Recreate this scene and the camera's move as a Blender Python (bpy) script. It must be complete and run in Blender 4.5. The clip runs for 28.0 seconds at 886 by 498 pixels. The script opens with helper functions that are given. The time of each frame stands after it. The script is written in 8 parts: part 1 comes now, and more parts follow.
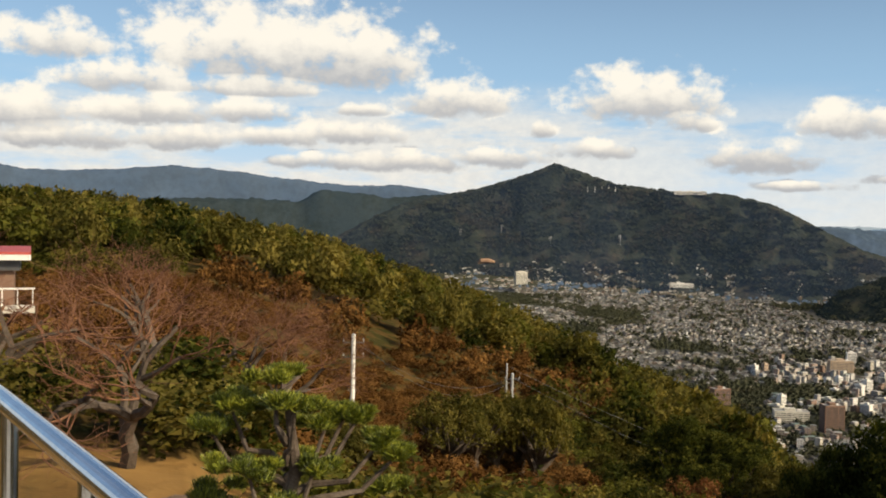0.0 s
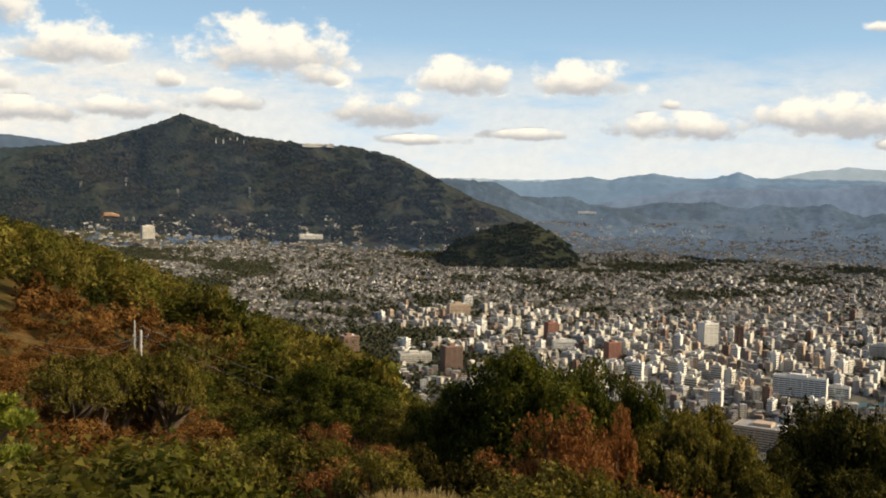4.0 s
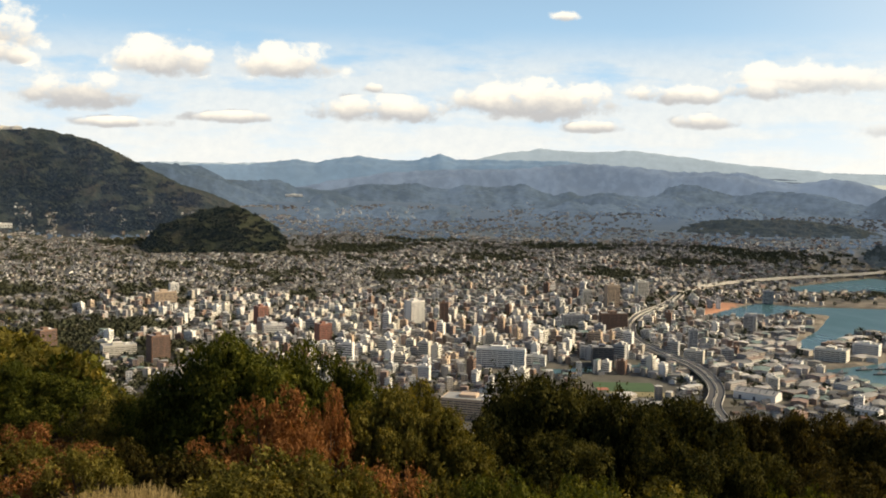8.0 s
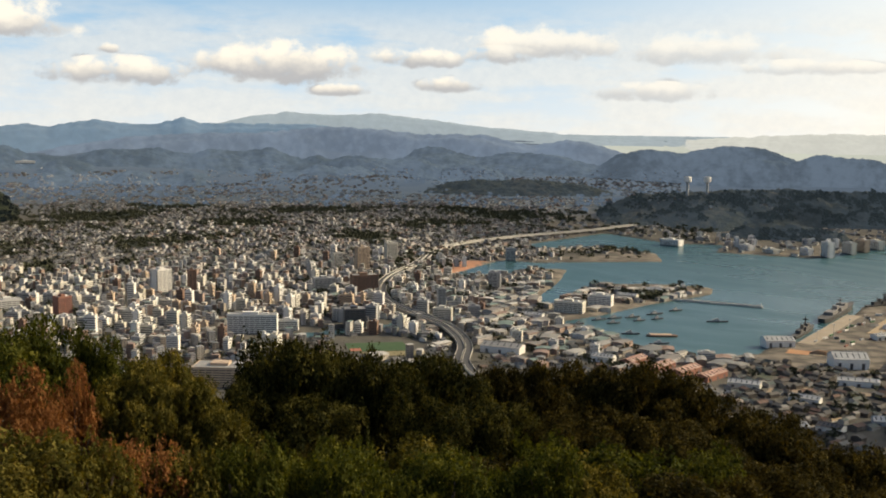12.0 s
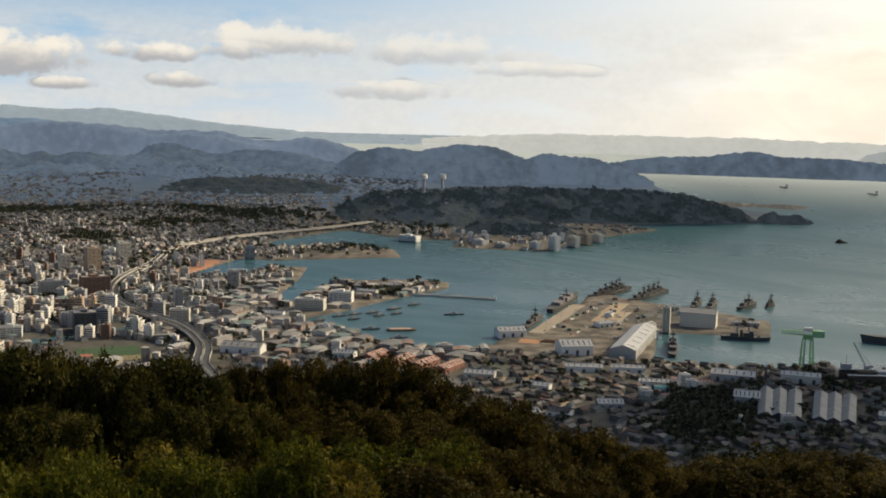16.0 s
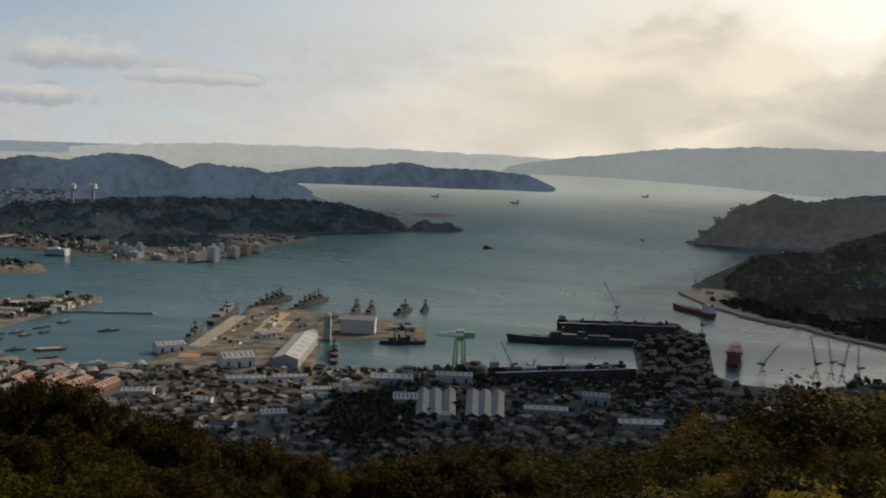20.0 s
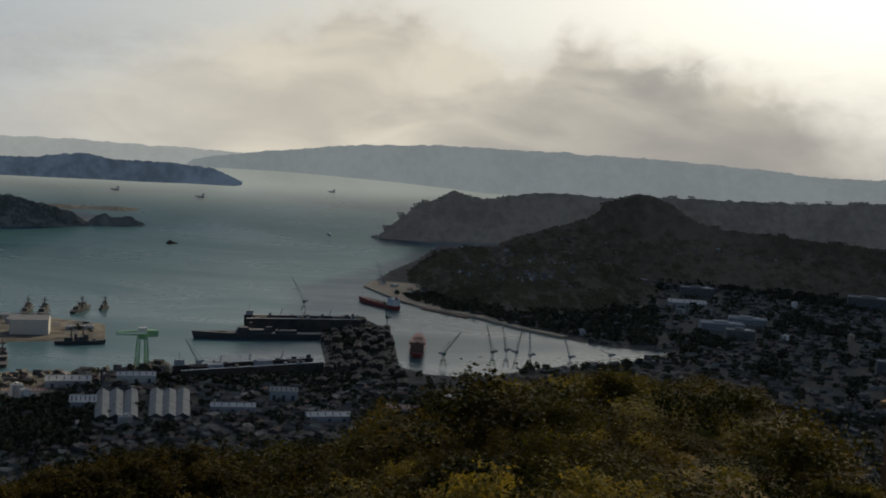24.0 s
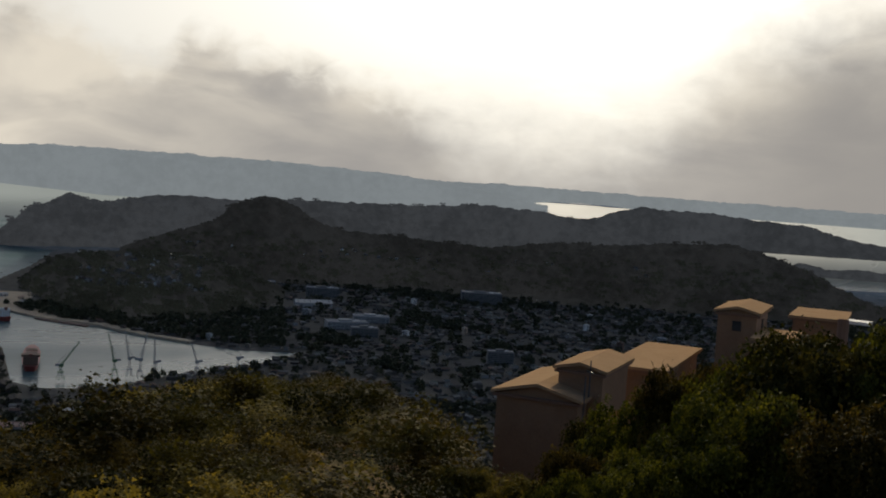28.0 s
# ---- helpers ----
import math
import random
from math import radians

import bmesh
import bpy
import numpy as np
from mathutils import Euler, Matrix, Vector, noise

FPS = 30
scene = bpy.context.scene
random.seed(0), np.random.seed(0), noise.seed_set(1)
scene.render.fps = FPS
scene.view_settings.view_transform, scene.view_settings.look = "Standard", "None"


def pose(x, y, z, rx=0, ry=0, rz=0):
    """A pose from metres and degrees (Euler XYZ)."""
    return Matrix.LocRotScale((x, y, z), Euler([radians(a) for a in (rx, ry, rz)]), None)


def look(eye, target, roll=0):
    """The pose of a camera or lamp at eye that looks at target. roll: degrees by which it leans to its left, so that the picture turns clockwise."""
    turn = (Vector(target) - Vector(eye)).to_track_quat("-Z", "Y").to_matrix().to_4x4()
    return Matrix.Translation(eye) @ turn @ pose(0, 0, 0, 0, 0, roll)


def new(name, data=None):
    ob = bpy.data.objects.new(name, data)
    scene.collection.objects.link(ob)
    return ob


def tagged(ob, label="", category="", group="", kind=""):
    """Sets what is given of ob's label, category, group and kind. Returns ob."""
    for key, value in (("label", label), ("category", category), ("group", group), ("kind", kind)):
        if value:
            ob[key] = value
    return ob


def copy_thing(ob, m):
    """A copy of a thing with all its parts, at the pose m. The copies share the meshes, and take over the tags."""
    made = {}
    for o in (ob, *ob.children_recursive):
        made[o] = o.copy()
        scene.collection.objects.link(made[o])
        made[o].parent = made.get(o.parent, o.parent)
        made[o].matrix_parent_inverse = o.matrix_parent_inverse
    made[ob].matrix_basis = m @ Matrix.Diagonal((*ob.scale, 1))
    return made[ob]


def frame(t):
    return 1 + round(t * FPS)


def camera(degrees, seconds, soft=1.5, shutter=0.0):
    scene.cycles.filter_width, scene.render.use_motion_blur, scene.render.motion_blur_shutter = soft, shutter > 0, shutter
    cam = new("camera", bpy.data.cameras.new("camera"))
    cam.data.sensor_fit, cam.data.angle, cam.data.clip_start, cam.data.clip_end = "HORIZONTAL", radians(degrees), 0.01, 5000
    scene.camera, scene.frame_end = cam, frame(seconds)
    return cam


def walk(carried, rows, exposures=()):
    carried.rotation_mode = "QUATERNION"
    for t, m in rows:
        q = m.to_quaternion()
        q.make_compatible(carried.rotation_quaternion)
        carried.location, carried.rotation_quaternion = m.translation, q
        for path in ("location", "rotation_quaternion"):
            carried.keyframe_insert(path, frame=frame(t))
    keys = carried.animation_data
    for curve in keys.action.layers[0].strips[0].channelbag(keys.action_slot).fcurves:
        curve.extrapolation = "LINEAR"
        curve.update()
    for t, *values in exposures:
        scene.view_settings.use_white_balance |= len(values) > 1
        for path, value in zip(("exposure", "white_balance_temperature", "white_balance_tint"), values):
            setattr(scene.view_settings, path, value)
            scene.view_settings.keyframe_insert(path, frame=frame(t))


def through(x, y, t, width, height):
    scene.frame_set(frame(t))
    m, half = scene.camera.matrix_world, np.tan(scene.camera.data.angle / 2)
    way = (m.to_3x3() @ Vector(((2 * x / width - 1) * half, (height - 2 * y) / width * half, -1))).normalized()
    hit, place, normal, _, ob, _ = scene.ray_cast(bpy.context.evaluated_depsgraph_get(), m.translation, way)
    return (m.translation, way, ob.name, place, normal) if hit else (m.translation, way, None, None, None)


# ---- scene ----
EYE = 364.0          # height of the eye above the sea
SUN_AZ, SUN_EL = 122.0, 31.0

cam = camera(44.2, 28.0, soft=1.9)


def aim(yaw, pitch):
    """A point 100 m off, by compass angle (clockwise from +y) and height angle."""
    a, e = radians(yaw), radians(pitch)
    return (100 * math.sin(a) * math.cos(e), 100 * math.cos(a) * math.cos(e), EYE + 100 * math.sin(e))


PATH = [   # seconds, heading, tilt, roll: the camera turns on the spot
    (0, 0.00, -2.04, 1.24), (0.5, 2.62, -2.37, 1.36), (1, 5.30, -2.71, 1.43), (1.5, 7.96, -3.09, 1.53),
    (2, 10.66, -3.45, 1.55), (2.5, 13.37, -3.75, 1.62), (3, 15.79, -3.91, 1.64), (3.5, 17.61, -4.01, 1.49),
    (5.5, 24.98, -4.43, 1.02), (6, 27.15, -4.49, 1.03), (6.5, 29.31, -4.57, 1.00), (7, 31.31, -4.62, 1.01),
    (7.5, 33.07, -4.68, 0.99), (8, 34.60, -4.73, 0.95), (8.5, 35.93, -4.81, 0.86), (9, 37.35, -4.95, 0.80),
    (9.5, 39.09, -5.25, 0.75), (10, 40.83, -5.53, 0.73), (10.5, 42.57, -5.81, 0.69), (11, 44.30, -6.08, 0.72),
    (11.5, 46.03, -6.29, 0.74), (12, 47.76, -6.47, 0.71), (12.5, 49.49, -6.59, 0.75), (14.5, 56.46, -6.69, 0.86),
    (15, 58.19, -6.62, 1.00), (15.5, 59.87, -6.53, 1.18), (16, 61.44, -6.37, 1.35), (16.5, 62.90, -6.18, 1.51),
    (17, 64.34, -5.99, 1.71), (17.5, 65.78, -5.81, 1.86), (18, 67.25, -5.67, 1.86), (18.5, 69.45, -5.56, 1.88),
    (19, 72.56, -5.47, 1.92), (19.5, 76.12, -5.41, 1.88), (20, 79.21, -5.33, 2.06), (20.5, 81.66, -5.16, 2.26),
    (22.5, 87.18, -4.53, 2.92), (23, 89.21, -4.48, 3.34), (23.5, 92.10, -4.58, 3.23), (24, 95.58, -4.84, 3.34),
    (24.5, 99.10, -4.91, 3.34), (25, 102.58, -4.66, 3.32), (25.5, 105.99, -4.22, 3.40), (26, 108.47, -3.84, 3.43),
    (26.5, 109.86, -3.57, 3.49), (27, 110.59, -3.58, 3.55), (27.5, 112.06, -3.62, 3.61), (28, 115.02, -3.52, 3.80),
]
walk(cam, [(t, look((0, 0, EYE), aim(yaw, pitch), roll)) for t, yaw, pitch, roll in PATH],
     exposures=[(0, -0.05, 7500, 8), (4, 0.08, 7800, 8), (8, 0.2, 7900, 8), (11, 0.06, 7800, 8), (14, 0.0, 7600, 8), (17, -0.32, 7500, 9), (20, -0.7, 7200, 9), (24, -1.02, 6900, 7), (26, -0.78, 6900, 8), (27, -0.88, 6900, 8), (28, -0.92, 6900, 9)])

# ---------------------------------------------------------------- sky and sun
class Nodes:
    """Short hand for node trees."""

    def __init__(self, tree, fresh=True):
        self.tree = tree
        if fresh:
            tree.nodes.clear()

    def add(self, kind):
        return self.tree.nodes.new(kind)

    def attr(self, name):
        n = self.add("ShaderNodeAttribute")
        n.attribute_name = name
        return n.outputs["Fac"]

    def link(self, a, b):
        self.tree.links.new(a, b)

    def put(self, sock, v):
        if isinstance(v, bpy.types.NodeSocket):
            self.link(v, sock)
        elif v is not None:
            sock.default_value = v

    def m(self, op, a, b=None, c=None, clamp=False):
        n = self.add("ShaderNodeMath")
        n.operation, n.use_clamp = op, clamp
        for s, v in zip(n.inputs, (a, b, c)):
            self.put(s, v)
        return n.outputs[0]

    def step(self, v, lo, hi):
        n = self.add("ShaderNodeMapRange")
        n.interpolation_type = "SMOOTHSTEP"
        for s, x in zip(n.inputs, (v, lo, hi, 0.0, 1.0)):
            self.put(s, x)
        return n.outputs[0]

    def mix(self, f, a, b, blend="MIX"):
        n = self.add("ShaderNodeMix")
        n.data_type, n.blend_type = "RGBA", blend
        self.put(n.inputs[0], f)
        for s, v in ((n.inputs[6], a), (n.inputs[7], b)):
            self.put(s, (*v, 1.0) if isinstance(v, tuple) and len(v) == 3 else v)
        return n.outputs[2]

    def noise(self, vec, scale, detail=4.0, rough=0.55, dims="3D", warp=0.0):
        n = self.add("ShaderNodeTexNoise")
        n.noise_dimensions = dims
        self.put(n.inputs["Vector"], vec)
        n.inputs["Scale"].default_value, n.inputs["Detail"].default_value = scale, detail
        n.inputs["Roughness"].default_value, n.inputs["Distortion"].default_value = rough, warp
        return n.outputs[0]

    def sep(self, vec, k):
        n = self.add("ShaderNodeSeparateXYZ")
        self.put(n.inputs[0], vec)
        return n.outputs[k]

    def xyz(self, x, y, z):
        n = self.add("ShaderNodeCombineXYZ")
        for s, v in zip(n.inputs, (x, y, z)):
            self.put(s, v)
        return n.outputs[0]


def build_sky():
    world = bpy.data.worlds.new("sky")
    scene.world = world
    world.use_nodes = True
    N = Nodes(world.node_tree)
    out = N.add("ShaderNodeOutputWorld")
    bg = N.add("ShaderNodeBackground")
    N.link(bg.outputs[0], out.inputs[0])
    sky = N.add("ShaderNodeTexSky")
    sky.sky_type = "NISHITA"
    sky.sun_disc, sky.sun_elevation, sky.sun_rotation = False, radians(SUN_EL), radians(SUN_AZ)
    sky.air_density, sky.dust_density, sky.altitude = 1.0, 1.6, 300
    way = N.add("ShaderNodeTexCoord").outputs["Generated"]
    sep = N.add("ShaderNodeSeparateXYZ")
    N.link(way, sep.inputs[0])
    x, y, z = sep.outputs
    az = N.m("MULTIPLY", N.m("ARCTAN2", x, y), 57.2958)
    el = N.m("MULTIPLY", N.m("ARCSINE", z), 57.2958)
    flat = N.xyz(N.m("MULTIPLY", az, 0.8), el, 0.0)
    puff = N.noise(flat, 0.75, 10.0, 0.55)
    fine = N.noise(flat, 2.0, 8.0, 0.62)
    edge = N.m("ADD", N.m("MULTIPLY", N.m("SUBTRACT", puff, 0.5), 3.6), N.m("MULTIPLY", N.m("SUBTRACT", fine, 0.5), 0.7))
    # cumulus: heading, height, half width, half height, in degrees
    clouds = [(-9.0, 8.7, 7.8, 2.0), (-19.6, 8.2, 3.0, 1.0), (-4.6, 8.0, 4.0, 1.5), (-16.4, 6.5, 3.6, 0.8), (0.5, 6.0, 3.3, 0.95), (-10.0, 6.2, 4.0, 0.5),
              (-21.5, 4.7, 3.6, 1.0), (-15.0, 4.9, 3.6, 0.75), (-10.3, 5.0, 2.6, 0.6), (-19.0, 3.4, 4.0, 0.6), (-13.2, 3.5, 2.8, 0.6), (-8.8, 3.7, 2.4, 0.5),
              (-5.0, 4.0, 2.8, 0.55), (-2.0, 2.6, 3.4, 0.55), (2.6, 2.9, 2.8, 0.5), (-6.6, 2.5, 2.6, 0.4), (-4.4, 5.2, 1.6, 0.35),
              (10.5, 6.3, 4.1, 1.35), (12.5, 4.8, 1.5, 0.5), (5.0, 4.4, 0.75, 0.45), (7.7, 3.4, 2.0, 0.5), (20.3, 5.0, 2.7, 0.9), (26.4, 4.9, 2.7, 0.75),
              (16.2, 3.2, 3.0, 0.75), (31.4, 2.6, 3.4, 0.65), (36.4, 3.2, 1.6, 0.7), (39.4, 3.25, 4.3, 0.9), (46.2, 3.5, 2.9, 0.42), (52.9, 4.3, 4.1, 0.75),
              (60.6, 4.0, 4.2, 0.65), (50.6, 3.7, 2.2, 0.42), (47.8, 2.15, 1.6, 0.36), (42.3, 1.8, 1.5, 0.3), (58.4, 1.9, 3.4, 0.45), (66.0, 3.1, 3.6, 0.35),
              (30.7, 3.65, 0.6, 0.25), (40.7, 7.4, 0.8, 0.25), (24.0, 2.0, 2.4, 0.28), (18.0, 1.6, 2.2, 0.25)]
    total, lift, near = 0.0, 0.0, -9.0
    for a, e, w, h in clouds:
        w, h = w * 1.1, h * 1.25
        u = N.m("DIVIDE", N.m("SUBTRACT", az, a), w)
        v = N.m("DIVIDE", N.m("SUBTRACT", el, e - 0.35 * h), h)
        v = N.m("MAXIMUM", N.m("MULTIPLY", v, 0.78), N.m("MULTIPLY", v, -1.35))
        f = N.m("SUBTRACT", 1.0, N.m("ADD", N.m("MULTIPLY", u, u), N.m("MULTIPLY", v, v)))
        g = N.m("MAXIMUM", f, 0.001)
        near = N.m("MAXIMUM", near, f)
        total = N.m("ADD", total, g)
        lift = N.m("ADD", lift, N.m("MULTIPLY", g, N.m("DIVIDE", N.m("SUBTRACT", el, e), h)))
    v = N.m("DIVIDE", lift, total)
    body = N.m("ADD", N.m("ADD", near, edge), -0.05)
    cumulus = N.step(body, -0.15, 0.75)
    # light from above: bases grey, tops white
    white = N.step(N.m("ADD", v, N.m("MULTIPLY", edge, 0.4)), -0.8, 0.4)
    # away from the view the same kind of cloud goes on
    rest = N.step(N.noise(N.xyz(N.m("MULTIPLY", az, 0.05), N.m("MULTIPLY", el, 0.09), 4.0), 1.0, 6.0), 0.53, 0.66)
    rest = N.m("MULTIPLY", rest, N.step(el, 14.0, 20.0))
    base = N.mix(1.0, sky.outputs[0], (0.085, 0.098, 0.120), "MULTIPLY")
    # milky air near the skyline
    low = N.m("SUBTRACT", 1.0, N.step(el, -1.0, 17.0))
    base = N.mix(N.m("MULTIPLY", low, 0.86), base, (0.37, 0.69, 1.15))
    # whiter towards the skyline, and creamy on the sun's side
    base = N.mix(N.m("MULTIPLY", N.m("SUBTRACT", 1.0, N.step(el, -2.0, 6.0)), 0.68), base, (0.90, 0.95, 1.0))
    veil = N.m("MULTIPLY", N.step(az, 44.0, 94.0), N.m("SUBTRACT", 1.0, N.step(el, 4.0, 30.0)))
    base = N.mix(N.m("MULTIPLY", veil, 0.92), base, (1.26, 1.23, 1.18))
    col = N.mix(N.m("MULTIPLY", rest, 0.35), base, (0.8, 0.82, 0.86))
    lit = N.mix(white, (0.46, 0.49, 0.57), (1.04, 1.02, 0.99))
    # broken layer low over the hills
    sheet = N.noise(N.xyz(N.m("MULTIPLY", az, 0.16), N.m("MULTIPLY", el, 0.62), 7.0), 1.0, 8.0, 0.58)
    sheet = N.m("MULTIPLY", N.step(sheet, 0.32, 0.55), N.m("SUBTRACT", 1.0, N.step(el, 4.2, 7.0)))
    sheet = N.m("MULTIPLY", sheet, N.m("ADD", 0.6, N.m("MULTIPLY", 0.4, N.m("SUBTRACT", 1.0, N.step(az, 2.0, 16.0)))))
    fleck = N.mix(fine, (0.66, 0.70, 0.78), (1.05, 1.03, 1.0))
    col = N.mix(N.m("MULTIPLY", sheet, 0.85), col, fleck)
    thin = N.m("SUBTRACT", 0.92, N.m("MULTIPLY", N.step(az, 44.0, 64.0), 0.5))
    col = N.mix(N.m("MULTIPLY", cumulus, thin), col, lit)
    # sun behind thin cloud, and the grey bank under it
    s = (math.sin(radians(SUN_AZ)) * math.cos(radians(SUN_EL)), math.cos(radians(SUN_AZ)) * math.cos(radians(SUN_EL)), math.sin(radians(SUN_EL)))
    dot = N.add("ShaderNodeVectorMath")
    dot.operation = "DOT_PRODUCT"
    N.link(way, dot.inputs[0])
    dot.inputs[1].default_value = s
    glow = N.m("POWER", N.m("MAXIMUM", dot.outputs["Value"], 0.0), 11.0)
    warm = N.mix(glow, (0.0, 0.0, 0.0), (3.2, 3.05, 2.65))
    col = N.mix(1.0, col, warm, "ADD")
    # grey bank over the sunward hills: heading and height of its ragged top, in degrees
    tops = [(60, 0.6), (66, 1.2), (72, 2.2), (76, 3.6), (80, 4.6), (84, 6.2), (88, 7.2), (90.3, 8.4), (93.4, 7.9), (96, 6.9), (98.6, 5.6), (99.8, 5.4), (101.3, 7.1), (104.5, 6.5), (108, 6.1), (110.3, 5.2),
            (113, 4.8), (115.6, 3.9), (119.4, 3.5), (122.4, 3.6), (125, 4.6), (127.4, 7.0), (129.2, 9.2), (132.4, 10.6), (134.5, 11.6), (137, 12.4), (142, 12.5), (150, 13.0), (165, 8.0)]
    ramp = N.add("ShaderNodeValToRGB")
    N.link(N.m("DIVIDE", N.m("SUBTRACT", az, 60.0), 105.0), ramp.inputs[0])
    pts = ramp.color_ramp.elements
    while len(pts) < len(tops):
        pts.new(0.5)
    for q, (a, e) in zip(pts, tops):
        q.position = (a - 60) / 105
    for q, (a, e) in zip(pts, tops):
        q.color = (e / 14, e / 14, e / 14, 1)
    top = N.m("MULTIPLY", ramp.outputs[0], 14.0)
    side = N.m("MULTIPLY", N.step(az, 66.0, 90.0), N.m("SUBTRACT", 1.0, N.step(az, 150.0, 175.0)))
    curl = N.noise(N.xyz(N.m("MULTIPLY", az, 0.55), N.m("MULTIPLY", el, 0.75), 2.0), 1.0, 5.0, 0.52, "3D", 0.3)
    over = N.m("ADD", N.m("SUBTRACT", el, top), N.m("MULTIPLY", N.m("SUBTRACT", curl, 0.5), 3.0))
    soft = N.m("MULTIPLY", N.step(az, 111.0, 117.0), N.m("SUBTRACT", 1.0, N.step(az, 140.0, 150.0)))
    soft = N.m("ADD", 1.1, N.m("MULTIPLY", soft, 2.0))
    inner = N.m("SUBTRACT", 1.0, N.step(N.m("DIVIDE", over, soft), -1.9, 0.6))
    bank = N.m("MULTIPLY", side, inner)
    # shafts of light and shade that fan out below the sun
    ray = N.m("ARCTAN2", N.m("SUBTRACT", az, SUN_AZ), N.m("SUBTRACT", 24.0, el))
    shaft = N.noise(N.xyz(N.m("MULTIPLY", ray, 6.0), 3.0, 0.0), 1.0, 2.0, 0.45)
    lump = N.noise(N.xyz(N.m("MULTIPLY", az, 0.15), N.m("MULTIPLY", el, 0.34), 11.0), 1.0, 5.0, 0.5, "3D", 0.4)
    shade = N.m("ADD", N.m("MULTIPLY", N.step(lump, 0.30, 0.70), 0.72), N.m("MULTIPLY", N.step(shaft, 0.30, 0.70), 0.28))
    shade = N.m("MULTIPLY", shade, N.m("ADD", 0.55, N.m("MULTIPLY", N.step(az, 84.0, 104.0), 0.45)))
    tone = N.mix(shade, (1.48, 1.38, 1.22), (0.62, 0.60, 0.60))
    # thin lit rim of the bank
    rim = N.m("MULTIPLY", inner, N.m("SUBTRACT", 1.0, N.step(N.m("MULTIPLY", over, -1.0), 0.0, 1.6)))
    tone = N.mix(N.m("MULTIPLY", rim, 0.55), tone, (2.2, 2.05, 1.75))
    low_grey = N.m("MULTIPLY", N.step(az, 92.0, 108.0), N.m("SUBTRACT", 1.0, N.step(el, 1.5, 5.5)))
    tone = N.mix(N.m("MULTIPLY", low_grey, 0.7), tone, (0.55, 0.535, 0.545))
    heavy = N.m("MULTIPLY", N.step(az, 126.0, 135.0), N.m("SUBTRACT", 1.0, N.step(el, 5.0, 10.0)))
    tone = N.mix(N.m("MULTIPLY", heavy, 0.75), tone, (0.46, 0.445, 0.45))
    col = N.mix(N.m("MULTIPLY", bank, 0.93), col, tone)
    N.link(col, bg.inputs[0])
    bg.inputs[1].default_value = 1.0


build_sky()
lamp = bpy.data.lights.new("sun", "SUN")
lamp.energy, lamp.angle, lamp.color = 4.8, radians(0.6), (1.0, 0.88, 0.70)
new("sun", lamp).matrix_world = look((0, 0, 900), (-math.sin(radians(SUN_AZ)) * 100, -math.cos(radians(SUN_AZ)) * 100, 900 - 100 * math.tan(radians(SUN_EL))))

# ---------------------------------------------------------------- materials
def surface(name, cols, scale, rough=0.8, bump=0.0, grain=6.0, attr="", island=0.0, metal=0.0, spec=0.4, dist=1.0, each=0.0):
    """Colours blended by noise at two scales (scale in 1/m), with relief. attr: a float attribute that shifts the blend;
    island, each: shift by loose piece or by object."""
    mat = bpy.data.materials.new(name)
    mat.use_nodes = True
    N = Nodes(mat.node_tree)
    out = N.add("ShaderNodeOutputMaterial")
    b = N.add("ShaderNodeBsdfPrincipled")
    N.link(b.outputs[0], out.inputs[0])
    geo = N.add("ShaderNodeNewGeometry")
    pos = geo.outputs["Position"]
    big = N.noise(pos, scale, 5.0)
    small = N.noise(pos, scale * grain, 4.0)
    f = N.m("ADD", N.m("MULTIPLY", big, 0.6), N.m("MULTIPLY", small, 0.4))
    f = N.m("ADD", N.m("MULTIPLY", N.m("SUBTRACT", f, 0.5), 2.2), 0.5)
    if island:
        f = N.m("ADD", f, N.m("MULTIPLY", N.m("SUBTRACT", geo.outputs["Random Per Island"], 0.5), island))
    if each:
        info = N.add("ShaderNodeObjectInfo")
        f = N.m("ADD", f, N.m("MULTIPLY", N.m("SUBTRACT", info.outputs["Random"], 0.5), each))
    if attr:
        f = N.m("ADD", N.m("MULTIPLY", f, 0.45), N.m("MULTIPLY", N.attr(attr), 0.75))
    ramp = N.add("ShaderNodeValToRGB")
    N.link(f, ramp.inputs[0])
    el = ramp.color_ramp.elements
    while len(el) < len(cols):
        el.new(0.5)
    for i, c in enumerate(cols):
        el[i].position = i / (len(cols) - 1) * 0.9 + 0.05
        el[i].color = (*c, 1)
    N.link(ramp.outputs[0], b.inputs["Base Color"])
    b.inputs["Roughness"].default_value = rough
    b.inputs["Metallic"].default_value = metal
    b.inputs["Specular IOR Level"].default_value = spec
    if bump:
        bn = N.add("ShaderNodeBump")
        bn.inputs["Strength"].default_value, bn.inputs["Distance"].default_value = bump, dist
        N.link(small, bn.inputs["Height"])
        N.link(bn.outputs[0], b.inputs["Normal"])
    return mat


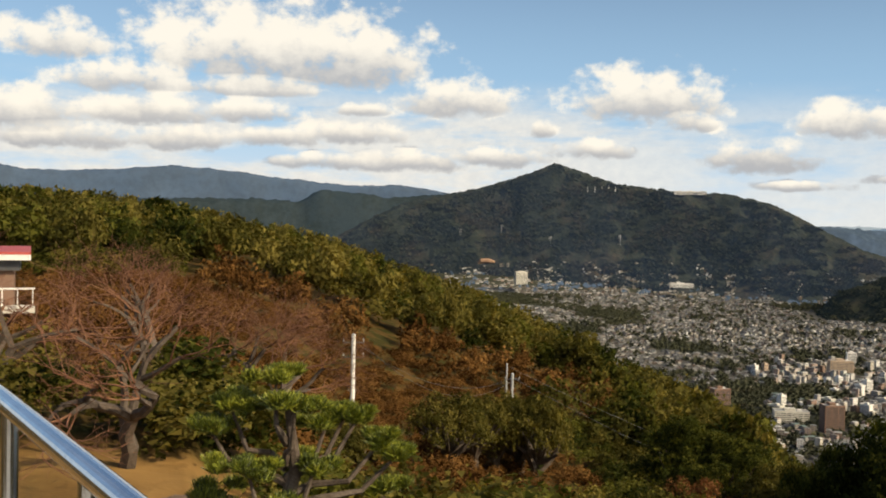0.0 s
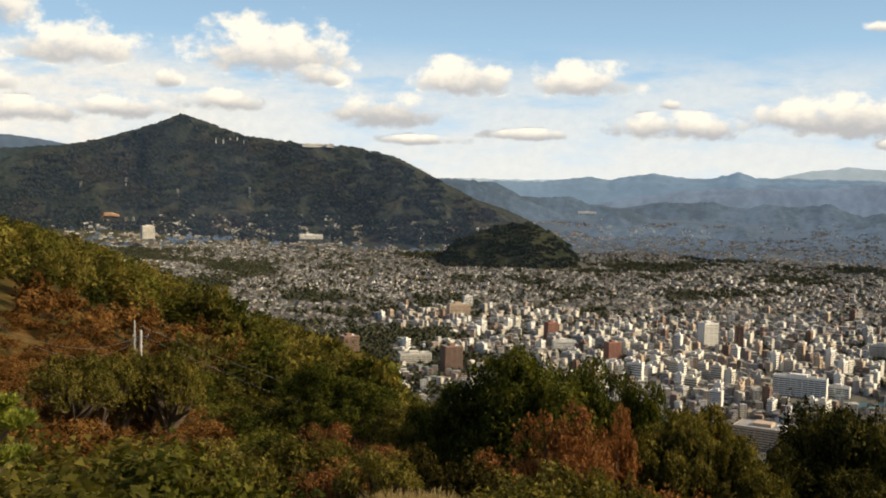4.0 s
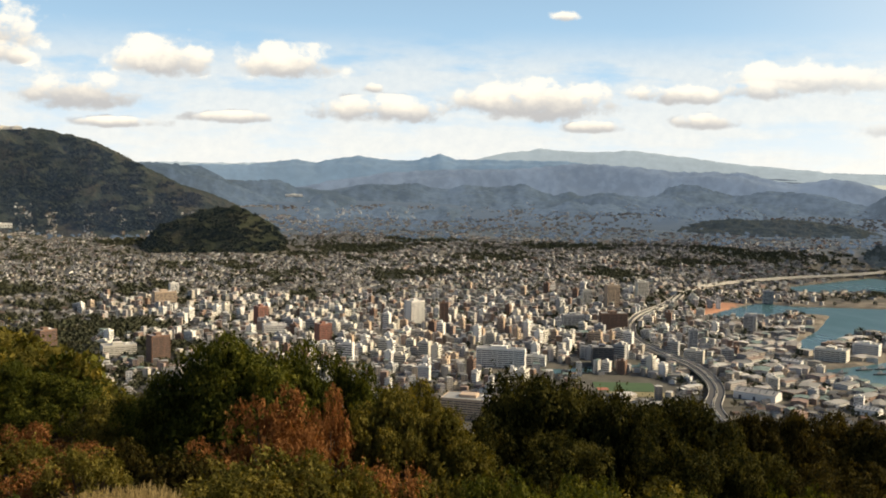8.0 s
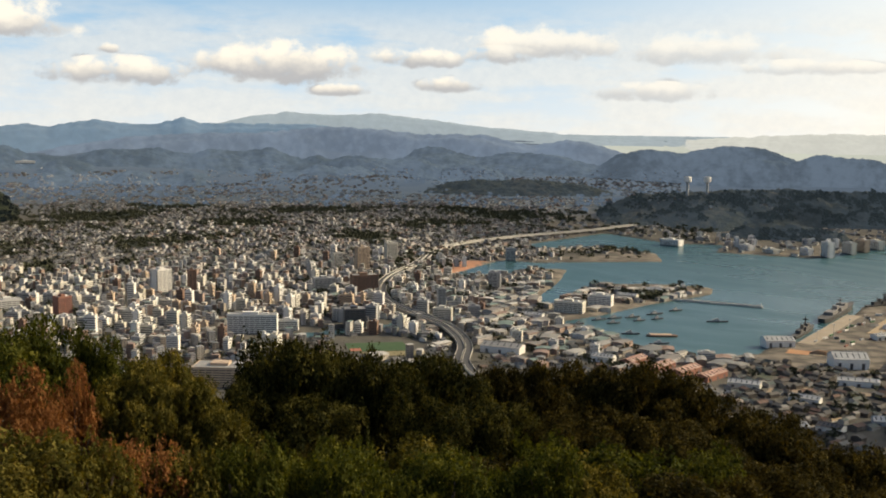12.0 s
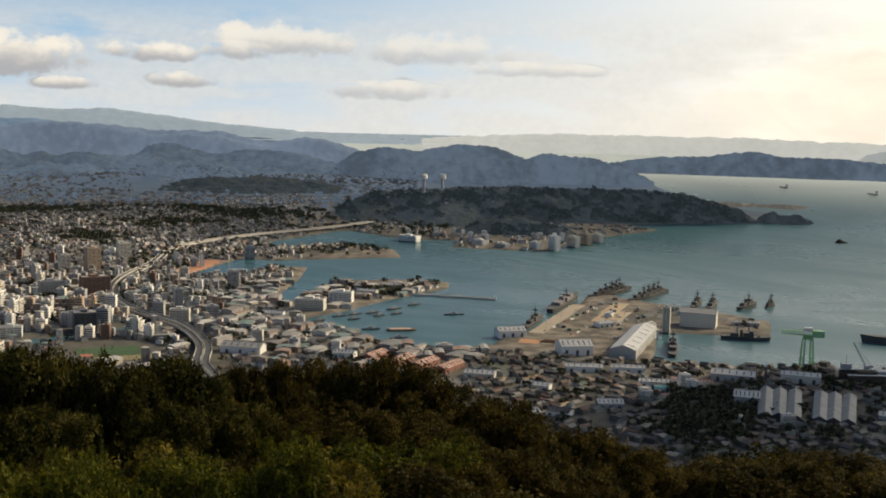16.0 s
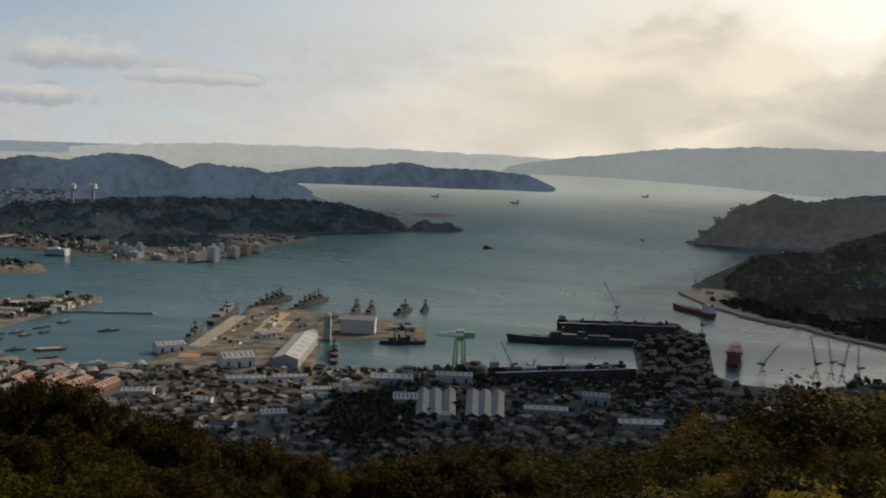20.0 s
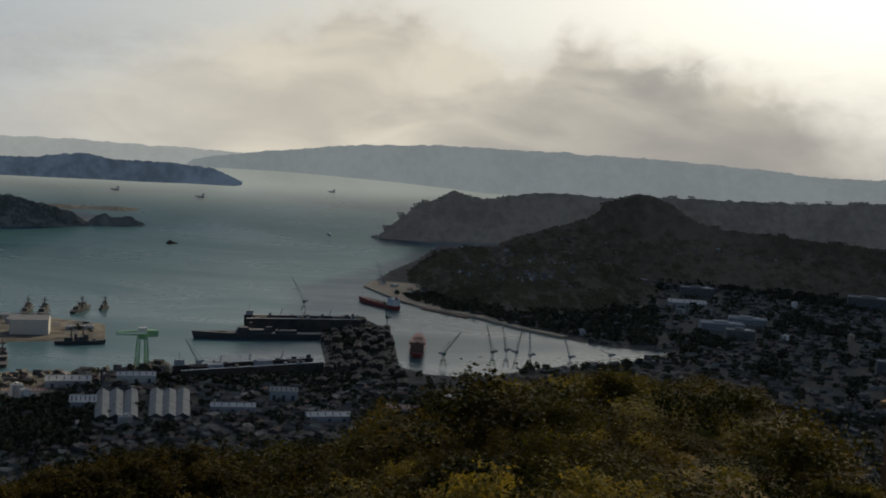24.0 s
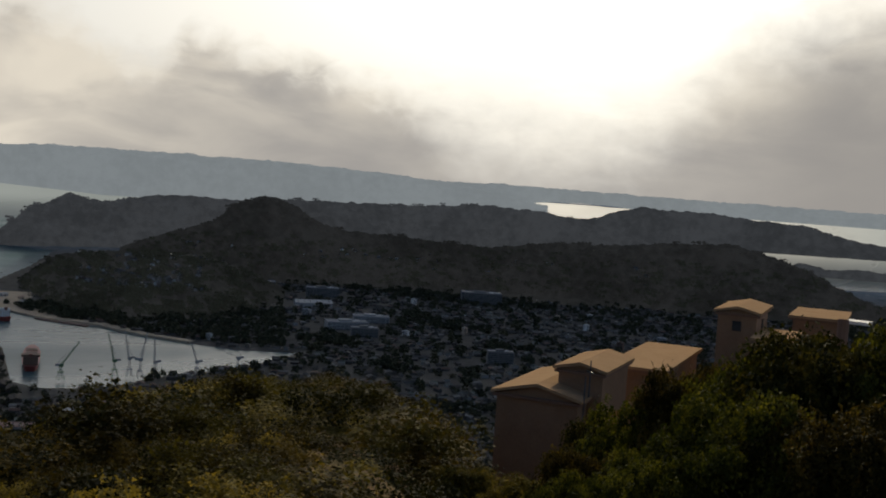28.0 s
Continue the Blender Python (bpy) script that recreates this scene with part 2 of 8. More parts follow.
def picked(name, cols, attr="tint", rough=0.75, grime=0.0, each=False, scale=0.12, storeys=False):
    """One of several paints for each building, with streaks of dirt."""
    mat = bpy.data.materials.new(name)
    mat.use_nodes = True
    N = Nodes(mat.node_tree)
    out = N.add("ShaderNodeOutputMaterial")
    b = N.add("ShaderNodeBsdfPrincipled")
    N.link(b.outputs[0], out.inputs[0])
    if each:
        f = N.add("ShaderNodeObjectInfo").outputs["Random"]
    else:
        f = N.attr(attr)
    ramp = N.add("ShaderNodeValToRGB")
    ramp.color_ramp.interpolation = "CONSTANT"
    N.link(f, ramp.inputs[0])
    el = ramp.color_ramp.elements
    while len(el) < len(cols):
        el.new(0.5)
    for i, c in enumerate(cols):
        el[i].position = i / len(cols)
        el[i].color = (*c, 1)
    pos = N.add("ShaderNodeNewGeometry").outputs["Position"]
    dirt = N.m("MULTIPLY", N.noise(pos, scale, 6.0), 0.55 + grime)
    col = N.mix(dirt, ramp.outputs[0], (0.16, 0.15, 0.13))
    if storeys:
        row = N.m("FRACT", N.m("DIVIDE", N.sep(pos, 2), 3.3))
        bay = N.m("FRACT", N.m("DIVIDE", N.m("ADD", N.sep(pos, 0), N.m("MULTIPLY", N.sep(pos, 1), 0.7)), 3.1))
        pane = N.m("MULTIPLY", N.m("MULTIPLY", N.m("GREATER_THAN", row, 0.38), N.m("LESS_THAN", row, 0.78)), N.m("LESS_THAN", bay, 0.66))
        col = N.mix(N.m("MULTIPLY", pane, 0.8), col, (0.05, 0.06, 0.07))
    N.link(col, b.inputs["Base Color"])
    b.inputs["Roughness"].default_value = rough
    b.inputs["Specular IOR Level"].default_value = 0.15
    return mat


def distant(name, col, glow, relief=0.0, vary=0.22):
    """A far backdrop, hill or tree crown: air haze painted in as faint glow."""
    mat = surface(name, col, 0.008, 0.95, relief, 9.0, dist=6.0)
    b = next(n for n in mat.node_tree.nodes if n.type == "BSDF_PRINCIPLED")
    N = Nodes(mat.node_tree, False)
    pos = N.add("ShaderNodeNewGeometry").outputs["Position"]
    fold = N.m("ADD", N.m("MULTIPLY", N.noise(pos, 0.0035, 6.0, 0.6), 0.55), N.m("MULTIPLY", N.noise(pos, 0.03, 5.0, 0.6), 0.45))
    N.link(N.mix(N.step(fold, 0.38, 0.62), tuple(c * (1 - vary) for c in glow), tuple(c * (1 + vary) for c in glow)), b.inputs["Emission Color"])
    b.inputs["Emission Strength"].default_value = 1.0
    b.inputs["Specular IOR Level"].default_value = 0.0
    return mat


def ground_material():
    mat = bpy.data.materials.new("ground")
    mat.use_nodes = True
    N = Nodes(mat.node_tree)
    out = N.add("ShaderNodeOutputMaterial")
    b = N.add("ShaderNodeBsdfPrincipled")
    N.link(b.outputs[0], out.inputs[0])
    pos = N.add("ShaderNodeNewGeometry").outputs["Position"]
    big, mid, small = N.noise(pos, 0.004, 4.0), N.noise(pos, 0.03, 5.0), N.noise(pos, 0.6, 4.0)

    wood = N.mix(mid, (0.028, 0.034, 0.024), (0.060, 0.060, 0.042))
    tuft = N.noise(pos, 0.45, 5.0, 0.7)
    brush = N.mix(N.step(tuft, 0.38, 0.62), N.mix(small, (0.018, 0.021, 0.006), (0.055, 0.052, 0.014)), N.mix(small, (0.055, 0.030, 0.010), (0.155, 0.088, 0.030)))
    town = N.mix(mid, (0.045, 0.045, 0.040), (0.16, 0.148, 0.125))
    quay = N.mix(N.step(mid, 0.35, 0.65), (0.095, 0.086, 0.074), (0.225, 0.195, 0.155))
    clay = N.mix(small, (0.32, 0.16, 0.10), (0.40, 0.22, 0.14))
    col = N.mix(N.step(N.m("ADD", N.attr("town"), N.m("MULTIPLY", N.m("SUBTRACT", mid, 0.5), 1.2)), 0.35, 0.65), wood, town)
    col = N.mix(N.attr("quay"), col, quay)
    col = N.mix(N.attr("clay"), col, clay)
    col = N.mix(N.attr("brush"), col, brush)
    col = N.mix(N.attr("lawn"), col, N.mix(small, (0.16, 0.085, 0.028), (0.36, 0.21, 0.075)))
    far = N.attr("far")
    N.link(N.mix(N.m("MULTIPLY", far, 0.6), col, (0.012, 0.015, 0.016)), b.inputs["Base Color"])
    # air haze painted onto the farthest land: base darkened, blue emission, like the ridges
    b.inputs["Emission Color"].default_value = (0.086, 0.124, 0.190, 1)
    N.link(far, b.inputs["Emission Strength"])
    b.inputs["Roughness"].default_value = 0.9
    b.inputs["Specular IOR Level"].default_value = 0.05
    bn = N.add("ShaderNodeBump")
    bn.inputs["Strength"].default_value, bn.inputs["Distance"].default_value = 0.6, 0.4
    N.link(small, bn.inputs["Height"])
    N.link(bn.outputs[0], b.inputs["Normal"])
    return mat


def water_material():
    mat = bpy.data.materials.new("sea_water")
    mat.use_nodes = True
    N = Nodes(mat.node_tree)
    out = N.add("ShaderNodeOutputMaterial")
    b = N.add("ShaderNodeBsdfPrincipled")
    N.link(b.outputs[0], out.inputs[0])
    pos = N.add("ShaderNodeNewGeometry").outputs["Position"]
    calm = N.noise(pos, 0.0022, 6.0, 0.6, "3D", 1.2)
    streak = N.noise(N.xyz(N.m("MULTIPLY", N.sep(pos, 0), 0.0022), N.m("MULTIPLY", N.sep(pos, 1), 0.0009), 3.0), 1.0, 6.0, 0.6, "3D", 0.8)
    body = N.mix(calm, (0.030, 0.082, 0.095), (0.050, 0.116, 0.128))
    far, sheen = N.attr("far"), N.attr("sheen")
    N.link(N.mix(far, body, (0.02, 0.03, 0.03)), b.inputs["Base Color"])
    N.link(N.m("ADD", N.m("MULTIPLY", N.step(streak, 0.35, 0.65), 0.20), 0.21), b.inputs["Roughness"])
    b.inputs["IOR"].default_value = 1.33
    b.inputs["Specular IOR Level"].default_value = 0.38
    # low-air haze and sun sheen painted on the farthest water as emission, like the ridges
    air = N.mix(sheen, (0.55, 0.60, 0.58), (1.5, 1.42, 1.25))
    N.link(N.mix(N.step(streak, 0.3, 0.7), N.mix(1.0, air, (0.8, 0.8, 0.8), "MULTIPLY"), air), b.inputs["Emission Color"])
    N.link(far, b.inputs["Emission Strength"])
    bn = N.add("ShaderNodeBump")
    bn.inputs["Strength"].default_value, bn.inputs["Distance"].default_value = 0.34, 1.1
    N.link(N.noise(pos, 0.09, 5.0, 0.6), bn.inputs["Height"])
    N.link(bn.outputs[0], b.inputs["Normal"])
    return mat


def leaf(name, cols, scale, through, share=0.35, island=0.3, dull=0.9, gloss=0.0):
    """Leaves: the blended colours, with part of the light passing through the blade."""
    mat = surface(name, cols, scale, dull, 0.0, 5.0, "tint", island=island, spec=gloss)
    N = Nodes(mat.node_tree, False)
    b = next(n for n in mat.node_tree.nodes if n.type == "BSDF_PRINCIPLED")
    out = next(n for n in mat.node_tree.nodes if n.type == "OUTPUT_MATERIAL")
    t, mix = N.add("ShaderNodeBsdfTranslucent"), N.add("ShaderNodeMixShader")
    src = b.inputs["Base Color"].links[0].from_socket
    N.link(N.mix(1.0, src, through, "MULTIPLY"), t.inputs[0])
    mix.inputs[0].default_value = share
    N.link(b.outputs[0], mix.inputs[1])
    N.link(t.outputs[0], mix.inputs[2])
    N.link(mix.outputs[0], out.inputs[0])
    return mat


M_GROUND, M_WATER = ground_material(), water_material()
M_WOOD = surface("forest", [(0.015, 0.017, 0.012), (0.032, 0.034, 0.023), (0.062, 0.051, 0.035)], 0.010, 0.95, 1.0, 11.0, spec=0.05, dist=7.0)
# hills and crowns made by distant() carry air light painted in as emission
M_MOUNT = distant("hazed_mountain_forest", [(0.014, 0.018, 0.013), (0.029, 0.033, 0.023), (0.058, 0.045, 0.032)], (0.013, 0.021, 0.036), 0.8)
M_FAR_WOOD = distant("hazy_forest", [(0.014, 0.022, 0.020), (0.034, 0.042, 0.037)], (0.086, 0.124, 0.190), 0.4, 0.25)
M_SHADE = distant("hazed_blue_forest", [(0.014, 0.020, 0.017), (0.030, 0.036, 0.030)], (0.016, 0.027, 0.042), 0.4, 0.3)
M_HEAD = distant("hazed_headland_forest", [(0.009, 0.011, 0.010), (0.020, 0.023, 0.021)], (0.062, 0.068, 0.079), 0.8, 0.22)
M_MID = distant("hazed_dark_forest", [(0.005, 0.008, 0.005), (0.014, 0.018, 0.011), (0.028, 0.026, 0.018)], (0.025, 0.026, 0.029), 1.0, 0.32)
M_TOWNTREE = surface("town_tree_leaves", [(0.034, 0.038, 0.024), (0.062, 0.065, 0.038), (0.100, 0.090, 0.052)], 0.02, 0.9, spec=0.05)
M_CANOPY = distant("hazed_dark_crowns", [(0.010, 0.015, 0.009), (0.026, 0.033, 0.020), (0.05, 0.048, 0.030)], (0.015, 0.017, 0.016), 0.5, 0.3)
M_CROWNS = distant("hazed_tree_crowns", [(0.012, 0.017, 0.011), (0.030, 0.036, 0.024), (0.056, 0.05, 0.034)], (0.014, 0.021, 0.030), 0.5, 0.25)
# far ridges: haze painted into base colour and emission
M_HAZE1 = distant("hazed_blue_ridge", [(0.04, 0.05, 0.06), (0.06, 0.075, 0.09)], (0.030, 0.060, 0.112))
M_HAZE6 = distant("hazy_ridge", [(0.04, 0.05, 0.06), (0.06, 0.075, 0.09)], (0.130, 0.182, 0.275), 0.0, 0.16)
M_HAZE2 = distant("hazed_pale_ridge", [(0.08, 0.1, 0.12), (0.09, 0.12, 0.15)], (0.105, 0.175, 0.27), 0.0, 0.12)
M_HAZE3 = distant("hazed_faint_ridge", [(0.09, 0.11, 0.13), (0.1, 0.12, 0.14)], (0.28, 0.35, 0.42), 0.0, 0.08)
M_HAZE4 = distant("hazed_grey_ridge", [(0.06, 0.07, 0.075), (0.07, 0.08, 0.085)], (0.345, 0.39, 0.425), 0.0, 0.06)
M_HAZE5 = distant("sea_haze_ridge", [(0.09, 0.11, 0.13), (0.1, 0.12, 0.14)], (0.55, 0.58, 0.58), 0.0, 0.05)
# nearer land, the air's veil added as weak emission
M_PENINSULA = distant("hazed_peninsula_forest", [(0.014, 0.017, 0.012), (0.028, 0.030, 0.022), (0.055, 0.047, 0.034)], (0.026, 0.037, 0.052), 0.9, 0.3)
M_SPIT = distant("hazed_sandy_spit", [(0.05, 0.05, 0.035), (0.14, 0.12, 0.09), (0.24, 0.20, 0.15)], (0.05, 0.055, 0.062), 0.3)
M_KNOLL = distant("hazed_knoll_forest", [(0.012, 0.015, 0.009), (0.028, 0.031, 0.018), (0.052, 0.045, 0.028)], (0.004, 0.007, 0.011), 1.0)
M_EVERGREEN = leaf("evergreen_leaves", [(0.004, 0.005, 0.0015), (0.016, 0.018, 0.0045), (0.088, 0.077, 0.018)], 0.35, (1.6, 1.4, 0.6), 0.22, dull=0.7, gloss=0.03)
M_LAUREL = leaf("laurel_leaves", [(0.006, 0.009, 0.002), (0.032, 0.039, 0.007), (0.135, 0.127, 0.024)], 0.4, (1.6, 1.5, 0.5), 0.28, dull=0.7, gloss=0.03)
M_OAK = leaf("oak_leaves", [(0.005, 0.005, 0.0015), (0.022, 0.0195, 0.005), (0.100, 0.076, 0.019)], 0.4, (1.6, 1.35, 0.6), 0.24, dull=0.7, gloss=0.03)
M_OLIVE = leaf("olive_leaves", [(0.012, 0.012, 0.003), (0.060, 0.056, 0.012), (0.195, 0.158, 0.040)], 0.4, (1.7, 1.45, 0.6), 0.32, dull=0.7, gloss=0.03)
M_RUST = leaf("autumn_leaves", [(0.06, 0.027, 0.011), (0.165, 0.074, 0.028), (0.30, 0.150, 0.058)], 0.5, (1.5, 1.2, 0.8))
M_BRUSH = surface("dry_brush", [(0.026, 0.013, 0.004), (0.094, 0.043, 0.013), (0.19, 0.096, 0.030)], 0.5, 0.9, 0.0, 5.0, "tint", island=0.6, spec=0.0)
M_GRASS = surface("dry_grass", [(0.07, 0.05, 0.014), (0.16, 0.11, 0.038), (0.28, 0.205, 0.085)], 0.8, 0.8, 0.0, 5.0, island=0.6)
M_BARK = surface("bark", [(0.034, 0.024, 0.017), (0.080, 0.058, 0.042), (0.15, 0.12, 0.095)], 3.0, 0.9, 0.8, 6.0, dist=0.02)
M_TWIG = surface("twigs", [(0.070, 0.028, 0.014), (0.155, 0.064, 0.032), (0.22, 0.11, 0.060)], 1.5, 0.85, 0.0, 6.0, island=0.5)
M_PINE = surface("pine_needles", [(0.012, 0.022, 0.003), (0.100, 0.125, 0.011), (0.29, 0.29, 0.03)], 2.0, 0.5, 0.0, 5.0, island=0.7)
M_STEEL = surface("stainless_steel", [(0.52, 0.53, 0.55), (0.66, 0.67, 0.69)], 9.0, 0.16, 0.0, 8.0, metal=1.0)
M_WALLS = picked("house_walls", [(0.50, 0.48, 0.44), (0.26, 0.25, 0.23), (0.72, 0.70, 0.65), (0.17, 0.15, 0.125), (0.36, 0.32, 0.26), (0.21, 0.21, 0.205), (0.12, 0.10, 0.08), (0.60, 0.56, 0.49), (0.42, 0.40, 0.37), (0.15, 0.14, 0.13)])
M_ROOFS = picked("house_roofs", [(0.030, 0.034, 0.040), (0.060, 0.060, 0.064), (0.050, 0.042, 0.036), (0.085, 0.085, 0.09), (0.026, 0.032, 0.042), (0.10, 0.055, 0.040), (0.055, 0.07, 0.085), (0.20, 0.20, 0.20)], rough=0.6)
# darker copy of the house paints for cloud-side quarters, shade deepened in the colour
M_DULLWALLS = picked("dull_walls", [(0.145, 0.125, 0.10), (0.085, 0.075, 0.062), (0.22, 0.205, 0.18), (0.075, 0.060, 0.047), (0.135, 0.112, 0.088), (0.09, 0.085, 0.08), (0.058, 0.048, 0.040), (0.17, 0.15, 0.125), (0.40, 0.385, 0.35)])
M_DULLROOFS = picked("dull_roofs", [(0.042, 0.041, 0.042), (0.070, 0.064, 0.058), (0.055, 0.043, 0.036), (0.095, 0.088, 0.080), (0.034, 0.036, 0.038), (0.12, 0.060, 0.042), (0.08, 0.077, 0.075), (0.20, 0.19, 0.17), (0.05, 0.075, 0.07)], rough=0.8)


def cloud_material():
    mat = bpy.data.materials.new("cloud_mist")
    mat.use_nodes = True
    N = Nodes(mat.node_tree)
    out, mix = N.add("ShaderNodeOutputMaterial"), N.add("ShaderNodeMixShader")
    a, b = N.add("ShaderNodeBsdfDiffuse"), N.add("ShaderNodeBsdfTranslucent")
    pos = N.add("ShaderNodeNewGeometry").outputs["Position"]
    col = N.mix(N.noise(pos, 0.002, 5.0), (0.72, 0.73, 0.76), (0.9, 0.9, 0.9))
    for n in (a, b):
        N.link(col, n.inputs[0])
    mix.inputs[0].default_value = 0.6
    N.link(a.outputs[0], mix.inputs[1])
    N.link(b.outputs[0], mix.inputs[2])
    N.link(mix.outputs[0], out.inputs[0])
    return mat


M_DOWNTOWN = picked("downtown_walls", [(0.71, 0.68, 0.61), (0.54, 0.48, 0.39), (0.78, 0.76, 0.71), (0.38, 0.32, 0.26), (0.63, 0.56, 0.46), (0.27, 0.25, 0.22), (0.67, 0.63, 0.56), (0.31, 0.19, 0.13), (0.55, 0.50, 0.46), (0.48, 0.34, 0.27)], storeys=True)
M_FLATTOPS = picked("downtown_roofs", [(0.25, 0.24, 0.22), (0.38, 0.365, 0.335), (0.18, 0.185, 0.18), (0.52, 0.505, 0.465), (0.14, 0.21, 0.19), (0.27, 0.18, 0.14), (0.31, 0.30, 0.28), (0.21, 0.195, 0.18)])
# pale bluish house paints, the haze of distance mixed into the colours
M_HAZYHOUSE = picked("haze_tinted_houses", [(0.50, 0.51, 0.52), (0.34, 0.36, 0.39), (0.60, 0.61, 0.61), (0.28, 0.31, 0.35), (0.42, 0.43, 0.44)])

# ---------------------------------------------------------------- plan helpers
RNG = np.random.default_rng(7)
BEND = 3200.0


def bend(p):
    """Draws what lies beyond 3.2 km nearer along its own line of sight, so that the far country fits within 5 km."""
    p = np.asarray(p, float)
    d = np.hypot(p[..., 0], p[..., 1])
    far = np.maximum(d - BEND, 0) / 1750
    s = np.where(d > BEND, (BEND + 1750 * far / (1 + far)) / np.maximum(d, 1), 1.0)
    return np.stack([p[..., 0] * s, p[..., 1] * s, EYE + (p[..., 2] - EYE) * s], -1)


def polar(az, d):
    a = np.radians(az)
    return d * np.sin(a), d * np.cos(a)


def fbm(x, y, size, octaves=4, seed=0):
    """Smooth noise between about -1 and 1 on a plan, in numpy."""
    out, amp, tot = 0.0, 1.0, 0.0
    for o in range(octaves):
        u, v = np.asarray(x) / size + 17.3 * o + seed, np.asarray(y) / size - 9.1 * o + seed * 1.7
        i, j = np.floor(u).astype(np.int64), np.floor(v).astype(np.int64)
        fu, fv = u - i, v - j
        fu, fv = fu * fu * (3 - 2 * fu), fv * fv * (3 - 2 * fv)

        def h(a, b):
            n = (a * 374761393 + b * 668265263 + o * 1442695 + seed * 9176) & 0x7FFFFFFF
            n = ((n ^ (n >> 13)) * 1274126177) & 0x7FFFFFFF
            return ((n ^ (n >> 16)) & 0xFFFF) / 32767.5 - 1

        a = h(i, j) * (1 - fu) + h(i + 1, j) * fu
        b = h(i, j + 1) * (1 - fu) + h(i + 1, j + 1) * fu
        out = out + amp * (a * (1 - fv) + b * fv)
        tot += amp
        amp, size = amp * 0.5, size / 2
    return out / tot


def mesh_of(name, verts, faces, mats, smooth=False, index=None, tint=None, extra=()):
    """A mesh from numpy arrays: faces all of one size; index: material by face; tint and extra: float attributes by vertex."""
    me = bpy.data.meshes.new(name)
    verts, faces = np.asarray(verts, np.float32), np.asarray(faces, np.int32)
    k = faces.shape[1]
    me.vertices.add(len(verts))
    me.vertices.foreach_set("co", verts.ravel())
    me.loops.add(faces.size)
    me.loops.foreach_set("vertex_index", faces.ravel())
    me.polygons.add(len(faces))
    me.polygons.foreach_set("loop_start", np.arange(0, faces.size, k, dtype=np.int32))
    me.polygons.foreach_set("use_smooth", np.full(len(faces), smooth))
    for m in mats:
        me.materials.append(m)
    if index is not None:
        me.polygons.foreach_set("material_index", np.asarray(index, np.int32))
    for key, val in (([("tint", tint)] if tint is not None else []) + list(extra)):
        me.attributes.new(key, "FLOAT", "POINT").data.foreach_set("value", np.asarray(val, np.float32))
    me.update(calc_edges=True)
    return me


def grid_faces(rows, cols, closed=False):
    i, j = np.meshgrid(np.arange(rows - 1), np.arange(cols if closed else cols - 1), indexing="ij")
    j2 = (j + 1) % cols
    return np.stack([i * cols + j, i * cols + j2, (i + 1) * cols + j2, (i + 1) * cols + j], -1).reshape(-1, 4)


# ---------------------------------------------------------------- coast (plan in metres from the lookout)
NEAR_COAST = [(2093, -673), (1940, -505), (1869, -345), (1771, -245), (1800, -150), (1850, -119), (2183, -123), (2373, -56), (2293, 38), (1860, 12), (1758, 16), (1689, 236), (1822, 266),
              (1727, 344), (1681, 466), (1680, 522), (1905, 588), (1934, 545), (1992, 404), (2154, 438), (2197, 538), (2231, 672), (2262, 780), (2330, 850), (2250, 862), (2084, 820),
              (1803, 784), (1718, 810), (1637, 793), (1551, 854), (1555, 943)]
MARINA = [(1603, 1092), (1635, 1191), (1766, 1177), (1942, 1180), (2163, 1158), (2241, 1200), (2236, 1281), (2160, 1376), (2110, 1439),
          (1855, 1352), (1745, 1314), (1825, 1389), (2059, 1501), (2256, 1618), (2230, 1698), (2035, 1687), (1900, 1745), (2193, 1837),
          (2295, 1863), (2325, 1771), (2597, 1544), (2742, 1650), (2776, 1896), (2573, 1960), (2685, 2068), (3149, 2104)]
NORTH_COAST = [(3072, 1894), (3031, 1782), (3111, 1638), (2915, 1564), (2955, 1402), (3008, 1271), (3292, 1304), (3614, 1288), (3939, 1232),
               (4035, 1350), (4012, 1617), (4049, 1417), (4275, 1256), (4488, 1030), (4652, 973), (4966, 864), (5291, 1190), (6111, 1802),
               (7657, 2476), (8400, 4300), (11500, 8600), (24000, 18000), (30000, -9000), (16000, -22000), (5200, -7500), (3500, -4300), (3640, -3560), (4300, -3950), (5900, -5300), (9500, -5400), (8600, -1500)]
EAST_COAST = [(4706, -173), (4522, -334), (4437, -414), (3805, -284), (3396, -172), (2938, -78), (2673, -160), (2544, -232), (2469, -316),
              (2318, -396), (2219, -477), (2128, -564)]
SEA = np.array(NEAR_COAST + MARINA + NORTH_COAST + EAST_COAST, float)


def shore(x, y, poly=SEA):
    """Distance to an outline, negative inside it."""
    x, y = np.asarray(x, float), np.asarray(y, float)
    best, inside = np.full(x.shape, 1e18), np.zeros(x.shape, bool)
    for (ax, ay), (bx, by) in zip(poly, np.roll(poly, -1, 0)):
        dx, dy = bx - ax, by - ay
        t = np.clip(((x - ax) * dx + (y - ay) * dy) / (dx * dx + dy * dy), 0, 1)
        best = np.minimum(best, (x - ax - t * dx) ** 2 + (y - ay - t * dy) ** 2)
        hit = (ay > y) != (by > y)
        inside ^= hit & (x < (bx - ax) * (y - ay) / np.where(by == ay, 1e-9, by - ay) + ax)
    return np.where(inside, -1, 1) * np.sqrt(best)


RIVER = np.array([(1090, 1412), (1380, 1366), (1560, 1330), (1580, 1365), (1394, 1405), (1120, 1462)], float)
CLAY = np.array([(1947, 1733), (2017, 1859), (2189, 1911), (2223, 1865)], float)

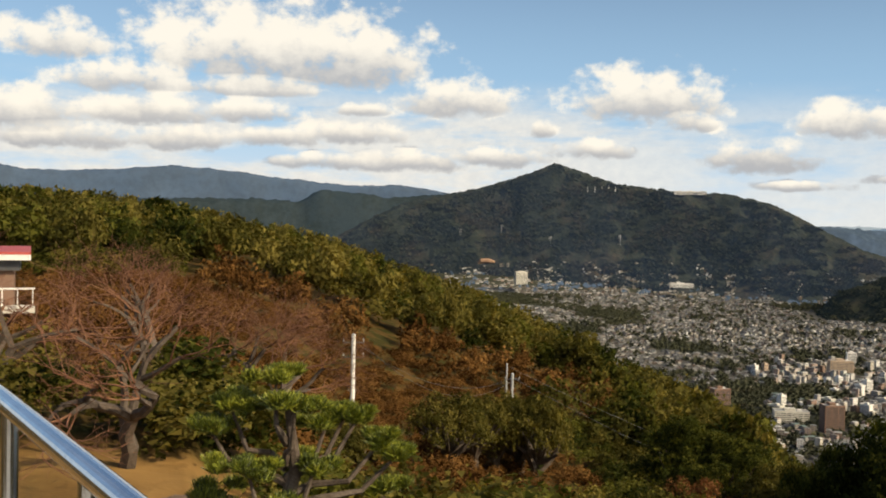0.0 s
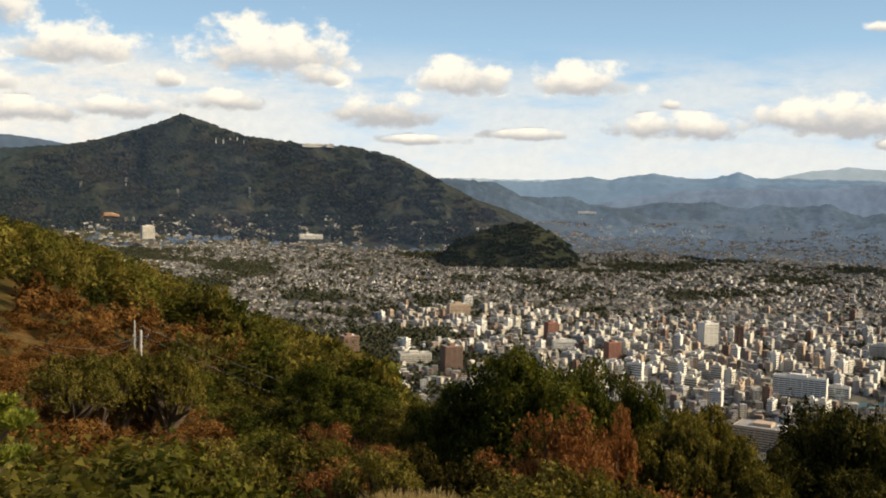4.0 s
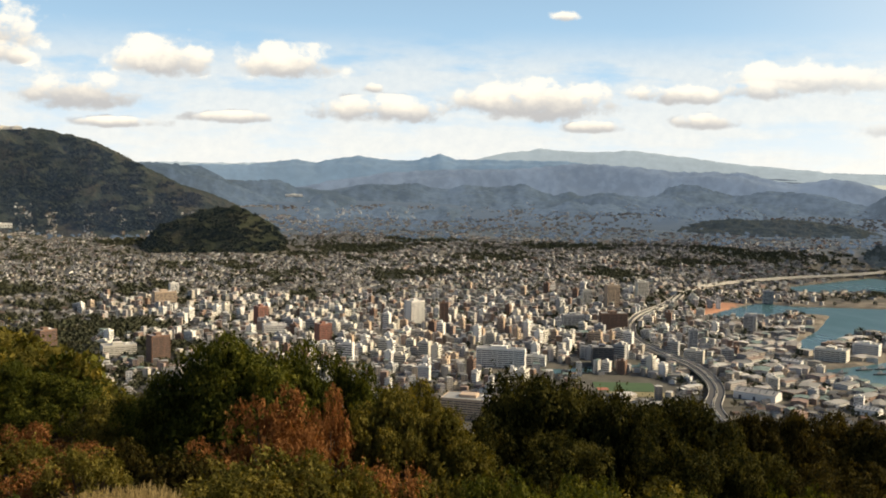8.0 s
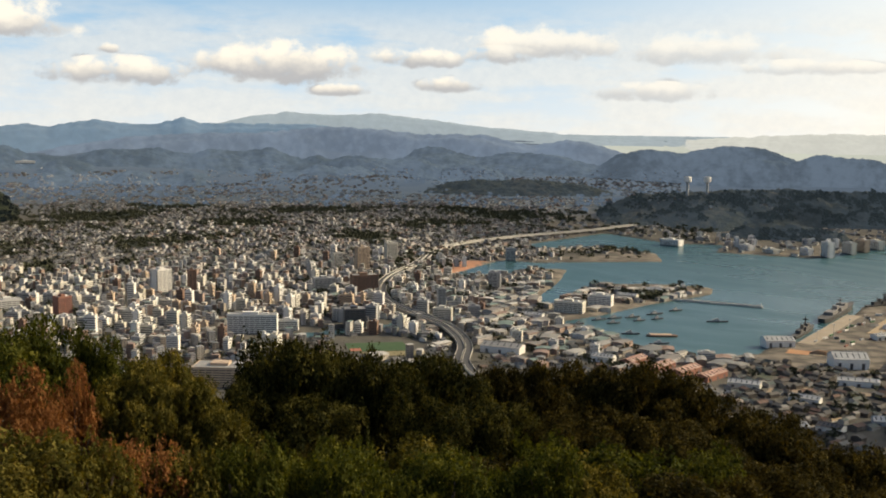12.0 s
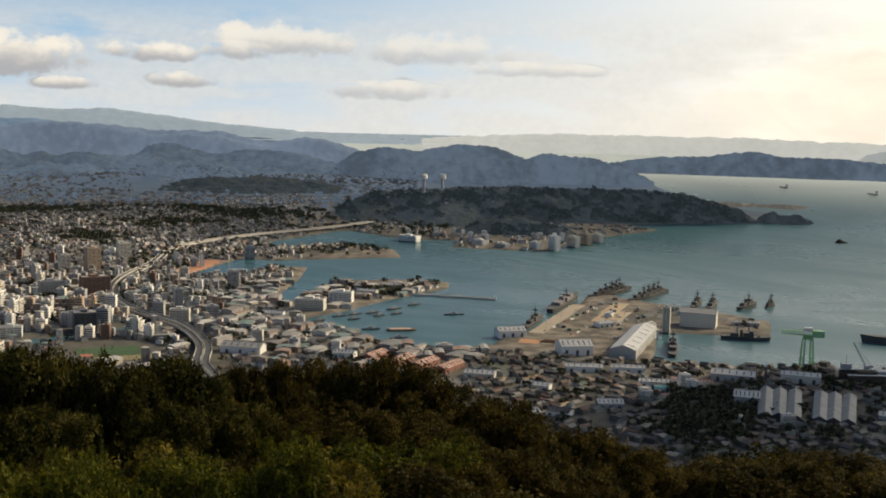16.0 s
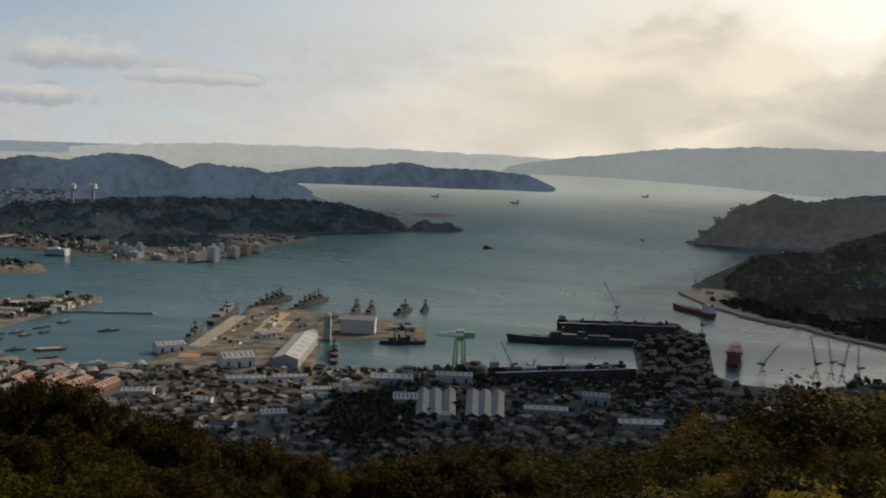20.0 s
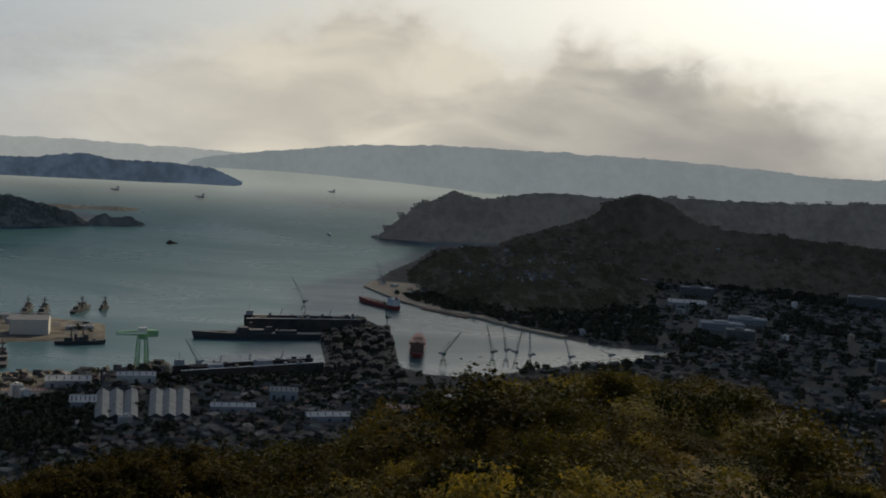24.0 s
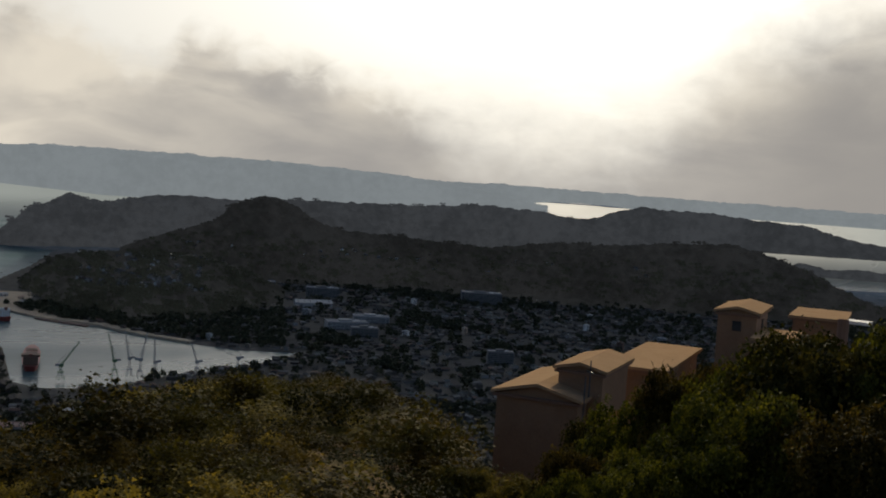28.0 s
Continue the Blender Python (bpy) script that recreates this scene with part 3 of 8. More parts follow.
# the lookout's own hill: heading, distance of its brow, height angle of the brow's tree tops
BROW = np.array([(-60, 200, 0.8), (-30, 260, 0.8), (-22, 260, 0.5), (-17, 270, 0.2), (-11, 290, -0.7), (-5.5, 290, -1.9), (0.5, 280, -4.0),
                 (6.5, 250, -6.4), (12, 200, -8.8), (15, 130, -10.2), (18, 75, -11.9), (22, 46, -12.5), (36, 44, -14.5), (50, 45, -14),
                 (61, 50, -13.8), (68, 60, -16), (73, 70, -16.9), (80, 80, -15.8), (87, 100, -15.5), (92, 140, -14.2), (96, 165, -12.8),
                 (102, 180, -10.8), (109, 170, -10.2), (112, 165, -10.2), (115, 150, -12.4), (118, 140, -14.6), (124, 110, -15), (138, 90, -13), (160, 120, -6), (300, 200, 0.8)])


def near_height(az, d):
    az = (np.asarray(az, float) + 60) % 360 - 60
    dc, e = np.interp(az, BROW[:, 0], BROW[:, 1]), np.interp(az, BROW[:, 0], BROW[:, 2])
    zc = EYE + dc * np.tan(np.radians(e)) - 6.0
    top = EYE - 7.3
    t = np.clip((d - 14) / (dc - 14), 0, 1)
    up = top + (zc - top) * t - 5.5 * np.exp(-((d - 75) / 42) ** 2) * np.clip((az + 13) / 7, 0, 1) * np.clip((16 - az) / 6, 0, 1)
    up = up + 1.9 * np.exp(-((az - 19.5) / 6.0) ** 2 - ((d - 23) / 6) ** 2)   # grassy hump
    down = zc - (d - dc) * (zc - 4) / np.maximum(1020 - dc, 1)
    return np.where(d < dc, up, down)


def land_height(x, y):
    d, az = np.hypot(x, y), np.degrees(np.arctan2(x, y))
    roll = 5 + np.clip((d - 2300) / 1500, 0, 1) * (10 + 16 * fbm(x, y, 520, 3, 3)) * np.clip((60 - az) / 15, 0, 1)
    roll = roll + np.clip((d - 4300) / 1800, 0, 1) * 95 * np.maximum(fbm(x, y, 1000, 4, 21) + 0.12, 0) * np.clip((62 - az) / 12, 0, 1)
    s = shore(x, y)
    flat = np.where(s > 0, np.minimum(3.2, s * 0.6 - 1) + np.clip((s - 60) / 300, 0, 1) * np.maximum(roll - 3, 0), np.maximum(-8, s * 0.6 - 1))
    flat = np.where(shore(x, y, RIVER) < 0, -3.0, flat)
    return np.where(d < 1020, np.maximum(near_height(az, d), 5), flat)


# wooded knolls and ravines of the town: heading, distance, half width, half depth
GROVES = [(32.3, 3250, 90, 110), (43.6, 3450, 80, 150), (17.5, 2310, 150, 120), (14.6, 2160, 70, 110), (9.0, 3900, 130, 260), (27.5, 2750, 60, 90), (37.0, 3800, 130, 110), (47.5, 3900, 160, 110),
          (24.0, 3500, 60, 120), (3.5, 4300, 160, 240), (30.0, 4150, 120, 130), (12.5, 3000, 90, 130), (20.5, 2050, 90, 60), (51.0, 4300, 200, 150), (41.0, 4450, 180, 120), (34.0, 4600, 190, 120), (6.5, 3300, 120, 180)]


def woody(x, y):
    """Where trees stand in the town: above about 0.1."""
    q = 0.45 * fbm(x, y, 170, 4, 11) - 0.05
    for az, d, w, h in GROVES:
        cx, cy = polar(az, d)
        a = radians(az)
        u, v = (x - cx) * math.cos(a) - (y - cy) * math.sin(a), (x - cx) * math.sin(a) + (y - cy) * math.cos(a)
        q = q + 0.62 * np.exp(-(u / w) ** 2 - (v / h) ** 2)
    return q


def build_ground():
    az = np.concatenate([np.arange(-30, 145, 0.27), np.arange(145, 330, 3.0)])
    d = np.concatenate([np.geomspace(0.02, 1000, 120), np.arange(1010, 4500, 18.0), np.arange(4500, 6000, 40.0), np.geomspace(6000, 30000, 44)])
    A, D = np.meshgrid(az, d)
    x, y = polar(A, D)
    z = land_height(x, y)
    rough = fbm(x, y, 9, 3, 5) * np.clip((D - 25) / 60, 0, 1) * np.where(D < 1000, 0.7, 0.0)
    z = z + rough
    s = shore(x, y)
    wood = woody(x, y)
    town = np.where(D > 1000, np.clip(0.9 - 2.6 * np.maximum(wood - 0.05, 0) - np.clip((D - 4300) / 1500, 0, 0.75), 0, 1), 0)
    quay = np.clip((s > 0) & (s < np.where(A > 87, 16, 110)) & (D > 1010) & (D < 3600), 0, 1).astype(float) * np.clip(0.75 + fbm(x, y, 120, 3, 8), 0, 1)
    clay = (shore(x, y, CLAY) < 0).astype(float)
    brush = np.where(D < 60, 1.0, np.where(D < 1000, 1.0, 0.0))
    lawn = ((D < 33) & ((A < -9.5) | (A > 300))).astype(float) * np.clip(0.8 + fbm(x, y, 3, 3, 15), 0, 1)
    # weight of the painted haze, by distance and heading
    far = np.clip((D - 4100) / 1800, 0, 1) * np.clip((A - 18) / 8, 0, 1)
    v = bend(np.stack([x, y, z], -1)).reshape(-1, 3)
    f = grid_faces(len(d), len(az), True)
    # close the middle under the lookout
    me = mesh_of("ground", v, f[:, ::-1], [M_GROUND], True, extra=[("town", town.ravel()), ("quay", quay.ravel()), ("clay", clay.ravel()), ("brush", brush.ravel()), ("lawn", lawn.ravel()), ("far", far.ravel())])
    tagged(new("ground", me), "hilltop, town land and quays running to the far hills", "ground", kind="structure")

    d = np.concatenate([np.geomspace(900, 6000, 60), np.geomspace(6200, 30000, 40)])
    az = np.arange(25, 160, 1.0)
    A, D = np.meshgrid(az, d)
    x, y = polar(A, D)
    # masks for the water's painted haze (far) and painted sun glint (sheen)
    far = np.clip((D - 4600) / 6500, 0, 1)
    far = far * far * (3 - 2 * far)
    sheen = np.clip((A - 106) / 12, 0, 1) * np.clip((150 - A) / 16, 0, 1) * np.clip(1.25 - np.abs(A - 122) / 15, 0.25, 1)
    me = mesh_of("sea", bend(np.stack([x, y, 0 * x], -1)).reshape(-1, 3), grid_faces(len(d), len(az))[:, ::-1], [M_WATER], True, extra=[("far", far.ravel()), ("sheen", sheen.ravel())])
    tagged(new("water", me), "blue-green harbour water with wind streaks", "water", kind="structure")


build_ground()


# ---------------------------------------------------------------- hills and far ridges
SLOPES = {}   # hill surfaces by seed: headings, distances, heights
FOOT = []   # footprints of hills: heading from, to, base and crest distance


def hill(name, crest, foot, top, mat, label, rough=0.12, spurs=0.5, kind="structure", step=0.14, rows=46, base_z=-6.0, seed=1, category="hill", ragged=0.16):
    """A hill by its skyline (heading, height angle), with its foot and its crest at those distances; foot may vary: (heading, distance)."""
    c = np.array(crest, float)
    az = np.arange(c[0, 0], c[-1, 0], step)
    e = np.interp(az, c[:, 0], c[:, 1])
    e = np.concatenate([e[:1], np.convolve(e, np.ones(3) / 3, "valid"), e[-1:]]) if len(e) > 8 else e
    if category == "backdrop":
        e = e + 0.07 * fbm(az * 40, az * 0, 22, 3, seed)
    fd = np.interp(az, *np.array(foot, float).T) if isinstance(foot, list) else np.full(len(az), float(foot))
    top = np.interp(az, *np.array(top, float).T) if isinstance(top, list) else np.full(len(az), float(top))
    if ragged:
        fd = fd + ragged * (top - fd) * fbm(az * 60, fd * 0, 160, 2, seed + 7)
    FOOT.append((c[0, 0], c[-1, 0], float(fd.mean()), float(top.mean())))
    s = np.linspace(0, 1.0, rows)[:, None]
    back = np.linspace(1.08, 1.5, 5)[:, None]
    S = np.concatenate([s, back])
    D = fd + (top - fd) * S
    A = np.broadcast_to(az, D.shape)
    x, y = polar(A, D)
    zt = EYE + top * np.tan(np.radians(e))
    size = (top - fd).mean()
    p = np.clip(S, 0, 1) ** 0.85 * (1 + spurs * (1.1 - 2.4 * np.abs(fbm(x, y, size * 0.62, 5, seed))) * np.sin(np.pi * np.clip(S, 0, 1)))
    z = base_z + (zt - base_z) * np.clip(p, 0, 1.05)
    z = np.where(S > 1, base_z + (zt - base_z) * np.clip(1.0 - (S - 1) * 1.8, 0, 1), z)
    z = np.where(S < 1, np.minimum(z, EYE + D * np.tan(np.radians(e - 0.22 * (1 - S) - 0.02))), z)
    px = float(top.mean()) / 1930.0
    lump = fbm(x, y, max(9.0, px * 7), 2, seed + 3)
    z = z + lump * rough * px * 30 * np.clip(p * 4, 0, 1)
    SLOPES[seed] = (az, D[:rows], z[:rows])
    v = bend(np.stack([x, y, z], -1)).reshape(-1, 3)
    me = mesh_of(name, v, grid_faces(len(S), len(az))[:, ::-1], [mat], True)
    return tagged(new(name, me), label, category, kind=kind)


FAR = dict(kind="structure", category="backdrop", rows=16, ragged=0.0)
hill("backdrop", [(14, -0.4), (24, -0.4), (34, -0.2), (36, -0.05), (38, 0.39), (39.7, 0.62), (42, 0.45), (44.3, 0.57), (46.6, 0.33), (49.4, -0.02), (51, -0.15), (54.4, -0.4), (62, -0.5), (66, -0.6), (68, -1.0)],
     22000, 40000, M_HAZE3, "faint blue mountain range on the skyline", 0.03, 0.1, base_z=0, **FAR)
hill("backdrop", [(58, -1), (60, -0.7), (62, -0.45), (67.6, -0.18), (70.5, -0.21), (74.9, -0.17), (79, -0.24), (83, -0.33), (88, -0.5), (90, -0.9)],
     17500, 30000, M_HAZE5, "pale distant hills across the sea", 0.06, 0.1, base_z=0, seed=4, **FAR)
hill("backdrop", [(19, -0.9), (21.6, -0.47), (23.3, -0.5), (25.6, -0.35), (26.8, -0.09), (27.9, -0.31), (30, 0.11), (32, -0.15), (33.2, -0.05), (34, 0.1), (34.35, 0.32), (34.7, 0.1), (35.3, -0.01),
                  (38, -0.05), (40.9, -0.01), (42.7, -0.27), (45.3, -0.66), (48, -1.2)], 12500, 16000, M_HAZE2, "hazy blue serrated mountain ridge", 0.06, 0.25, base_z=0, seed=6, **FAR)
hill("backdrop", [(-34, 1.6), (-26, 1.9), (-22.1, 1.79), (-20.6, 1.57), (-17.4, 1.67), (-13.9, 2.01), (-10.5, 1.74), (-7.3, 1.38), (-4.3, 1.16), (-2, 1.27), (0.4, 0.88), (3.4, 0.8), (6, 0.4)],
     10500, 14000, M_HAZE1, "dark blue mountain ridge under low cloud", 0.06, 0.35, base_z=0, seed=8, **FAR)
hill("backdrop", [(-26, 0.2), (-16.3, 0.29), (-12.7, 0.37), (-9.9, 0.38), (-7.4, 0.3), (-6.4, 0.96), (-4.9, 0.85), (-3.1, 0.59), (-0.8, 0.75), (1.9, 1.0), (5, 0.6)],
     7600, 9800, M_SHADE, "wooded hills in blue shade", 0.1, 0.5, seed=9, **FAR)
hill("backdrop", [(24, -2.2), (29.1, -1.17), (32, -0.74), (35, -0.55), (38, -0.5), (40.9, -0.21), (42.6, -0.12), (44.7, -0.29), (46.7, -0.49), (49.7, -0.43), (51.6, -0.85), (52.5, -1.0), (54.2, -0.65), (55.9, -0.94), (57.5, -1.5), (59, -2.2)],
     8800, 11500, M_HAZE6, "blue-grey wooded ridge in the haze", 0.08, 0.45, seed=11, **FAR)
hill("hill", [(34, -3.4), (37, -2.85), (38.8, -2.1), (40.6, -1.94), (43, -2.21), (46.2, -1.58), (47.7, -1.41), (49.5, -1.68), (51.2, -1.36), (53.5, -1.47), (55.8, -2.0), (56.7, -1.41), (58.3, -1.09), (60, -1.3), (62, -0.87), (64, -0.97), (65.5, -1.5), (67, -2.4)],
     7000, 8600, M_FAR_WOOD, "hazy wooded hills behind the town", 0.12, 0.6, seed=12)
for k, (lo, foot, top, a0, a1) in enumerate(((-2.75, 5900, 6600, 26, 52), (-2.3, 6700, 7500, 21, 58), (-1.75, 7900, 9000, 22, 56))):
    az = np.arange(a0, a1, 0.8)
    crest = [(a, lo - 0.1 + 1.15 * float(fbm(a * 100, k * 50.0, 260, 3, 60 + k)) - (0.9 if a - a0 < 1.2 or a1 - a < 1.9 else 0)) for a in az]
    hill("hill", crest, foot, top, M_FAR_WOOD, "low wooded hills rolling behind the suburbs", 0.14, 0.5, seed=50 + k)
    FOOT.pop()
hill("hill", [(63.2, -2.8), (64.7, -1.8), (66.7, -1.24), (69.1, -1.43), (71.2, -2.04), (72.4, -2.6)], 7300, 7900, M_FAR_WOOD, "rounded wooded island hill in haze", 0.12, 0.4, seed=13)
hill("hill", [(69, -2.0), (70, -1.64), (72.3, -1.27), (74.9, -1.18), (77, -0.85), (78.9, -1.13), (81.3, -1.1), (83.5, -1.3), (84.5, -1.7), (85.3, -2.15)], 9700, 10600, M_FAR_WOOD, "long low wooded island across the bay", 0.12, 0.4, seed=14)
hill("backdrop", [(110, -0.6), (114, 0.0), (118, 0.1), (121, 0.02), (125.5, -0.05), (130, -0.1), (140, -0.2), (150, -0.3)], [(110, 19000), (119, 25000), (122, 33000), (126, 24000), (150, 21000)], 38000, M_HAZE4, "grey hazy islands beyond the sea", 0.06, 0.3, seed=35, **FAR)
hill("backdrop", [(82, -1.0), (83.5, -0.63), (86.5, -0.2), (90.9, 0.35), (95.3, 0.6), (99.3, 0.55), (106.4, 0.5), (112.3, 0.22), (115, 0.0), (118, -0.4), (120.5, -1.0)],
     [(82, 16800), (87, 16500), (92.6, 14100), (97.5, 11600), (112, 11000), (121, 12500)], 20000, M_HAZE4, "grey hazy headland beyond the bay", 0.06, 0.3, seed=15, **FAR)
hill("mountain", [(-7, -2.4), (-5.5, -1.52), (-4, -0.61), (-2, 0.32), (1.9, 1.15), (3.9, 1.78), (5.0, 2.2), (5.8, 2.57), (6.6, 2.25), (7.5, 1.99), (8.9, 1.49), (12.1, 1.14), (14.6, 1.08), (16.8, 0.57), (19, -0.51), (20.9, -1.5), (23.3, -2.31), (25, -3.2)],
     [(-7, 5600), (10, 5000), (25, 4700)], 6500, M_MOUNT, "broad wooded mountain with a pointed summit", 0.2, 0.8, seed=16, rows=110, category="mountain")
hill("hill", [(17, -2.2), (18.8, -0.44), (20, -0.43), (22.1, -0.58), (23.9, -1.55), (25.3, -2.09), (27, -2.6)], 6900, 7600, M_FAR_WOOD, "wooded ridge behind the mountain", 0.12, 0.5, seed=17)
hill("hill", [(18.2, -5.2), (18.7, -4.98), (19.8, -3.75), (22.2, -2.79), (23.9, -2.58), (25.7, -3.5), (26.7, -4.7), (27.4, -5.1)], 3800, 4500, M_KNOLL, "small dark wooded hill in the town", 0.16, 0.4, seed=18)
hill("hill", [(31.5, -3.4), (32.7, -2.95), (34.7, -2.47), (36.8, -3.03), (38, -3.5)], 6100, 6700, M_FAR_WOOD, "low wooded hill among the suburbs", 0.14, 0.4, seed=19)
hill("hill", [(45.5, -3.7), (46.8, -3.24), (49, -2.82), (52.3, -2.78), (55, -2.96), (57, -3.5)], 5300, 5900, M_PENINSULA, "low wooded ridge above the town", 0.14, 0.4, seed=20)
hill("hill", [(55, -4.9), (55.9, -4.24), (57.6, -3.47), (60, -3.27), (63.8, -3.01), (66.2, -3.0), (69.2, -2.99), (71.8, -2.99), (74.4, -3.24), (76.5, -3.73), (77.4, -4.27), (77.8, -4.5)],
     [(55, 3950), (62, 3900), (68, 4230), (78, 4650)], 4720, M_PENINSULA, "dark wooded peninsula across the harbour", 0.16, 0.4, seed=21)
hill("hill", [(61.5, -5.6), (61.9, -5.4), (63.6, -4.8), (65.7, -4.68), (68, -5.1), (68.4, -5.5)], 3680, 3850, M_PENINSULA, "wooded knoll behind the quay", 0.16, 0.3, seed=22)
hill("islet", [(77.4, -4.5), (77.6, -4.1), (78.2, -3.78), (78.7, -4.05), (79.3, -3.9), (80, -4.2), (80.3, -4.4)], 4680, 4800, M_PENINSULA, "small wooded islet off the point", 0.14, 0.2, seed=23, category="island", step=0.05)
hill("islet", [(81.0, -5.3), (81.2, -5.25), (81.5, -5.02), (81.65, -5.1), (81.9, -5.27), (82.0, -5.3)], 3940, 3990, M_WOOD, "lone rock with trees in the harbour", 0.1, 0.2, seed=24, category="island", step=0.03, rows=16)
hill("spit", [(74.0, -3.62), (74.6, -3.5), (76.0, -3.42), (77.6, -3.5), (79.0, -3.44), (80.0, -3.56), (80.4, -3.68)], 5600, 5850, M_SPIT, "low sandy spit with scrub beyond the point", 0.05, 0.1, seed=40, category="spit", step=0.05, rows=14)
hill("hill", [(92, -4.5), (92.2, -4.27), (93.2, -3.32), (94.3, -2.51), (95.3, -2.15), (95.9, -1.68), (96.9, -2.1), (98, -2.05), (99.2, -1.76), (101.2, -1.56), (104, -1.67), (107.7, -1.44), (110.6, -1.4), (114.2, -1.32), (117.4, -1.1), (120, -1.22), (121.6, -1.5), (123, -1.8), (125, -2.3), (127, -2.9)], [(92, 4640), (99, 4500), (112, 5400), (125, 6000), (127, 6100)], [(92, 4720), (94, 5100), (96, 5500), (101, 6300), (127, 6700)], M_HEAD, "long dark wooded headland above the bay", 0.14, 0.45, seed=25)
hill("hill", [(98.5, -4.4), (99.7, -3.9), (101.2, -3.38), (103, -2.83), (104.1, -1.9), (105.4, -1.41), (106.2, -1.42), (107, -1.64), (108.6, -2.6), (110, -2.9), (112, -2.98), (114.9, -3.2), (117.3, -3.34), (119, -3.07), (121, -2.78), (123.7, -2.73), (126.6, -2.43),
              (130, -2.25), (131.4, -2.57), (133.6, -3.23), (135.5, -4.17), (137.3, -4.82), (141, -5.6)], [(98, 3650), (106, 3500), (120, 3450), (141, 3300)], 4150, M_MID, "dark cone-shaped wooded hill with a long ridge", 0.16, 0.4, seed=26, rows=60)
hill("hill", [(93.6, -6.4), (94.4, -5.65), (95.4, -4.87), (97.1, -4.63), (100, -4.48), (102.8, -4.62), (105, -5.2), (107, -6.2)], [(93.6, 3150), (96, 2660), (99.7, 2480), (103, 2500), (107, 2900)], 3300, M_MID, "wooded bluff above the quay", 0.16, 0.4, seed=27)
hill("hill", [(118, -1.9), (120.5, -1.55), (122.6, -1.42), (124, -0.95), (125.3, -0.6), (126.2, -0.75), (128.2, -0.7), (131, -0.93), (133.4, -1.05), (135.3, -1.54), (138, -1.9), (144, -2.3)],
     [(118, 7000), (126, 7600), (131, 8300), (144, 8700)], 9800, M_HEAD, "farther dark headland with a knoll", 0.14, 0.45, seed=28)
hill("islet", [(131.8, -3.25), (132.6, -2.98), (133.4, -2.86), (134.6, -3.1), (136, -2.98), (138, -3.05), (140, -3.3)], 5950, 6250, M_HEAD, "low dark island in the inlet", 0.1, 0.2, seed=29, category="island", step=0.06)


def on_hill(az, d):
    return any(a0 < az < a1 and d0 + (d1 - d0) * 0.06 < d < d1 * 1.04 for a0, a1, d0, d1 in FOOT)


def on_slope(seed, az, el):
    """The place on a hill's front that shows at that heading and height angle: distance and height."""
    a, D, z = SLOPES[seed]
    j = int(np.argmin(np.abs(a - az)))
    e = np.degrees(np.arctan2(z[:, j] - EYE, D[:, j]))
    i = int(np.argmax(e >= el)) if (e >= el).any() else len(e) - 1
    return float(D[i, j]), float(z[i, j])
# ---------------------------------------------------------------- near trees
def sprays(n, lobes, size, per=16, spread=0.2, up=0.35, seed=0):
    """About n small leaf blades in sprays of per on the shells of lobes (x, y, z, radius, squash): verts, triangles, a shade by spray."""
    r = np.random.default_rng(seed)
    L = np.array(lobes, float)
    m = max(n // per, 1)
    w = L[:, 3] ** 2
    k = r.choice(len(L), m, p=w / w.sum())
    nrm = r.normal(size=(m, 3))
    nrm[:, 2] = np.where(nrm[:, 2] < -0.3, -nrm[:, 2], nrm[:, 2])
    nrm /= np.linalg.norm(nrm, axis=1)[:, None]
    rad = L[k, 3] * (1 - 0.35 * r.random(m) ** 2.0) * (1 + 0.14 * r.normal(size=m))
    c = L[k, :3] + nrm * rad[:, None] * np.stack([np.ones(m), np.ones(m), L[k, 4]], 1)
    shade = np.repeat(r.random(m), per)
    n = m * per
    g = np.repeat(nrm, per, 0)
    off = r.normal(size=(n, 3)) * spread * (0.6 + 0.8 * np.repeat(r.random(m), per))[:, None]
    off -= g * np.sum(off * g, 1)[:, None] * 0.45
    c = np.repeat(c, per, 0) + off
    face = g * 0.55 + r.normal(size=(n, 3)) * 0.5
    face[:, 2] += up
    face /= np.linalg.norm(face, axis=1)[:, None]
    a = np.cross(face, r.normal(size=(n, 3)))
    a /= np.linalg.norm(a, axis=1)[:, None]
    b = np.cross(face, a)
    s = size * (0.6 + 0.8 * r.random(n))[:, None]
    v = np.stack([c - a * s - b * s * 0.45, c + a * s - b * s * 0.45, c + b * s * 0.9], 1).reshape(-1, 3)
    return v, np.arange(3 * n).reshape(-1, 3), np.repeat(shade, 3)


def leaves(n, lobes, size, seed=0):
    return sprays(n, lobes, size, 6, size * 0.8, 0.2, seed)[:2]


def tube(path, radii, sides=6):
    """Vertices and quads of a bent tapering tube."""
    P, out = np.array(path, float), []
    T = np.gradient(P, axis=0)
    for p, t, r in zip(P, T, radii):
        t = t / (np.linalg.norm(t) + 1e-9)
        u = np.cross(t, (0.31, 0.95, 0.1))
        u /= np.linalg.norm(u)
        w = np.cross(t, u)
        a = np.arange(sides) * 2 * math.pi / sides
        out.append(p + r * (np.cos(a)[:, None] * u + np.sin(a)[:, None] * w))
    return np.concatenate(out), grid_faces(len(P), sides, True)


def joined(pieces):
    """Several (verts, faces) as one."""
    v, f, o = [], [], 0
    for a, b in pieces:
        v.append(a)
        f.append(b + o)
        o += len(a)
    return np.concatenate(v), np.concatenate(f)


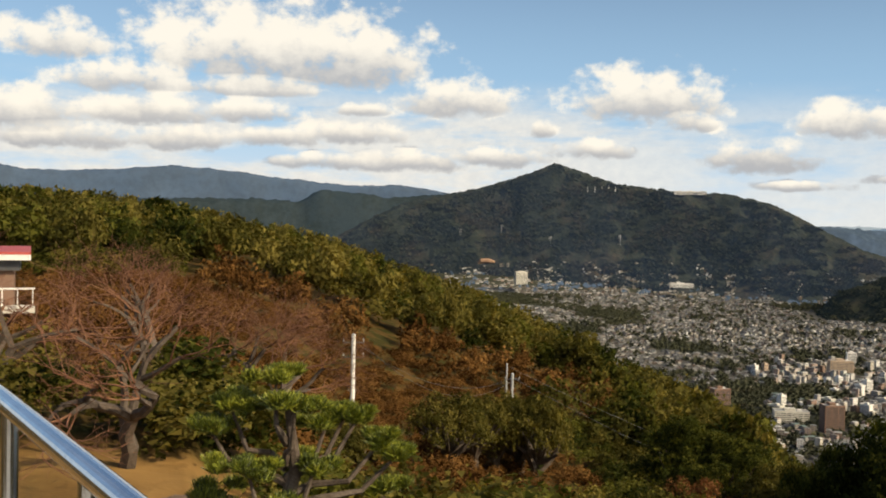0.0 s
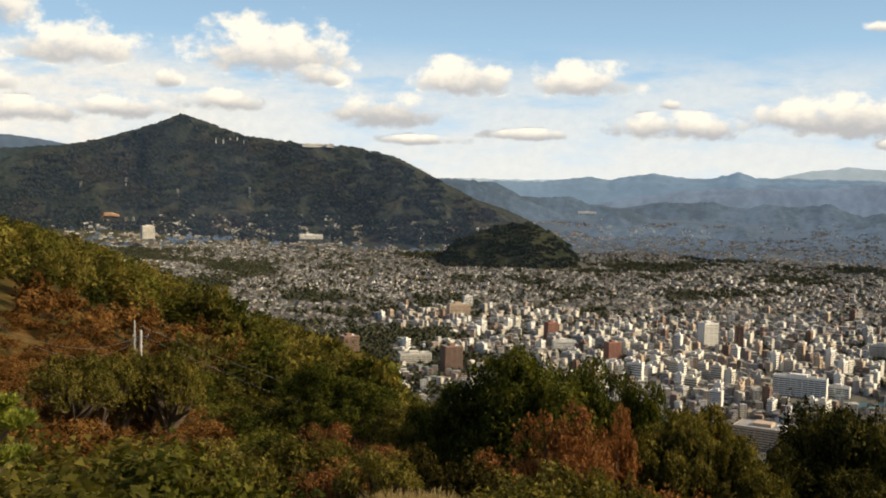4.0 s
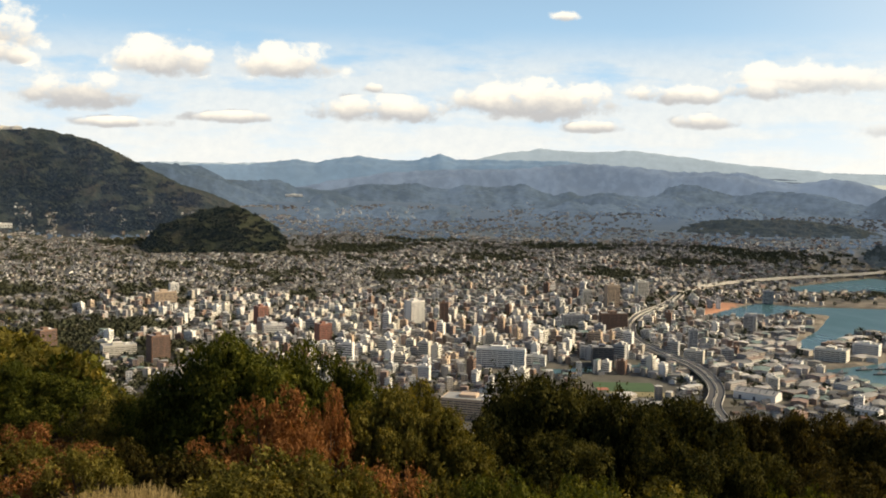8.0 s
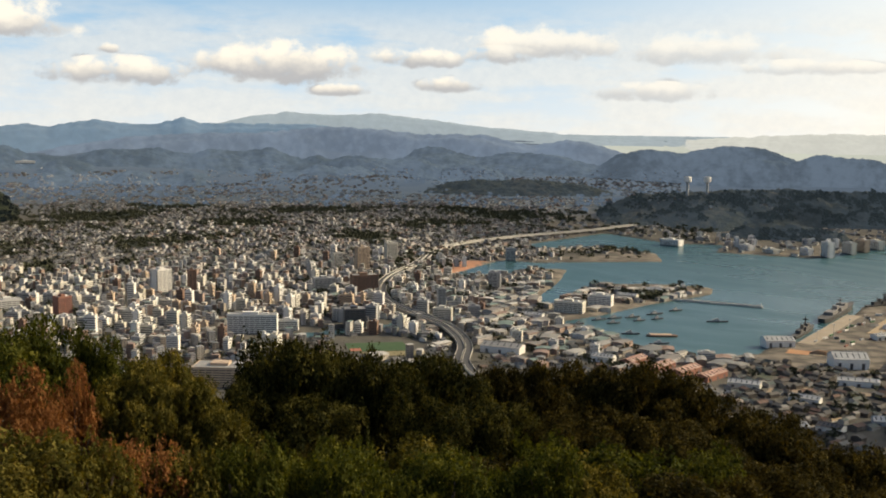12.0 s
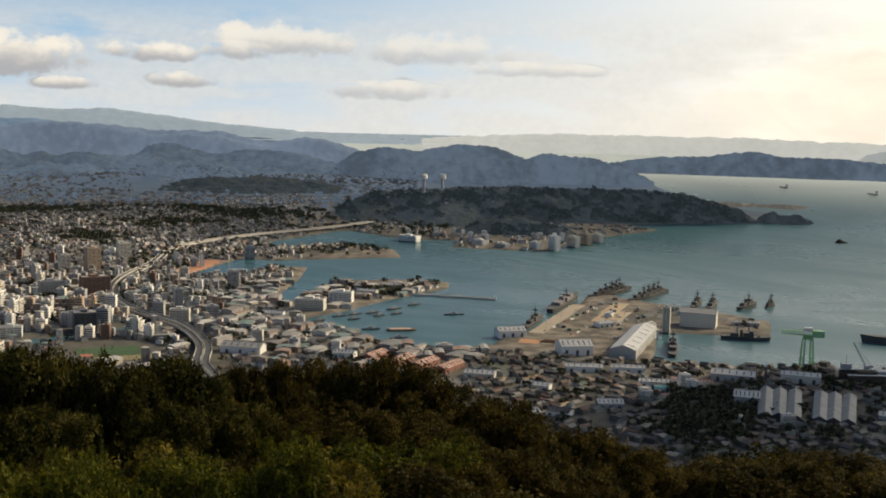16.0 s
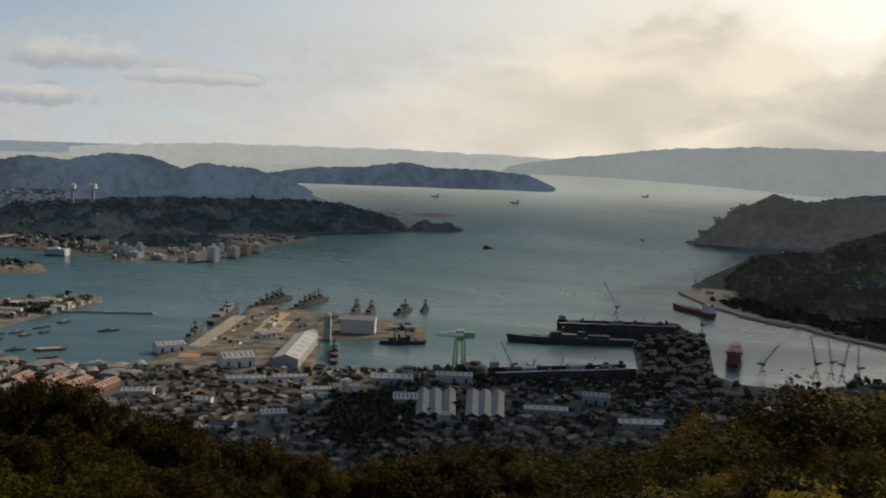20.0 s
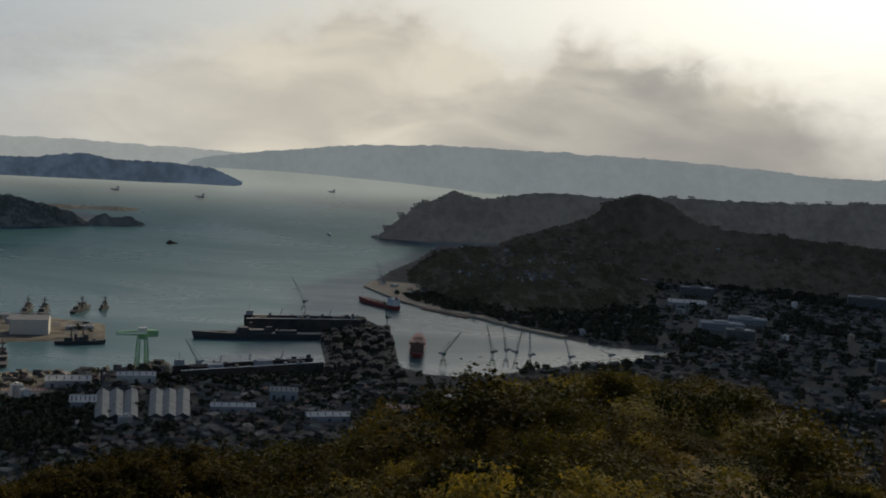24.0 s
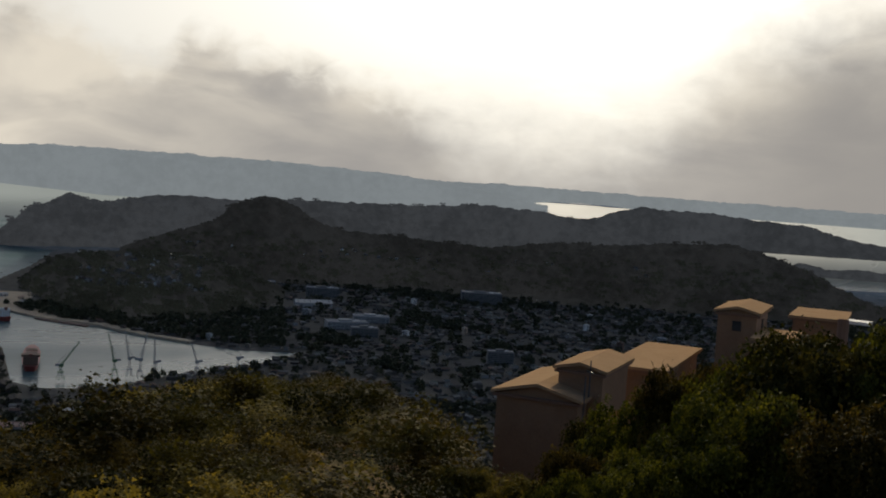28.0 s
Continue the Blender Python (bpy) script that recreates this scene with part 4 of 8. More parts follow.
def part(name, data, mat, parent, label=""):
    """One mesh object under a thing or a part; data: verts and faces, a bmesh or a mesh."""
    if isinstance(data, bpy.types.Mesh):
        me = data
    elif isinstance(data, bmesh.types.BMesh):
        me = bpy.data.meshes.new(name)
        data.to_mesh(me)
        data.free()
        me.materials.append(mat)
    else:
        me = mesh_of(name, data[0], data[1], [mat])
    ob = new(name, me)
    ob.parent = parent
    return tagged(ob, label)


def lobes_for(seed, radius, height, count):
    """Rounded leaf masses that build up a domed crown."""
    r = np.random.default_rng(seed)
    out = [(0, 0, height * 0.60, radius * 0.42, 0.9)]
    for i in range(count):
        a, q = r.uniform(0, 6.283), radius * 0.86 * math.sqrt(r.random())
        dome = 0.42 + 0.44 * math.sqrt(max(1 - (q / radius) ** 2, 0))
        out.append((q * math.cos(a), q * math.sin(a), height * dome * r.uniform(0.62, 1.03), radius * r.uniform(0.18, 0.36), r.uniform(0.6, 0.95)))
    return out


def broadleaf(seed, radius, height, n, size, mat, label, category="tree"):
    """An evergreen with a forked trunk, limbs and a crown of single leaves."""
    tree = tagged(new("tree"), label, category)
    lobes = lobes_for(seed, radius, height, 30)
    r = np.random.default_rng(seed)
    wood = [tube([(0, 0, -1.5), (0.1, 0, height * 0.2), (0.0, 0.15, height * 0.45), (0.1, 0.1, height * 0.7)], [0.24, 0.2, 0.15, 0.06])]
    for x, y, z, q, _ in lobes[1:]:
        b = height * r.uniform(0.15, 0.4)
        wood.append(tube([(0.05, 0.05, b), (x * 0.45, y * 0.45, b + (z - b) * 0.4), (x, y, z)], [0.12, 0.08, 0.03], 5))
    part("trunk", joined(wood), M_BARK, tree)
    v, f, t = sprays(n, lobes, size, 18, size * 2.0, 0.3, seed)
    v[:, 2] *= height / np.percentile(v[:, 2], 99.5)
    me = mesh_of("crown", v, f, [mat], tint=0.12 + 0.66 * t)
    part("crown", me, mat, tree)
    return tree


def put_tree(proto, az, d, top_el, height, radius, spin, width):
    """Stands a copy on the ground so that its top shows at that height angle; width in metres."""
    x, y = polar(az, d)
    g = float(near_height(az, d))
    h = max(EYE + d * math.tan(radians(top_el)) - g, 1.5)
    m = Matrix.Translation((x, y, g)) @ Matrix.Rotation(radians(spin), 4, "Z") @ Matrix.Diagonal((width / radius, width / radius, h / height, 1))
    return copy_thing(proto, m)


DARK = [broadleaf(s, 4.0, 8.0, 26000, 0.085, M_EVERGREEN, "dense dark evergreen tree on the hilltop slope") for s in (1, 2)]
LIGHT = [broadleaf(s, 3.4, 7.0, 20000, 0.082, M_OLIVE, "yellow-green broadleaf tree on the hilltop slope") for s in (3, 4)]
RUSTY = [broadleaf(5, 2.6, 6.0, 5200, 0.085, M_RUST, "rust-brown autumn tree among evergreens")]
LAUREL = [broadleaf(s, 4.0, 8.0, 26000, 0.085, M_LAUREL, "sunlit green laurel tree on the hilltop slope") for s in (6, 7)]
OAK = [broadleaf(s, 4.0, 8.0, 24000, 0.085, M_OAK, "brownish-green oak crown on the hilltop slope") for s in (8, 9)]
# heading, distance, height angle of the top, half width
for group, rows in ((LAUREL, [(24.2, 41, -9.3, 2.5), (22.0, 42, -10.0, 2.0), (26.4, 43, -9.9, 1.9), (20.2, 42, -11.2, 1.5), (29.4, 43, -10.5, 1.3), (30.6, 43, -11.0, 1.0), (13.0, 62, -10.2, 2.6), (15.2, 60, -11.3, 2.4), (17.6, 56, -12.3, 2.0),
                             (126.0, 41, -10.3, 1.9), (131.4, 38, -7.6, 2.2), (138, 36, -5.8, 2.8), (126.5, 32, -12.6, 1.6), (133, 31, -9.8, 2.0), (130, 33, -10.2, 1.9), (122.4, 34, -14.6, 1.3), (128.0, 30, -13.0, 1.5)]),
                   (DARK, [(40.0, 41, -11.4, 2.1), (38.2, 40, -12.4, 1.5), (42.0, 41, -12.1, 1.5), (44.0, 40, -12.0, 1.3), (46.8, 41, -12.2, 1.6), (45.4, 39, -13.2, 1.4), (48.6, 41, -12.9, 1.2), (37.0, 38, -14.2, 1.3),
                           (41.2, 37, -14.4, 1.6), (47.6, 37, -14.6, 1.5), (50.6, 38, -14.6, 1.4), (123.8, 44, -11.8, 1.6), (134.5, 37, -6.5, 2.8)]),
                   (OAK, [(51.7, 43, -12.4, 1.4), (53.4, 44, -12.9, 1.7), (55.8, 45, -12.5, 1.9), (58.2, 45, -12.2, 2.2), (60.4, 46, -12.9, 1.9), (62.4, 46, -13.8, 2.0), (64.6, 46, -14.5, 2.0), (66.8, 47, -15.1, 2.0), (69.2, 47, -15.9, 2.0),
                          (71.6, 48, -16.5, 2.0), (74.2, 50, -17.0, 2.2), (56.8, 40, -14.8, 1.8), (60.6, 40, -15.4, 1.9), (64.8, 40, -16.6, 1.9), (69.0, 41, -17.8, 1.9), (53.6, 39, -15.0, 1.5), (78.0, 52, -16.2, 3.0), (82.0, 55, -15.8, 3.2), (128.8, 40, -8.9, 2.0), (136, 30, -9.8, 2.2), (123.6, 36, -13.4, 1.5)]),
                   (LIGHT, [(32.8, 38, -12.0, 1.5), (31.6, 37, -13.0, 1.3), (34.2, 37, -13.2, 1.3), (35.6, 36, -14.6, 1.2), (18.4, 46, -12.4, 1.9),
                            (113, 75, -13.8, 2.2), (117.0, 58, -14.8, 1.8), (120.0, 52, -15.0, 1.8), (110.6, 70, -13.9, 1.8)]),
                   (RUSTY, [(25.7, 35, -12.0, 1.2), (28.5, 36, -12.2, 0.8), (26.8, 34, -13.6, 1.1), (22.6, 34, -14.6, 0.9), (16.2, 38, -14.4, 1.1), (13.6, 46, -13.2, 1.3)])):
    for i, (az, d, el, w) in enumerate(rows):
        h, q = (7.0, 3.4) if group is LIGHT else (6.0, 2.6) if group is RUSTY else (8.0, 4.0)
        put_tree(group[i % len(group)], az, d, el, h, q, i * 67, w * 1.2)
for ob in DARK + LIGHT + RUSTY + LAUREL + OAK:
    for o in (*ob.children_recursive, ob):
        bpy.data.objects.remove(o)


def clump(seed, n, size):
    """A far tree, two metres wide and high: a knot of leaf clumps."""
    return sprays(n, lobes_for(seed, 1.0, 2.0, 11), size, 10, 0.12, 0.35, seed)


def woods(name, label, mats, spots, protos, category="woods"):
    """Many trees as one mesh; spots: x, y, z, width, height, material number."""
    V, F, T, I, o = [], [], [], [], 0
    for k, (x, y, z, w, h, mi) in enumerate(spots):
        v, f, t = protos[k % len(protos)]
        a = RNG.uniform(0, 6.28)
        ca, sa = math.cos(a) * w, math.sin(a) * w
        V.append(np.stack([v[:, 0] * ca - v[:, 1] * sa + x, v[:, 0] * sa + v[:, 1] * ca + y, v[:, 2] * h + z], 1))
        F.append(f + o)
        I.append(np.full(len(f), mi))
        T.append(RNG.uniform(0.0, 0.76) + 0.24 * t)
        o += len(v)
    me = mesh_of(name, np.concatenate(V), np.concatenate(F), mats, index=np.concatenate(I), tint=np.concatenate(T))
    return tagged(new(name, me), label, category, kind="stuff")


CLUMPS = [clump(s, 340, 0.085) for s in range(20, 25)]
BUSHES = [clump(s, 560, 0.062) for s in range(30, 34)]
FINE = [clump(s, 1350, 0.042) for s in range(24, 28)]
MATS = [M_LAUREL, M_OLIVE, M_BRUSH, M_RUST, M_EVERGREEN, M_OAK]


def slope_spots(n, az0, az1, dmin, dmax, pick, wide, tall):
    """Trees spread over the lookout's slope between two distances (dmax None: to just past the brow)."""
    out = []
    while len(out) < n:
        az = RNG.uniform(az0, az1)
        dc = float(np.interp(az, BROW[:, 0], BROW[:, 1])) + 25
        far = dc if dmax is None else min(dmax, dc)
        if dmin >= far:
            continue
        d = math.sqrt(RNG.uniform(dmin ** 2, far ** 2))
        mi = pick(az, d)
        if mi is None:
            continue
        x, y = polar(az, d)
        k = 0.62 if mi == 2 else 1.0
        out.append((x, y, float(near_height(az, d)) - 0.6, RNG.uniform(*wide) * k, RNG.uniform(*tall) * k, mi))
    return out


def left_pick(az, d):
    q = float(fbm(d * math.sin(radians(az)), d * math.cos(radians(az)), 45, 3, 31))
    if (d < 33 and az < -9) or (d < 50 and az > 10):
        return None
    if d < 120:
        return 2 if q > (-0.1 if az < 3 else 0.2) else (1 if RNG.random() < 0.6 else 0)
    return 2 if q > 0.38 else (1 if RNG.random() < 0.72 else 0)


woods("hillside_woods", "evergreen woods on the upper slope", MATS, slope_spots(2100, -30, 20, 100, None, left_pick, (2.2, 3.8), (2.2, 4.2)), CLUMPS)
woods("brushwood", "dry brown brush and green bushes on the slope", MATS, slope_spots(1500, -30, 23, 23, 110, left_pick, (1.5, 2.6), (1.1, 2.0)), BUSHES, "brush")
woods("hillside_woods", "dark green scrub woods on the falling slope", MATS, slope_spots(470, 62, 119, 60, None, lambda az, d: None if 115.5 < az < 119 and d > 90 else 5 if RNG.random() < 0.45 else 1 if RNG.random() < 0.4 else 4, (2.4, 5.0), (1.6, 3.3)), FINE)
woods("brushwood", "olive scrub below the lookout", MATS, slope_spots(240, 64, 121, 28, 80, lambda az, d: 5 if RNG.random() < 0.6 else 1 if RNG.random() < 0.3 else 4, (1.5, 2.4), (1.1, 1.7)), FINE, "brush")

# shrubs close below the lookout
SHRUB = [broadleaf(41, 1.6, 2.6, 7000, 0.05, M_OLIVE, "yellow-green shrub below the lookout", "shrub"), broadleaf(42, 1.6, 2.6, 7000, 0.05, M_LAUREL, "glossy green shrub below the lookout", "shrub"),
         broadleaf(43, 1.6, 2.6, 3600, 0.05, M_RUST, "brown withered shrub below the lookout", "shrub"), broadleaf(44, 1.6, 2.6, 7000, 0.05, M_OAK, "brownish-green shrub below the lookout", "shrub")]
# heading, distance, height angle of the top, half width, kind
for i, (az, d, el, w, k) in enumerate([(26.6, 25, -15.3, 1.7, 0), (24.0, 24, -16.4, 1.3, 0), (29.4, 25, -16.0, 1.3, 0), (37.2, 26, -16.3, 1.25, 1), (40.0, 27, -17.2, 1.2, 1), (42.9, 26, -17.0, 1.3, 1), (45.6, 26, -18.0, 1.1, 1), (48.4, 26, -17.3, 1.3, 1),
                                       (51.2, 27, -17.8, 1.1, 1), (53.6, 27, -16.4, 1.2, 1), (34.2, 26, -16.6, 1.3, 0), (56.2, 27, -17.4, 1.2, 0), (31.8, 26, -15.8, 1.2, 2)]):
    put_tree(SHRUB[k], az, d, el, 2.6, 1.6, i * 131, w)
for i in range(30):
    az = 8.5 + i * 1.9
    k = (0, 3, 0, 2, 0, 3)[i % 6] if az < 36 else (0, 1, 3, 1, 3)[i % 5]
    put_tree(SHRUB[k], az, 29 + (i * 7 % 9), -16.4 - 0.8 * math.sin(i * 2.4) + (1.6 if az < 19 else 0.6 if az < 24 else -0.6), 2.6, 1.6, i * 131, 1.5 + 0.4 * math.sin(i))
BACK = copy_thing(SHRUB[0], pose(0, 0, 0))
for ob in SHRUB:
    for o in (*ob.children_recursive, ob):
        bpy.data.objects.remove(o)

for az, d, w in ((3.0, 74, 2.6), (4.2, 76, 2.8), (5.2, 73, 2.4), (2.0, 72, 2.4), (-4.2, 52, 2.2), (-5.4, 52, 2.0), (0.5, 66, 2.6)):
    put_tree(BACK, az, d, -9.6 if az > -1 else -11.3, 2.6, 1.6, az * 90, w)

# tufts of dry grass
r = np.random.default_rng(77)
gv, gf = [], []
for i in range(9000):
    az, d = r.uniform(14.5, 24), r.uniform(18, 27)
    x, y = polar(az, d)
    z, h, a, lean = float(near_height(az, d)) - 0.1, r.uniform(0.35, 0.9), r.uniform(0, 6.28), r.normal(0, 0.22, 2)
    w = 0.018
    gv.append(np.array([(x - w * math.cos(a), y - w * math.sin(a), z), (x + w * math.cos(a), y + w * math.sin(a), z), (x + lean[0] * h + w * 0.3, y + lean[1] * h, z + h), (x + lean[0] * h - w * 0.3, y + lean[1] * h, z + h)]))
    gf.append(np.arange(4) + 4 * i)
tagged(new("grass", mesh_of("grass", np.concatenate(gv), np.array(gf), [M_GRASS])), "tall dry straw-coloured grass", "grass", kind="stuff")

for o in (*BACK.children_recursive, BACK):
    bpy.data.objects.remove(o)


# ---------------------------------------------------------------- bare cherry trees, pine
def bare_tree(seed, height, spread, label, levels=6, lean=(0, 0)):
    """A leafless tree: forking limbs down to fine twigs."""
    r = np.random.default_rng(seed)
    t = tagged(new("cherry_tree"), label, "tree")
    limbs, twigs, buds = [], [], []

    def grow(p, way, length, rad, level):
        n = 4
        path, q, w = [p], p, way
        for _ in range(n):
            w = w + r.normal(0, 0.16, 3)
            w[2] += 0.05 if level > 1 else 0.0
            w = w / np.linalg.norm(w)
            q = q + w * length / n
            path.append(q)
        rr = np.linspace(rad, rad * 0.62, n + 1)
        rr = rr * (1.0 if level < 3 else 0.62)
        (limbs if level < 3 else twigs).append(tube(path, rr, 6 if level < 2 else 4 if level < 4 else 3))
        if level >= levels:
            return
        kids = 3 if level < levels - 1 else 2
        for k in range(kids + (1 if level == 0 else 0)):
            side = r.normal(0, 1, 3)
            side -= w * side.dot(w)
            side /= np.linalg.norm(side)
            g = 0.55 + 0.35 * r.random()
            nw = w * g + side * (1.0 - g * 0.35) * np.array((1, 1, 0.55))
            grow(path[-1 - (k % 2)], nw / np.linalg.norm(nw), length * r.uniform(0.62, 0.86), rad * r.uniform(0.46, 0.6), level + 1)

    grow(np.array((0, 0, -0.4)), np.array((lean[0], lean[1], 1.0)), height * 0.27, 0.23, 0)
    v, f = joined(limbs)
    top = max(a[:, 2].max() for a, _ in twigs)
    wide = max(np.abs(a[:, :2]).max() for a, _ in twigs)
    k = np.array((spread / wide, spread / wide, height / top))
    part("trunk", (v * k, f), M_BARK, t, "grey bark with lichen")
    v, f = joined(twigs)
    tagged(part("twig_mass", (v * k, f), M_TWIG, t, "reddish-brown bare twigs"), kind="stuff")
    return t


for az, d, top, spread, seed, lean, fine in ((-16.3, 31, -0.7, 6.6, 3, (0.1, 0.0), 6), (-20.6, 36, -1.2, 5.6, 8, (-0.1, 0.1), 6), (-10.4, 40, -3.6, 5.4, 5, (0.15, 0.0), 7), (-25, 36, -1.5, 4.4, 11, (0, 0), 6), (-14.4, 46, -1.6, 5.2, 14, (0, 0.1), 6)):
    x, y = polar(az, d)
    g = float(near_height(az, d))
    t = bare_tree(seed, EYE + d * math.tan(radians(top)) - g, spread, "bare cherry tree with spreading reddish twigs", fine, lean)
    t.matrix_basis = pose(x, y, g)


def pine(seed, az, d, pads, label):
    """A trimmed garden pine: bent trunk, flat pads of needles (heading, height angle, half width, distance shift)."""
    r = np.random.default_rng(seed)
    x0, y0 = polar(az, d)
    g = float(near_height(az, d))
    t = tagged(new("pine_tree"), label, "tree")
    t.matrix_basis = pose(x0, y0, g)
    h = EYE + d * math.tan(radians(max(p[1] for p in pads))) - g
    trunk = [(0, 0, -0.3), (0.3, 0.1, h * 0.25), (-0.15, 0.2, h * 0.5), (0.2, 0.1, h * 0.72), (0.05, 0.0, h * 0.95)]
    part("trunk", tube(trunk, [0.26, 0.2, 0.16, 0.11, 0.05], 8), M_BARK, t)
    for a, e, w, s in pads:
        x, y = polar(a, d + s)
        c = np.array((x - x0, y - y0, EYE + (d + s) * math.tan(radians(e)) - g))
        part("branch", tube([(0.05, 0.1, c[2] * 0.80), (c[0] * 0.3, c[1] * 0.3 + r.normal(0, .1), c[2] * 0.84), (c[0] * 0.7, c[1] * 0.7 + r.normal(0, .1), c[2] * 0.86), (c[0], c[1], c[2] - w * 0.25)], [0.08, 0.06, 0.045, 0.025], 6), M_BARK, t)
        n = 760
        q = r.normal(size=(n, 3))
        q /= np.linalg.norm(q, axis=1)[:, None]
        sub = np.stack([r.normal(0, 0.55 * w, 9), r.normal(0, 0.55 * w, 9), r.normal(0, 0.16 * w, 9)], 1)
        k = r.integers(0, 9, n)
        q = q * r.random(n)[:, None] ** 0.4 * (w * 0.42, w * 0.42, w * 0.15) + c + sub[k]
        vv = []
        for p in q:
            for _ in range(5):
                k = r.normal(size=3) * (0.6, 0.6, 0.35) + (0, 0, 0.75)
                k /= np.linalg.norm(k)
                s2 = np.cross(k, r.normal(size=3))
                s2 *= 0.011 / np.linalg.norm(s2)
                vv += [p - s2, p + s2, p + k * 0.16 + s2 * 0.3, p + k * 0.16 - s2 * 0.3]
        part("needle_pad", (np.array(vv), np.arange(len(vv)).reshape(-1, 4)), M_PINE, t, "bright green needle tufts")
    return t


pine(5, -8.2, 17, [(-8.6, -8.8, 0.30, 0), (-10.8, -10.3, 0.34, 0.2), (-7.6, -10.3, 0.42, -0.3), (-11.9, -11.3, 0.28, 0.1), (-6.0, -11.2, 0.30, 0.5), (-5.0, -10.7, 0.22, 0.6), (-4.4, -10.9, 0.20, 0.6), (-9.9, -13.6, 0.34, -0.5), (-6.6, -13.4, 0.34, 0),
                  (-3.2, -12.0, 0.30, 0.3), (-2.3, -12.7, 0.24, 0.4), (-11.8, -14.9, 0.40, 0.2), (-2.8, -14.6, 0.36, 0.5), (-7.8, -15.6, 0.42, -0.4)], "trimmed garden pine with flat green needle pads")

# ---------------------------------------------------------------- city buildings
def paint(name, a, b, rough=0.7, scale=0.25):
    return surface(name, [a, b], scale, rough, 0.0, 6.0)


P_WHITE = paint("white_render", (0.61, 0.59, 0.54), (0.79, 0.76, 0.70))
P_CREAM = paint("cream_render", (0.50, 0.47, 0.40), (0.64, 0.60, 0.51))
P_GREY = paint("grey_concrete", (0.28, 0.28, 0.27), (0.44, 0.43, 0.41))
# darker grey, mostly for the far-shore blocks
P_DULL = paint("dark_grey_render", (0.13, 0.125, 0.12), (0.22, 0.21, 0.20))
P_BROWN = paint("brown_tile", (0.15, 0.085, 0.058), (0.24, 0.145, 0.10), 0.85)
P_RED = paint("red_brick", (0.21, 0.085, 0.06), (0.29, 0.13, 0.09))
P_TAN = paint("tan_tile", (0.40, 0.29, 0.20), (0.52, 0.40, 0.29))
P_DARK = paint("dark_cladding", (0.045, 0.048, 0.052), (0.09, 0.09, 0.095), 0.4)
P_GLASS = paint("window_glass", (0.02, 0.025, 0.03), (0.05, 0.06, 0.07), 0.12)
P_ROOF = paint("flat_roof", (0.19, 0.186, 0.175), (0.34, 0.33, 0.31), 0.85)
P_METAL = surface("ribbed_metal_roof", [(0.24, 0.245, 0.24), (0.38, 0.38, 0.36), (0.50, 0.49, 0.46)], 0.08, 0.45, 0.0, 9.0)
P_DULLROOF = surface("dark_tiled_roof", [(0.05, 0.045, 0.045), (0.09, 0.08, 0.075)], 0.3, 0.7, 0.0, 9.0)
P_RIBBED = surface("dull_ribbed_roof", [(0.085, 0.09, 0.088), (0.15, 0.155, 0.15), (0.23, 0.23, 0.22)], 0.08, 0.6, 0.0, 9.0)
P_RUSTROOF = surface("weathered_red_roof", [(0.20, 0.095, 0.07), (0.34, 0.20, 0.15), (0.42, 0.33, 0.26)], 0.08, 0.7, 0.0, 9.0)
P_ROAD = surface("asphalt", [(0.045, 0.045, 0.047), (0.075, 0.073, 0.07)], 0.05, 0.9, 0.0, 9.0)
P_BEAM = surface("pale_concrete", [(0.36, 0.34, 0.30), (0.52, 0.49, 0.43)], 0.06, 0.85, 0.0, 9.0)
P_TIMBER = surface("sunlit_tan_wall", [(0.20, 0.115, 0.065), (0.28, 0.17, 0.10)], 0.3, 0.8, 0.0, 9.0)
P_COPPER = surface("orange_metal_roof", [(0.30, 0.195, 0.11), (0.38, 0.255, 0.15)], 0.4, 0.9, 0.0, 9.0, spec=0.0)
P_GREEN = paint("green_enamel", (0.07, 0.15, 0.08), (0.11, 0.21, 0.11), 0.6)
P_RUSTSTEEL = surface("rust_stained_steel", [(0.045, 0.042, 0.038), (0.085, 0.072, 0.058), (0.13, 0.095, 0.068)], 0.06, 0.85, 0.0, 7.0, spec=0.1)
P_NAVY = paint("grey_ship_paint", (0.050, 0.049, 0.048), (0.100, 0.095, 0.088), 0.75)
P_HULLRED = paint("red_ship_paint", (0.24, 0.045, 0.035), (0.34, 0.08, 0.06), 0.5)


def box(x0, x1, y0, y1, z0, z1):
    v = np.array([(x0, y0, z0), (x1, y0, z0), (x1, y1, z0), (x0, y1, z0), (x0, y0, z1), (x1, y0, z1), (x1, y1, z1), (x0, y1, z1)], float)
    return v, np.array([(3, 2, 1, 0), (4, 5, 6, 7), (0, 1, 5, 4), (1, 2, 6, 5), (2, 3, 7, 6), (3, 0, 4, 7)])


def ring(w, d, t, z0, z1):
    """Four butted slabs round a box w by d, t proud of it."""
    w, d = w / 2, d / 2
    return joined([box(-w - t, w + t, -d - t, -d, z0, z1), box(-w - t, w + t, d, d + t, z0, z1), box(-w - t, -w, -d, d, z0, z1), box(w, w + t, -d, d, z0, z1)])


